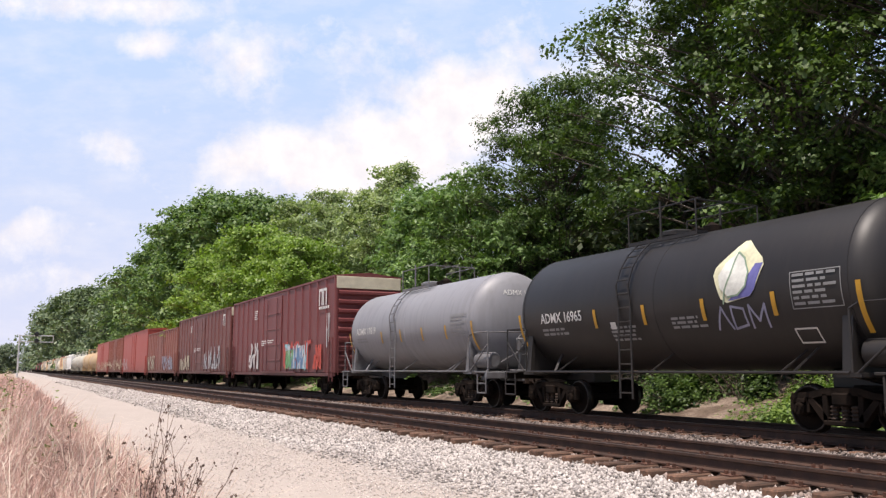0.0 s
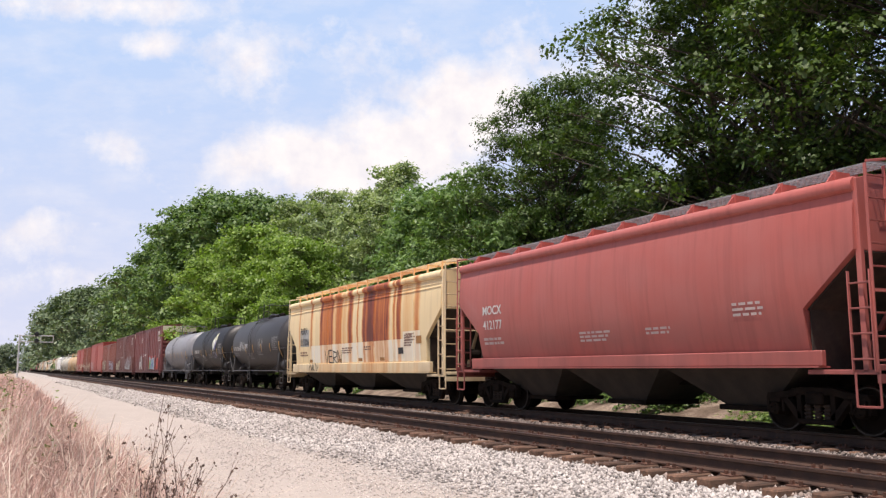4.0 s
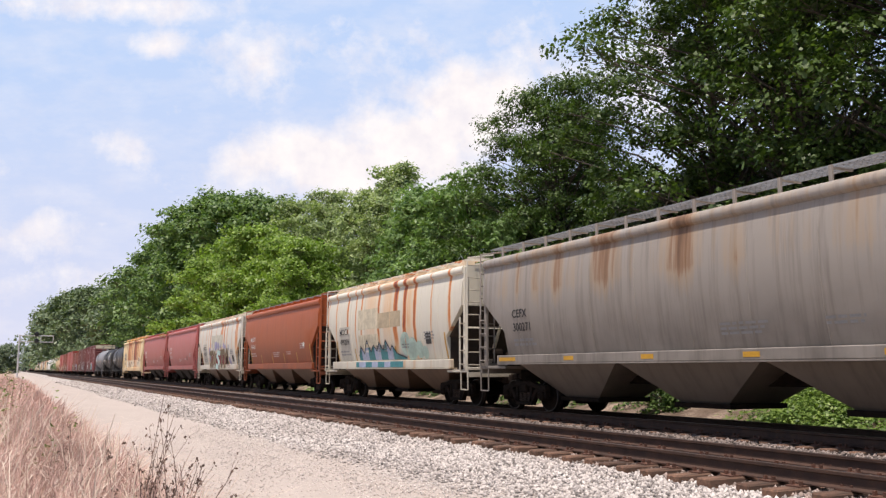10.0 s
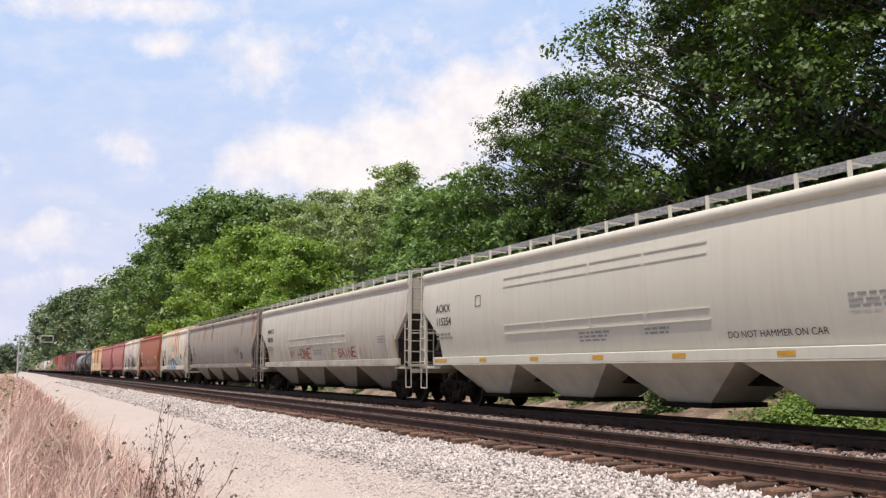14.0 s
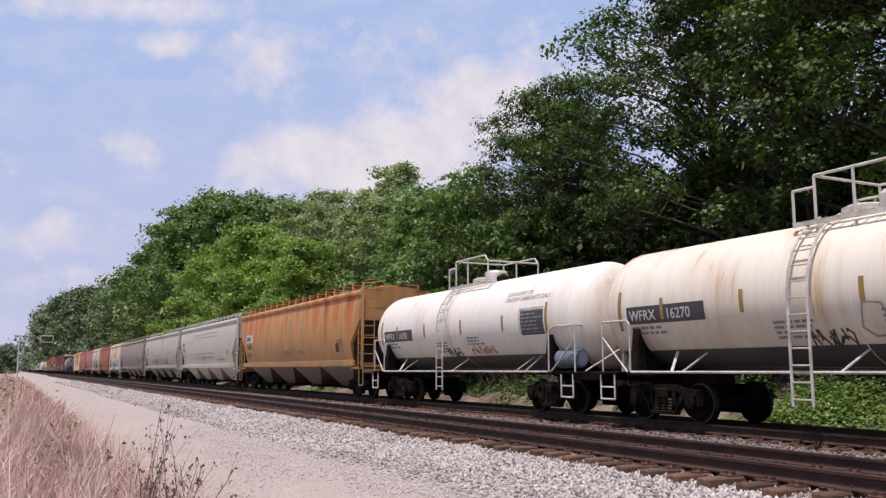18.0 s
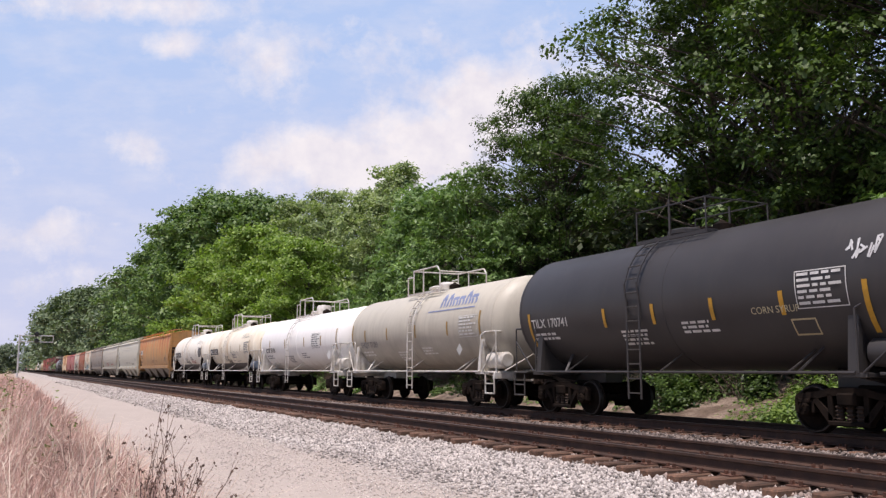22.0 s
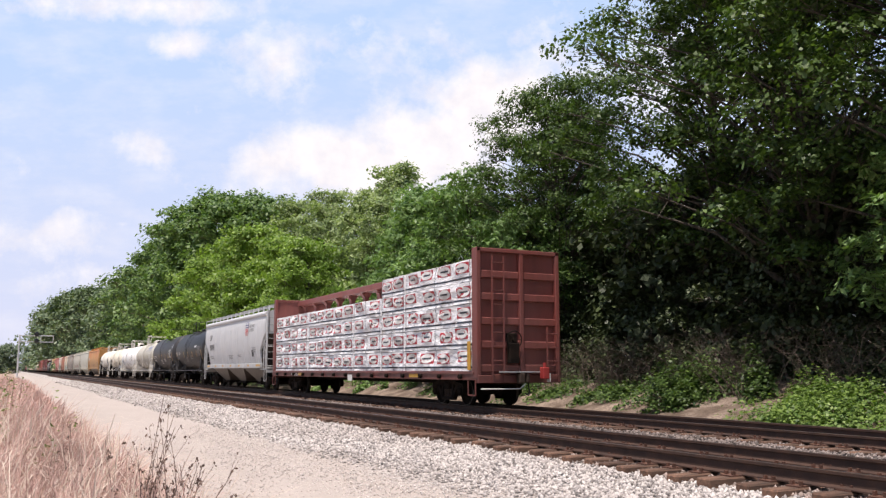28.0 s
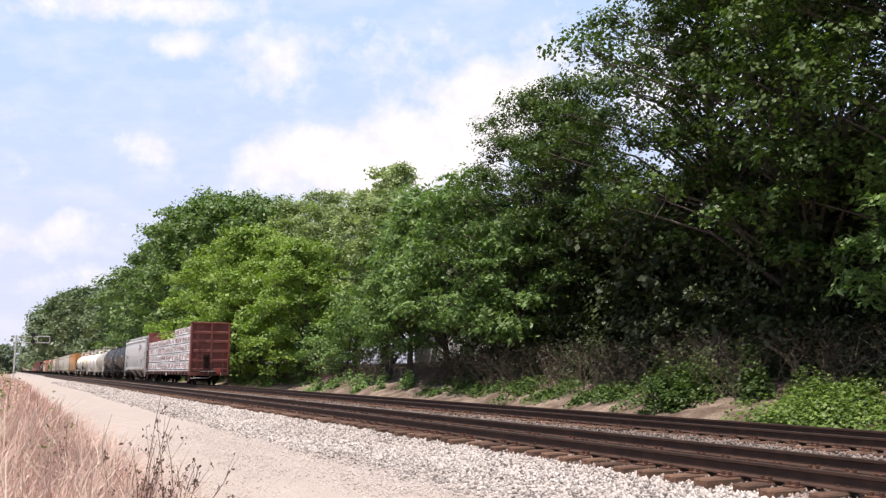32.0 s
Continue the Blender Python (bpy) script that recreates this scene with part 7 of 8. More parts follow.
# ---- centre-beam flat car with wrapped lumber, last in the train ----
def centre_beam(a, b):
    half = (b - a) / 2
    car = new_car("centre_beam_car", "red-brown centre-beam flat car with ribbed bulkheads", a, b, "")
    hl = half - 0.30
    for s in (-1, 1):
        part("side_sill", Geo().box(s * 1.30, s * 1.46, -hl, hl, 0.80, 1.06, 0.015), P_CBEAM, car)
        part("stake_pocket_row", Geo().box(s * 1.46, s * 1.49, -hl + 0.1, hl - 0.1, 0.98, 1.05, 0.005), P_CBEAM, car)
    part("deck", Geo().box(-1.30, 1.30, -hl, hl, 0.96, 1.04, 0.01), P_CBEAM, car)
    part("centre_sill", Geo().box(-0.3, 0.3, -half + 0.5, half - 0.5, 0.66, 0.96, 0.02), IRON, car)
    winch = Geo().spin([(-0.06, 0.02), (-0.06, 0.07), (0.06, 0.07), (0.06, 0.02)], (-1.50, 0, 0.9), "x", 10).mesh("winch", IRON)
    for k in range(15):
        o = part("winch", winch, None, car)
        o.location.y = -hl + 0.9 + k * (2 * hl - 1.8) / 14
    part("top_chord", Geo().box(-0.28, 0.28, -hl + 0.1, hl - 0.1, 4.42, 4.68, 0.03), P_CBEAM, car)
    for k in range(13):
        y = -hl + 0.9 + k * (2 * hl - 1.8) / 12
        part("beam_post", Geo().prism([(-0.09, 1.04), (-0.09, 4.2), (-0.25, 4.43), (0.25, 4.43), (0.09, 4.2), (0.09, 1.04)], "y", y - 0.14, y + 0.14), P_CBEAM, car)
    part("beam_web", Geo().box(-0.03, 0.03, -hl + 0.1, hl - 0.1, 1.04, 2.2), P_CBEAM, car)
    for s in (-1, 1):
        e = s * hl
        bh = part("bulkhead", Geo().box(-1.44, 1.44, *sorted((e - s * 0.16, e - s * 0.06)), 0.9, 4.70, 0.01), P_CBEAM, car, "ribbed red-brown bulkhead")
        for x in (-1.40, 1.40):
            part("bulkhead_post", Geo().box(x - 0.07, x + 0.07, *sorted((e - s * 0.22, e + s * 0.10)), 0.86, 4.74, 0.015), P_CBEAM, bh)
        part("bulkhead_post", Geo().box(0.03, 0.17, *sorted((e - s * 0.07, e + s * 0.09)), 0.95, 4.66, 0.015), P_CBEAM, bh)
        part("bulkhead_post", Geo().box(-1.46, 1.46, *sorted((e - s * 0.2, e + s * 0.10)), 4.62, 4.74, 0.015), P_CBEAM, bh)
        for z in (1.15, 1.85, 2.55, 3.28, 3.95):
            part("bulkhead_rib", Geo().box(-1.33, 0.03, *sorted((e - s * 0.07, e + s * 0.05)), z - 0.11, z + 0.11, 0.02).box(0.17, 1.33, *sorted((e - s * 0.07, e + s * 0.05)), z - 0.11, z + 0.11, 0.02), P_CBEAM, bh)
        for x in (-0.98, 0.95):
            ladder(car, (x, e + s * 0.16, 0.75), (x, e + s * 0.16, 4.5 if x < 0 else 2.4), (1, 0, 0), 0.4, 9 if x < 0 else 4, P_CBEAM)
        part("end_sill", Geo().box(-1.45, 1.45, *sorted((e - s * 0.1, e + s * 0.12)), 0.72, 0.95, 0.015), P_CBEAM, car)
        part("crossover_step", Geo().box(-0.75, 0.75, *sorted((e + s * 0.12, e + s * 0.38)), 1.02, 1.06, 0.005), GALV, car)
        part("step", Geo().pipe([(-1.47, e - s * 0.45, 0.82), (-1.47, e - s * 0.45, 0.36), (-1.47, e, 0.36), (-1.47, e, 0.82)], 0.022, 5), P_CBEAM, car)
    part("cut_lever", Geo().pipe([(-1.4, -hl - 0.2, 0.55), (-0.1, -hl - 0.25, 0.55), (0.1, -hl - 0.25, 0.7)], 0.02, 5), WHITE_PAINT, car, "pale uncoupling lever")
    brake_wheel(car, -0.25, -hl - 0.2, 2.0, IRON, 0.26)
    part("brake_chain_box", Geo().box(-0.42, -0.08, -hl - 0.22, -hl - 0.05, 1.3, 1.9, 0.02), IRON, car)
    lamp = part("marker_lamp", Geo().box(0.5, 0.72, -hl - 0.62, -hl - 0.40, 0.84, 1.18, 0.02).rod((0.61, -hl - 0.51, 1.18), (0.61, -hl - 0.51, 1.32), 0.05, 8), spray(0.38, 0.035, 0.03), car, "red end-of-train marker")
    part("marker_flag", Geo().box(0.72, 0.76, -hl - 0.6, -hl - 0.45, 0.75, 1.0), WHITE_PAINT, lamp)
    part("ladder_plate", Geo().box(-1.478, -1.472, -0.7, -0.2, 0.68, 0.92), WHITE_PAINT, car, "white stencil plate")
    part("reflector", Geo().box(-1.475, -1.468, -hl + 0.3, -hl + 0.5, 1.1, 1.95), YELLOW, car, "yellow reflective strip")
    for y in (-6.5, 6.2):
        part("reflector", Geo().box(-1.470, -1.463, y - 0.35, y + 0.35, 0.86, 0.98), YELLOW, car, "yellow reflective strip")
    part("car_lettering", lettering("NS  120214", 0.18, lambda z: -1.46, hl - 3.2, 0.83), WHITE_PAINT, car, "white stencilled reporting mark")
    running_gear(car, half, 2.9)
    return car, hl


car, hl = centre_beam(-295.94, -273.65)
CB_Y = (-295.94 + -273.65) / 2


def wrap_mat():
    """White woven plastic wrap, crumpled, with a dark printed band along its foot."""
    m, nt, b = base("lumber_wrap", 0.42)
    v = coords(nt, (1, 1.6, 1))
    w = noise_tex(nt, v, 3.0, 5, 0.65)
    nt.links.new(mix(nt, w, (0.92, 0.92, 0.92), (0.80, 0.80, 0.82)), b.inputs["Base Color"])
    fold = noise_tex(nt, coords(nt, (1, 1.0, 2.2)), 2.6, 4, 0.7)
    bump(nt, b, fold, 0.9, 0.12)
    return m


WRAP, WRAP_RED, WRAP_BAND = wrap_mat(), plain("wrap_red", (0.50, 0.035, 0.05), 0.45), plain("wrap_band", (0.035, 0.04, 0.055), 0.5)


def lumber_bundle(y0, y1, z0, z1, x_out, x_in, seed):
    """One strapped bundle of boards in printed wrap."""
    rng = random.Random(seed)
    t = thing("lumber_bundle", "stack of boards in white wrap with red ovals", "lumber", "lumber bundles on the flat car")
    t.location = (FAR_C, CB_Y, 0)
    MOVERS.append((t, CB_Y))
    s = -1 if x_out < 0 else 1
    long, high = y1 - y0, z1 - z0
    n, m = max(8, int(long / (0.11 if s < 0 else 0.6))), 8 if s < 0 else 3

    def drape(y, z):
        """The loose sheet: sagging folds that slant across the side."""
        f = (y - y0) / long
        sag = 0.085 * noise.noise((y * 0.9, z * 2.2, seed * 3.1)) + 0.050 * noise.noise((y * 2.6 + z * 3.0, z * 5.0, seed * 1.7)) + 0.022 * noise.noise((y * 7.0 + z * 6, z * 10.0, seed))
        return x_out + s * sag * min(1.0, 8 * f * (1 - f) + 0.15)
    g = Geo()
    for inner in (0, 1):
        k0 = len(g.v)
        for i in range(n + 1):
            for j in range(m + 1):
                y, z = y0 + long * i / n, z0 + high * j / m
                g.v.append((x_in if inner else drape(y, z), y, z))
        for i in range(n):
            for j in range(m):
                q = k0 + i * (m + 1) + j
                g.f.append((q, q + m + 1, q + m + 2, q + 1))
    h = (n + 1) * (m + 1)
    for i in range(n):
        for j in (0, m):
            q = i * (m + 1) + j
            g.f.append((q, q + m + 1, h + q + m + 1, h + q))
    for i in (0, n):
        for j in range(m):
            q = i * (m + 1) + j
            g.f.append((q, q + 1, h + q + 1, h + q))
    part("wrap", g, WRAP, t, "", True)
    if s < 0:
        def sheet(ya, yb, za, zb, off, ny, nz):
            """A printed patch that lies on the folds."""
            q = Geo()
            q.add([(drape(ya + (yb - ya) * i / ny, za + (zb - za) * j / nz) - off, ya + (yb - ya) * i / ny, za + (zb - za) * j / nz) for i in range(ny + 1) for j in range(nz + 1)],
                  [(i * (nz + 1) + j, (i + 1) * (nz + 1) + j, (i + 1) * (nz + 1) + j + 1, i * (nz + 1) + j + 1) for i in range(ny) for j in range(nz)])
            return q
        zb = z0 + high * 0.13
        part("printed_band", sheet(y0 + 0.02, y1 - 0.02, zb, zb + 0.055, 0.009, n, 1), WRAP_BAND, t, "dark printed band", True)
        nn = max(1, round(long / 1.25))
        zc, hh = z0 + high * 0.63, high * 0.255
        for k in range(nn):
            yc = y0 + long * (k + 0.5) / nn + rng.uniform(-0.12, 0.12)
            zc = z0 + high * 0.62 + rng.uniform(-0.05, 0.05)
            part("print_panel", sheet(yc - 0.43, yc + 0.43, zc - hh, zc + hh, 0.008, 8, 4), WRAP_RED, t, "red printed panel", True)
            ring = [(yc + f * 0.41 * math.cos(a * 0.3927), zc + f * hh * 0.92 * math.sin(a * 0.3927)) for f in (1.0, 0.5) for a in range(16)] + [(yc, zc)]
            fan = [(a, (a + 1) % 16, 16 + (a + 1) % 16, 16 + a) for a in range(16)] + [(16 + a, 16 + (a + 1) % 16, 32) for a in range(16)]
            part("print_oval", Geo().add([(drape(y, z) - 0.014, y, z) for y, z in ring], fan), WHITE_PAINT, t, "white printed oval", True)
            part("print_bar", sheet(yc - 0.25, yc + 0.25, zc - 0.028, zc + 0.028, 0.020, 4, 1), WRAP_BAND, t, "dark bar for an emblem", True)
        for f in (0.03, 0.5, 0.97):
            ys = y0 + (y1 - y0) * f
            part("strap", sheet(ys - 0.01, ys + 0.01, z0, z1, 0.024, 1, 8), WRAP_BAND, t, "dark strap")
    return t


tier = 0.675
seed = 0
for y0, y1, tiers in ((-hl + 0.25, -hl + 5.2, 5), (-hl + 5.25, -hl + 7.3, 5), (-hl + 7.35, -hl + 10.2, 4), (-hl + 10.25, -hl + 16.1, 4), (-hl + 16.15, hl - 0.25, 4)):
    for k in range(tiers):
        seed += 1
        z0 = 1.06 + k * tier
        lumber_bundle(y0, y1, z0 + 0.012, z0 + tier - 0.012, -1.42 + random.Random(seed).uniform(0, 0.03), -0.30, seed)
        if k > 2:
            lumber_bundle(y0, y1, z0 + 0.012, z0 + tier - 0.012, 1.42, 0.30, seed + 100)

# cars far ahead: tan tanks, a silver hopper, cream hoppers, dark tanks
P_FARTAN = grimy("tank_tan", (0.56, 0.38, 0.20), (0.28, 0.2, 0.12), (1.0, 2.2), 0.3)
pos = 146.1
for kind, pitch, paint in ([("tank", 16, P_FARTAN)] * 2 + [("tank", 16, P_PTANK)] * 2 + [("hopper", 18, P_WTANK3)] + [("hopper", 17, P_WHITE1), ("hopper", 17, P_CREAM), ("tank", 16, P_WTANK2)] * 4
                           + [("tank", 16, P_BLACK2), ("hopper", 17, P_RED1), ("tank", 16, P_BLACK1)] * 4):
    n_w = len(WHEELS)
    if kind == "tank":
        tank(pos, pos + pitch, paint, "distant tank car near the head of the train", detail=False, seam=False, reflect=False)
    else:
        hopper(pos, pos + pitch, paint, "distant covered hopper near the head of the train", detail=False, reflect="", underpaint=UNDER)
    del WHEELS[n_w:]
    pos += pitch


# ---- dry grass beside the lane ----
def straw_mat(name, c1, c2):
    m, nt, b = base(name, 0.8)
    g = nt.nodes.new("ShaderNodeNewGeometry")
    col = mix(nt, g.outputs["Random Per Island"], c1, c2)
    nt.links.new(mix(nt, 0.5, col, ramp(nt, noise_tex(nt, coords(nt), 1.1, 4), [(0.3, (0.6, 0.55, 0.5)), (0.7, (1.1, 1.1, 1.1))]), "MULTIPLY"), b.inputs["Base Color"])
    t = nt.nodes.new("ShaderNodeBsdfTranslucent")
    nt.links.new(col, t.inputs[0])
    ms = nt.nodes.new("ShaderNodeMixShader")
    ms.inputs[0].default_value = 0.25
    nt.links.new(b.outputs[0], ms.inputs[1]), nt.links.new(t.outputs[0], ms.inputs[2])
    nt.links.new(ms.outputs[0], nt.nodes["Material Output"].inputs[0])
    return m


STRAW = straw_mat("straw", (0.46, 0.28, 0.235), (0.72, 0.52, 0.45))
STRAW_PALE = straw_mat("straw_pale", (0.62, 0.50, 0.40), (0.78, 0.68, 0.58))
STRAW_DARK = straw_mat("straw_dark", (0.16, 0.105, 0.085), (0.34, 0.23, 0.18))


def tall(x, y):
    """Height of the sward: tall on the verge, thinning out towards the lane."""
    k = 1.0 + 0.05 * max(0.0, min(1.0, (y - 7) / 12))
    return k * float(np.interp(x, (-6, 0.0, 0.9, 1.2, 1.5, 1.8), (1.10, 1.12, 1.06, 0.85, 0.45, 0.2)))


def grass(name, label, n, zone, width, mat, seed, lo=0.55, hi=1.05, bend=0.35, edge=1.34):
    """Curved blades; neighbours lean the same way, so that the sward lies in tangled tufts."""
    rng = np.random.default_rng(seed)
    x = rng.uniform(zone[0], zone[1], n)
    y = zone[2] + (zone[3] - zone[2]) * rng.uniform(0, 1, n) ** 1.5
    clump = np.array([noise.noise((a * 1.7, b * 1.2, 7.0)) for a, b in zip(x, y)])
    tuft = np.array([noise.noise((a * 0.9, b * 0.8, 21.0)) for a, b in zip(x, y)])
    keep = (clump > -0.30) & (x < edge + 0.45 * clump)
    x, y, clump, tuft = x[keep], y[keep], clump[keep], tuft[keep]
    n = len(x)
    h = np.array([tall(a, b) for a, b in zip(x, y)]) * rng.uniform(lo, hi, n) * (1 + 0.45 * clump)
    z = np.array([ground_z(a, b) for a, b in zip(x, y)]) - 0.02
    ang = tuft * 9.0 + rng.normal(0, 0.9, n)
    lean = np.abs(rng.normal(0, bend, n)) + 0.10
    dx, dy = np.cos(ang) * lean + 0.06, np.sin(ang) * lean
    wx, wy = -np.sin(ang), np.cos(ang)
    w = width * rng.uniform(0.6, 1.4, n) * (0.6 + y / 14)
    curl = rng.uniform(0.0, 0.5, n)
    rows = []
    for f, k, tw in ((0, 0, 1.0), (0.40, 0.16, 0.9), (0.75, 0.52, 0.7), (1.0, 1.0, 0.25)):
        fz = f * (1 - 0.35 * k * lean) - curl * 0.30 * k * k * lean
        px, py, pz = x + dx * h * k, y + dy * h * k, z + h * fz
        rows.append((np.stack([px - wx * w * tw / 2, py - wy * w * tw / 2, pz], 1), np.stack([px + wx * w * tw / 2, py + wy * w * tw / 2, pz], 1)))
    v = np.stack([q for row in rows for q in row], 1).reshape(-1, 3)
    i = np.arange(n)[:, None] * 8
    f = np.concatenate([i + np.array([0, 1, 3, 2]), i + np.array([2, 3, 5, 4]), i + np.array([4, 5, 7, 6])], 1).reshape(-1)
    me = bpy.data.meshes.new(name)
    me.vertices.add(len(v))
    me.vertices.foreach_set("co", v.astype(np.float32).ravel())
    me.loops.add(len(f))
    me.loops.foreach_set("vertex_index", f.astype(np.int32))
    me.polygons.add(len(f) // 4)
    me.polygons.foreach_set("loop_start", np.arange(0, len(f), 4, dtype=np.int32))
    me.update(calc_edges=True)
    me.materials.append(mat)
    return tagged(new(name, me), label, "grass", kind="stuff")


grass("dry_grass", "tall pinkish dry grass along the lane", 46000, (-2.6, 1.8, 4.2, 22), 0.006, STRAW, 41, 0.45, 1.0, 0.75)
grass("dry_grass", "tall pinkish dry grass further along the lane", 15000, (-5, 2.2, 20, 90), 0.013, STRAW, 42, bend=0.6, edge=1.7)
grass("straw", "pale broken straw stalks in the dry grass", 5200, (-2.6, 1.6, 4.2, 20), 0.010, STRAW_PALE, 43, 0.7, 1.15, 1.1)
grass("dead_grass", "dark matted dead grass near the ground", 20000, (-2.6, 1.8, 4.0, 18), 0.008, STRAW_DARK, 44, 0.3, 0.72, 0.9)
leaf_patch("verge_weeds", "green weeds among the dry grass", [(0.55, 9.5, 0.22, 0.45, 120), (1.25, 7.3, 0.3, 0.35, 160), (-0.15, 14, 0.35, 1.55, 240), (0.45, 11, 0.22, 1.3, 110), (-0.1, 20, 0.5, 1.5, 260), (0.1, 26, 0.7, 1.2, 300), (-0.5, 34, 0.9, 1.5, 300), (1.0, 16.5, 0.3, 0.75, 110), (-0.4, 45, 1.0, 1.8, 300)],
           leaf_mat("weed_leaf", (0.11, 0.14, 0.04), (0.22, 0.26, 0.09)), 45, 0.05)


def dead_weed(x, y, h, stems, seed, spread=0.35):
    """A dead stalk with curled brown leaves."""
    rng = random.Random(seed)
    t = thing("dead_weed", "dead brown weed stalk with curled leaves", "weed", "dead weeds", pose(x, y, ground_z(x, y) - 0.03))
    lp, ln = [], []
    for k in range(stems):
        g = Geo()
        hh = h * (1.0 if k == 0 else rng.uniform(0.5, 0.92))
        a = Vector((rng.gauss(0, 0.04), rng.gauss(0, 0.04), 0))
        d = Vector((rng.uniform(-0.15, 1.0) * spread if k else 0.02, -rng.uniform(-0.4, 0.5) * spread, 1)).normalized()
        n = 7
        for j in range(n):
            b = a + d * hh / n
            g.rod(a, b, 0.0035 * (1 - j / n) + 0.0018, 5, 0.0035 * (1 - (j + 1) / n) + 0.0015, caps=False)
            if j > 1:
                for q in range(2):
                    tip = a.lerp(b, rng.random()) + Vector((rng.gauss(0, 0.05), rng.gauss(0, 0.05), rng.uniform(0.0, 0.07)))
                    g.rod(a, tip, 0.0017, 3, 0.001, caps=False)
                    for _ in range(rng.choice((2, 3, 4))):
                        lp.append(np.array(tip) + np.array([rng.gauss(0, 0.012) for _ in range(3)]))
                        ln.append(np.array((rng.gauss(0, 1), rng.gauss(0, 1), 0.3)))
            a = b
            d = (d + Vector((rng.gauss(0, 0.07), rng.gauss(0, 0.07), 0.03))).normalized()
        part("stem", g, TWIG_DARK, t)
    me = quads_mesh("curled_leaves", leaf_quads(np.array(lp), np.array(ln), 0.017, np.random.default_rng(seed), 1.6), TWIG_DARK)
    tagged(part("curled_leaves", me, None, t, "curled brown leaves"), kind="stuff")


TWIG_DARK = surface("dead_leaf", (0.13, 0.082, 0.066), (0.24, 0.16, 0.125), 5, 0.9, 0, 40, 0.2)
dead_weed(0.80, 6.2, 1.55, 9, 5)
dead_weed(0.98, 6.1, 1.36, 8, 6)
dead_weed(1.10, 6.35, 1.22, 8, 7, 0.6)
dead_weed(0.75, 6.7, 1.2, 6, 8)
dead_weed(1.24, 6.0, 1.05, 8, 9, 0.8)
dead_weed(0.55, 9.0, 1.25, 3, 10)


# ---- line-side signal on a cantilever, and a house behind the trees ----
def signal():
    t = thing("cantilever_signal", "silver cantilever railway signal with two dark heads", "railway signal", "", pose(2.4, 205, 0))
    steel = surface("signal_steel", (0.72, 0.72, 0.72), (0.55, 0.55, 0.56), 3, 0.5, 0.2, 30, 0.05)
    part("mast", Geo().rod((-1.1, 0, -0.7), (-1.1, 0, 8.6), 0.16, 10), steel, t)
    arm = part("arm", Geo().box(-1.1, 5.5, -0.06, 0.06, 8.35, 8.5).box(-1.1, 5.5, -0.06, 0.06, 7.05, 7.2), steel, t)
    for k in (0, 3, 6):
        part("lattice_bar", Geo().bar((-1.0 + k * 0.54, 0, 7.15 if k % 2 else 8.4), (-0.46 + k * 0.54, 0, 8.4 if k % 2 else 7.15), 0.06, 0.05), steel, arm)
    part("walkway_cage", Geo().box(3.0, 5.55, -0.5, -0.44, 8.4, 8.55).box(3.0, 5.55, -0.5, -0.44, 6.95, 7.15).box(3.0, 3.12, -0.5, -0.44, 7.1, 8.45).box(5.42, 5.55, -0.5, -0.44, 7.1, 8.45)
         .box(3.0, 5.55, -0.5, 0.5, 6.95, 7.02), steel, t, "white railed walkway")
    for z in (8.75, 7.35):
        h = part("signal_head", Geo().spin([(-0.25, 0.02), (-0.25, 0.45), (0.05, 0.5), (0.1, 0.02)], (2.2, -0.4, z), "y", 18), BLACK_PAINT, t, "round dark signal head")
        for a in (0.5236, 2.618, 4.712):
            part("lens_hood", Geo().rod((2.2 + 0.2 * math.cos(a), -0.65, z + 0.2 * math.sin(a)), (2.2 + 0.2 * math.cos(a), -0.9, z + 0.2 * math.sin(a)), 0.12, 10), BLACK_PAINT, h)


signal()


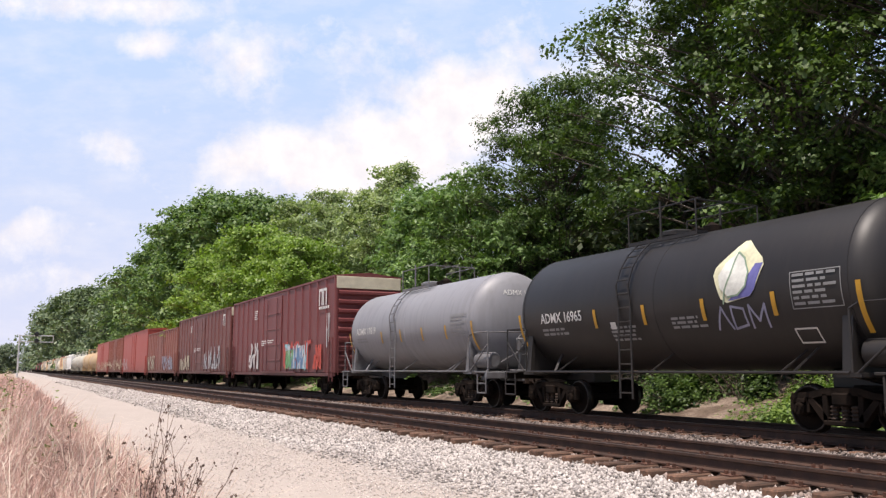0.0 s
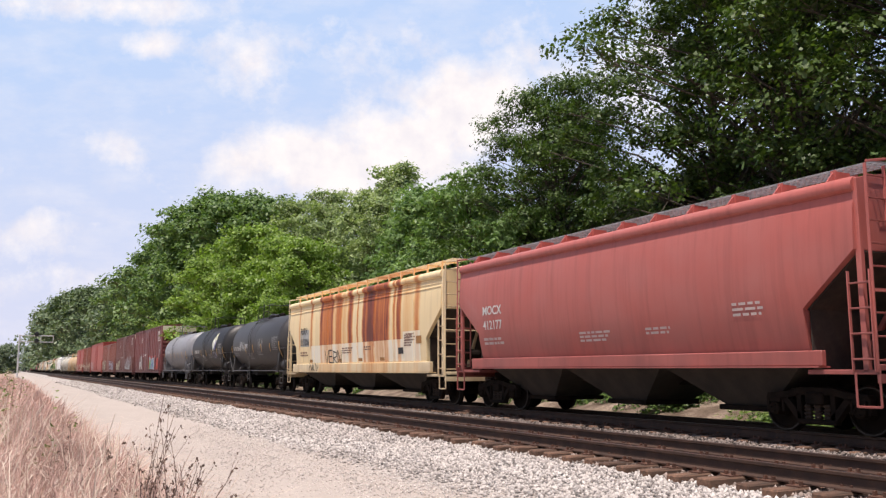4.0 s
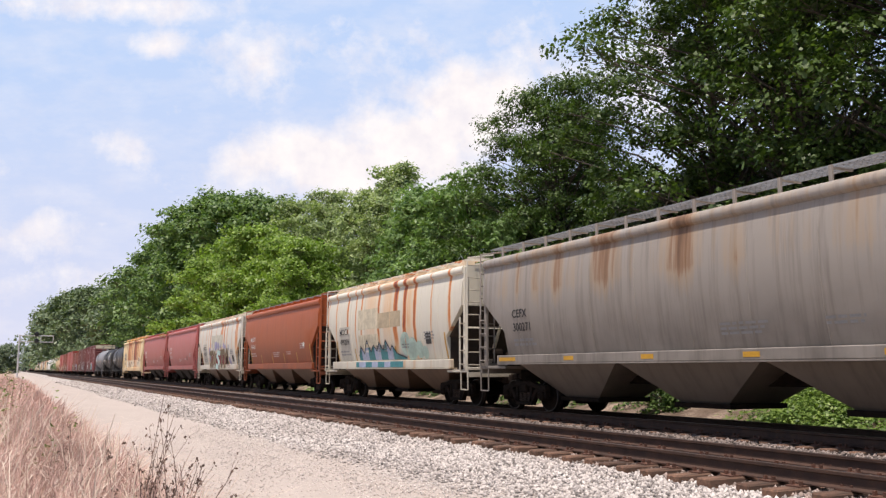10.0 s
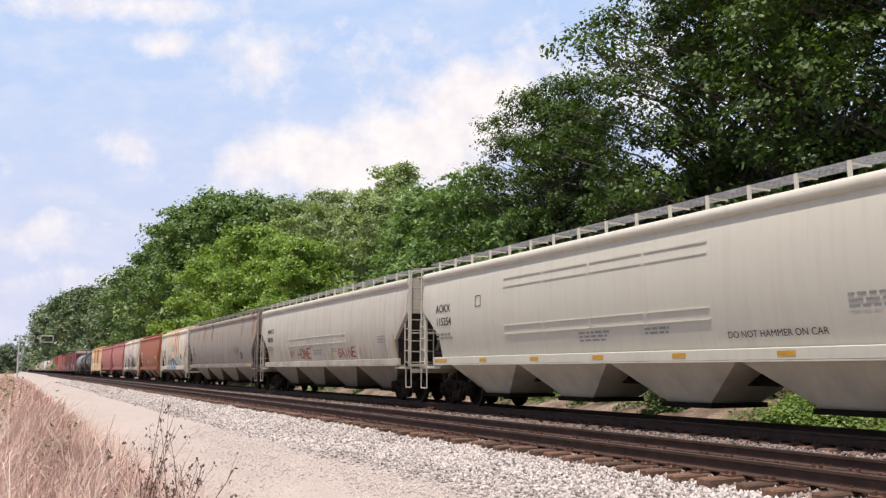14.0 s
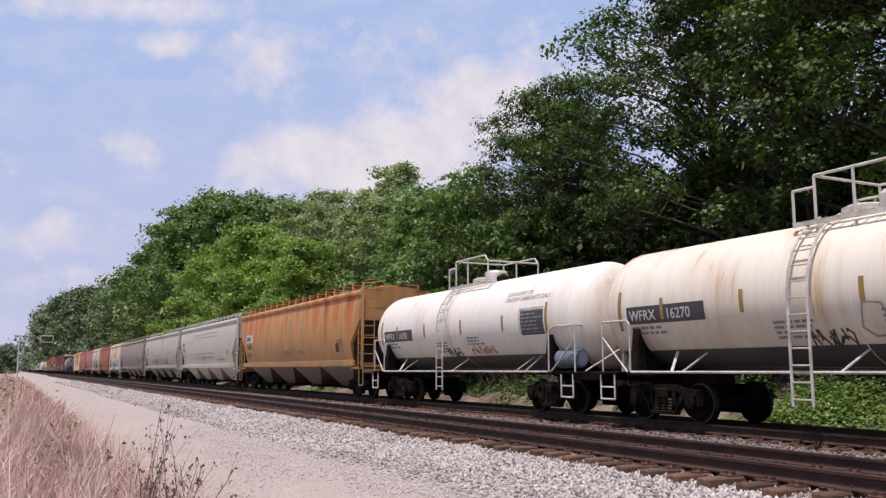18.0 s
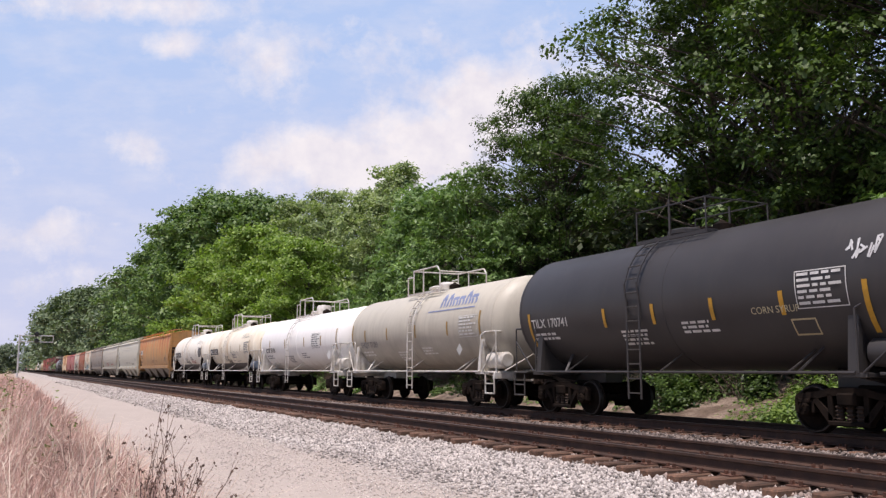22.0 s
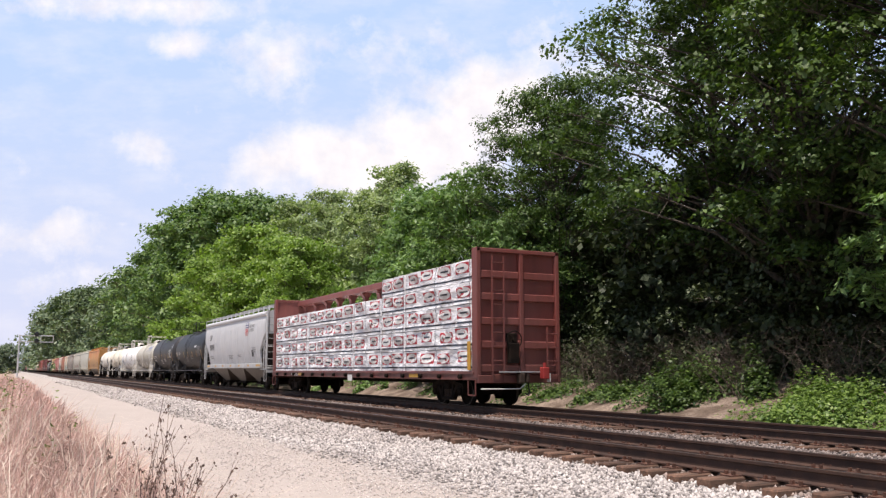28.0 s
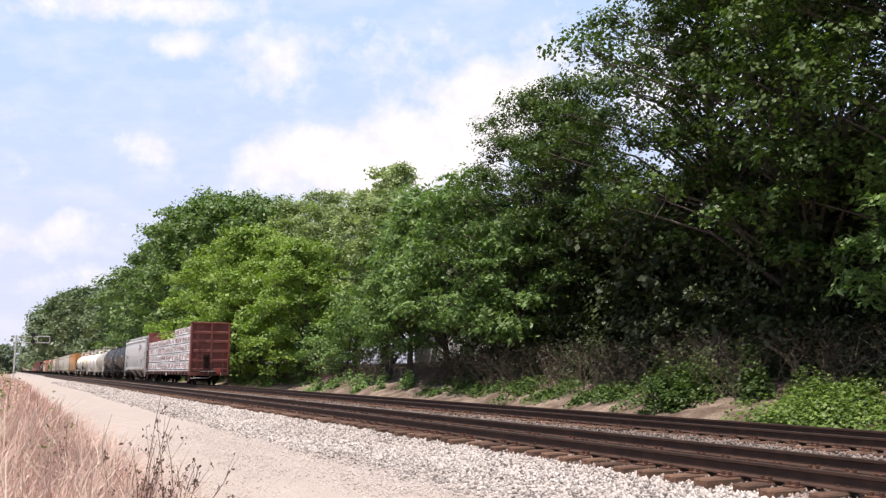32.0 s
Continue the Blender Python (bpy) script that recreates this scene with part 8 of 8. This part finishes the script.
def house():
    t = thing("house", "small white house half hidden behind the trees", "house", "", pose(34.2, 57.5, ground_z(33, 60) + 0.3, 0, 0, 8))
    siding = surface("white_siding", (0.78, 0.78, 0.78), (0.66, 0.66, 0.66), 2, 0.6, 0, 30, 0.05)
    roofing = surface("roof_shingle", (0.12, 0.11, 0.11), (0.2, 0.18, 0.17), 3, 0.9, 0, 30, 0.3)
    part("wall", Geo().box(-4, 4, -6, 6, -0.3, 3.2, 0.02), siding, t, "white clapboard walls")
    for k in range(14):
        part("clapboard", Geo().box(-4.03, -4.0, -6, 6, 0.2 + k * 0.21, 0.38 + k * 0.21, 0.005), siding, t)
    part("roof", Geo().prism([(-4.5, 3.1), (0, 5.2), (4.5, 3.1), (4.4, 2.98), (0, 5.0), (-4.4, 2.98)], "y", -6.4, 6.4), roofing, t, "dark shingle roof")
    for y in (-3, 2.5):
        w = part("window", Geo().box(-4.06, -4.0, y - 0.6, y + 0.6, 0.9, 2.2, 0.01), WHITE_PAINT, t)
        part("pane", Geo().box(-4.075, -4.06, y - 0.5, y + 0.5, 1.0, 2.1), BLACK_PAINT, w, "dark glass pane")


house()


def motions():
    for ob, y0 in MOVERS:
        rows = []
        for k in range(9):
            y = y0 + travelled(4.0 * k)
            rows.append((4.0 * k, pose(FAR_C, y, 0)))
        walk(ob, rows)
    walk(SKY, [(t, sky_at(-77 + 154 * t / SECONDS)) for t in (0.0, 16.0, 32.0)])
    # wheels roll while their car is close by
    for w, dy in WHEELS:
        y0 = next(y for ob, y in MOVERS if ob == w.parent) + dy
        home = w.location.copy()
        ys = [y0 + travelled(i / FPS) for i in range(int(SECONDS * FPS) + 1)]
        close = [i for i, y in enumerate(ys) if 5.0 < y < 36.0]
        if not close:
            continue
        rows = [(i / FPS, pose(home.x, home.y, home.z, -math.degrees(ys[i] / 0.42) % 360)) for i in close]
        if close[0] > 0:
            rows.insert(0, (0.0, rows[0][1]))
        if close[-1] < len(ys) - 1:
            rows.append((SECONDS, rows[-1][1]))
        walk(w, rows)


motions()
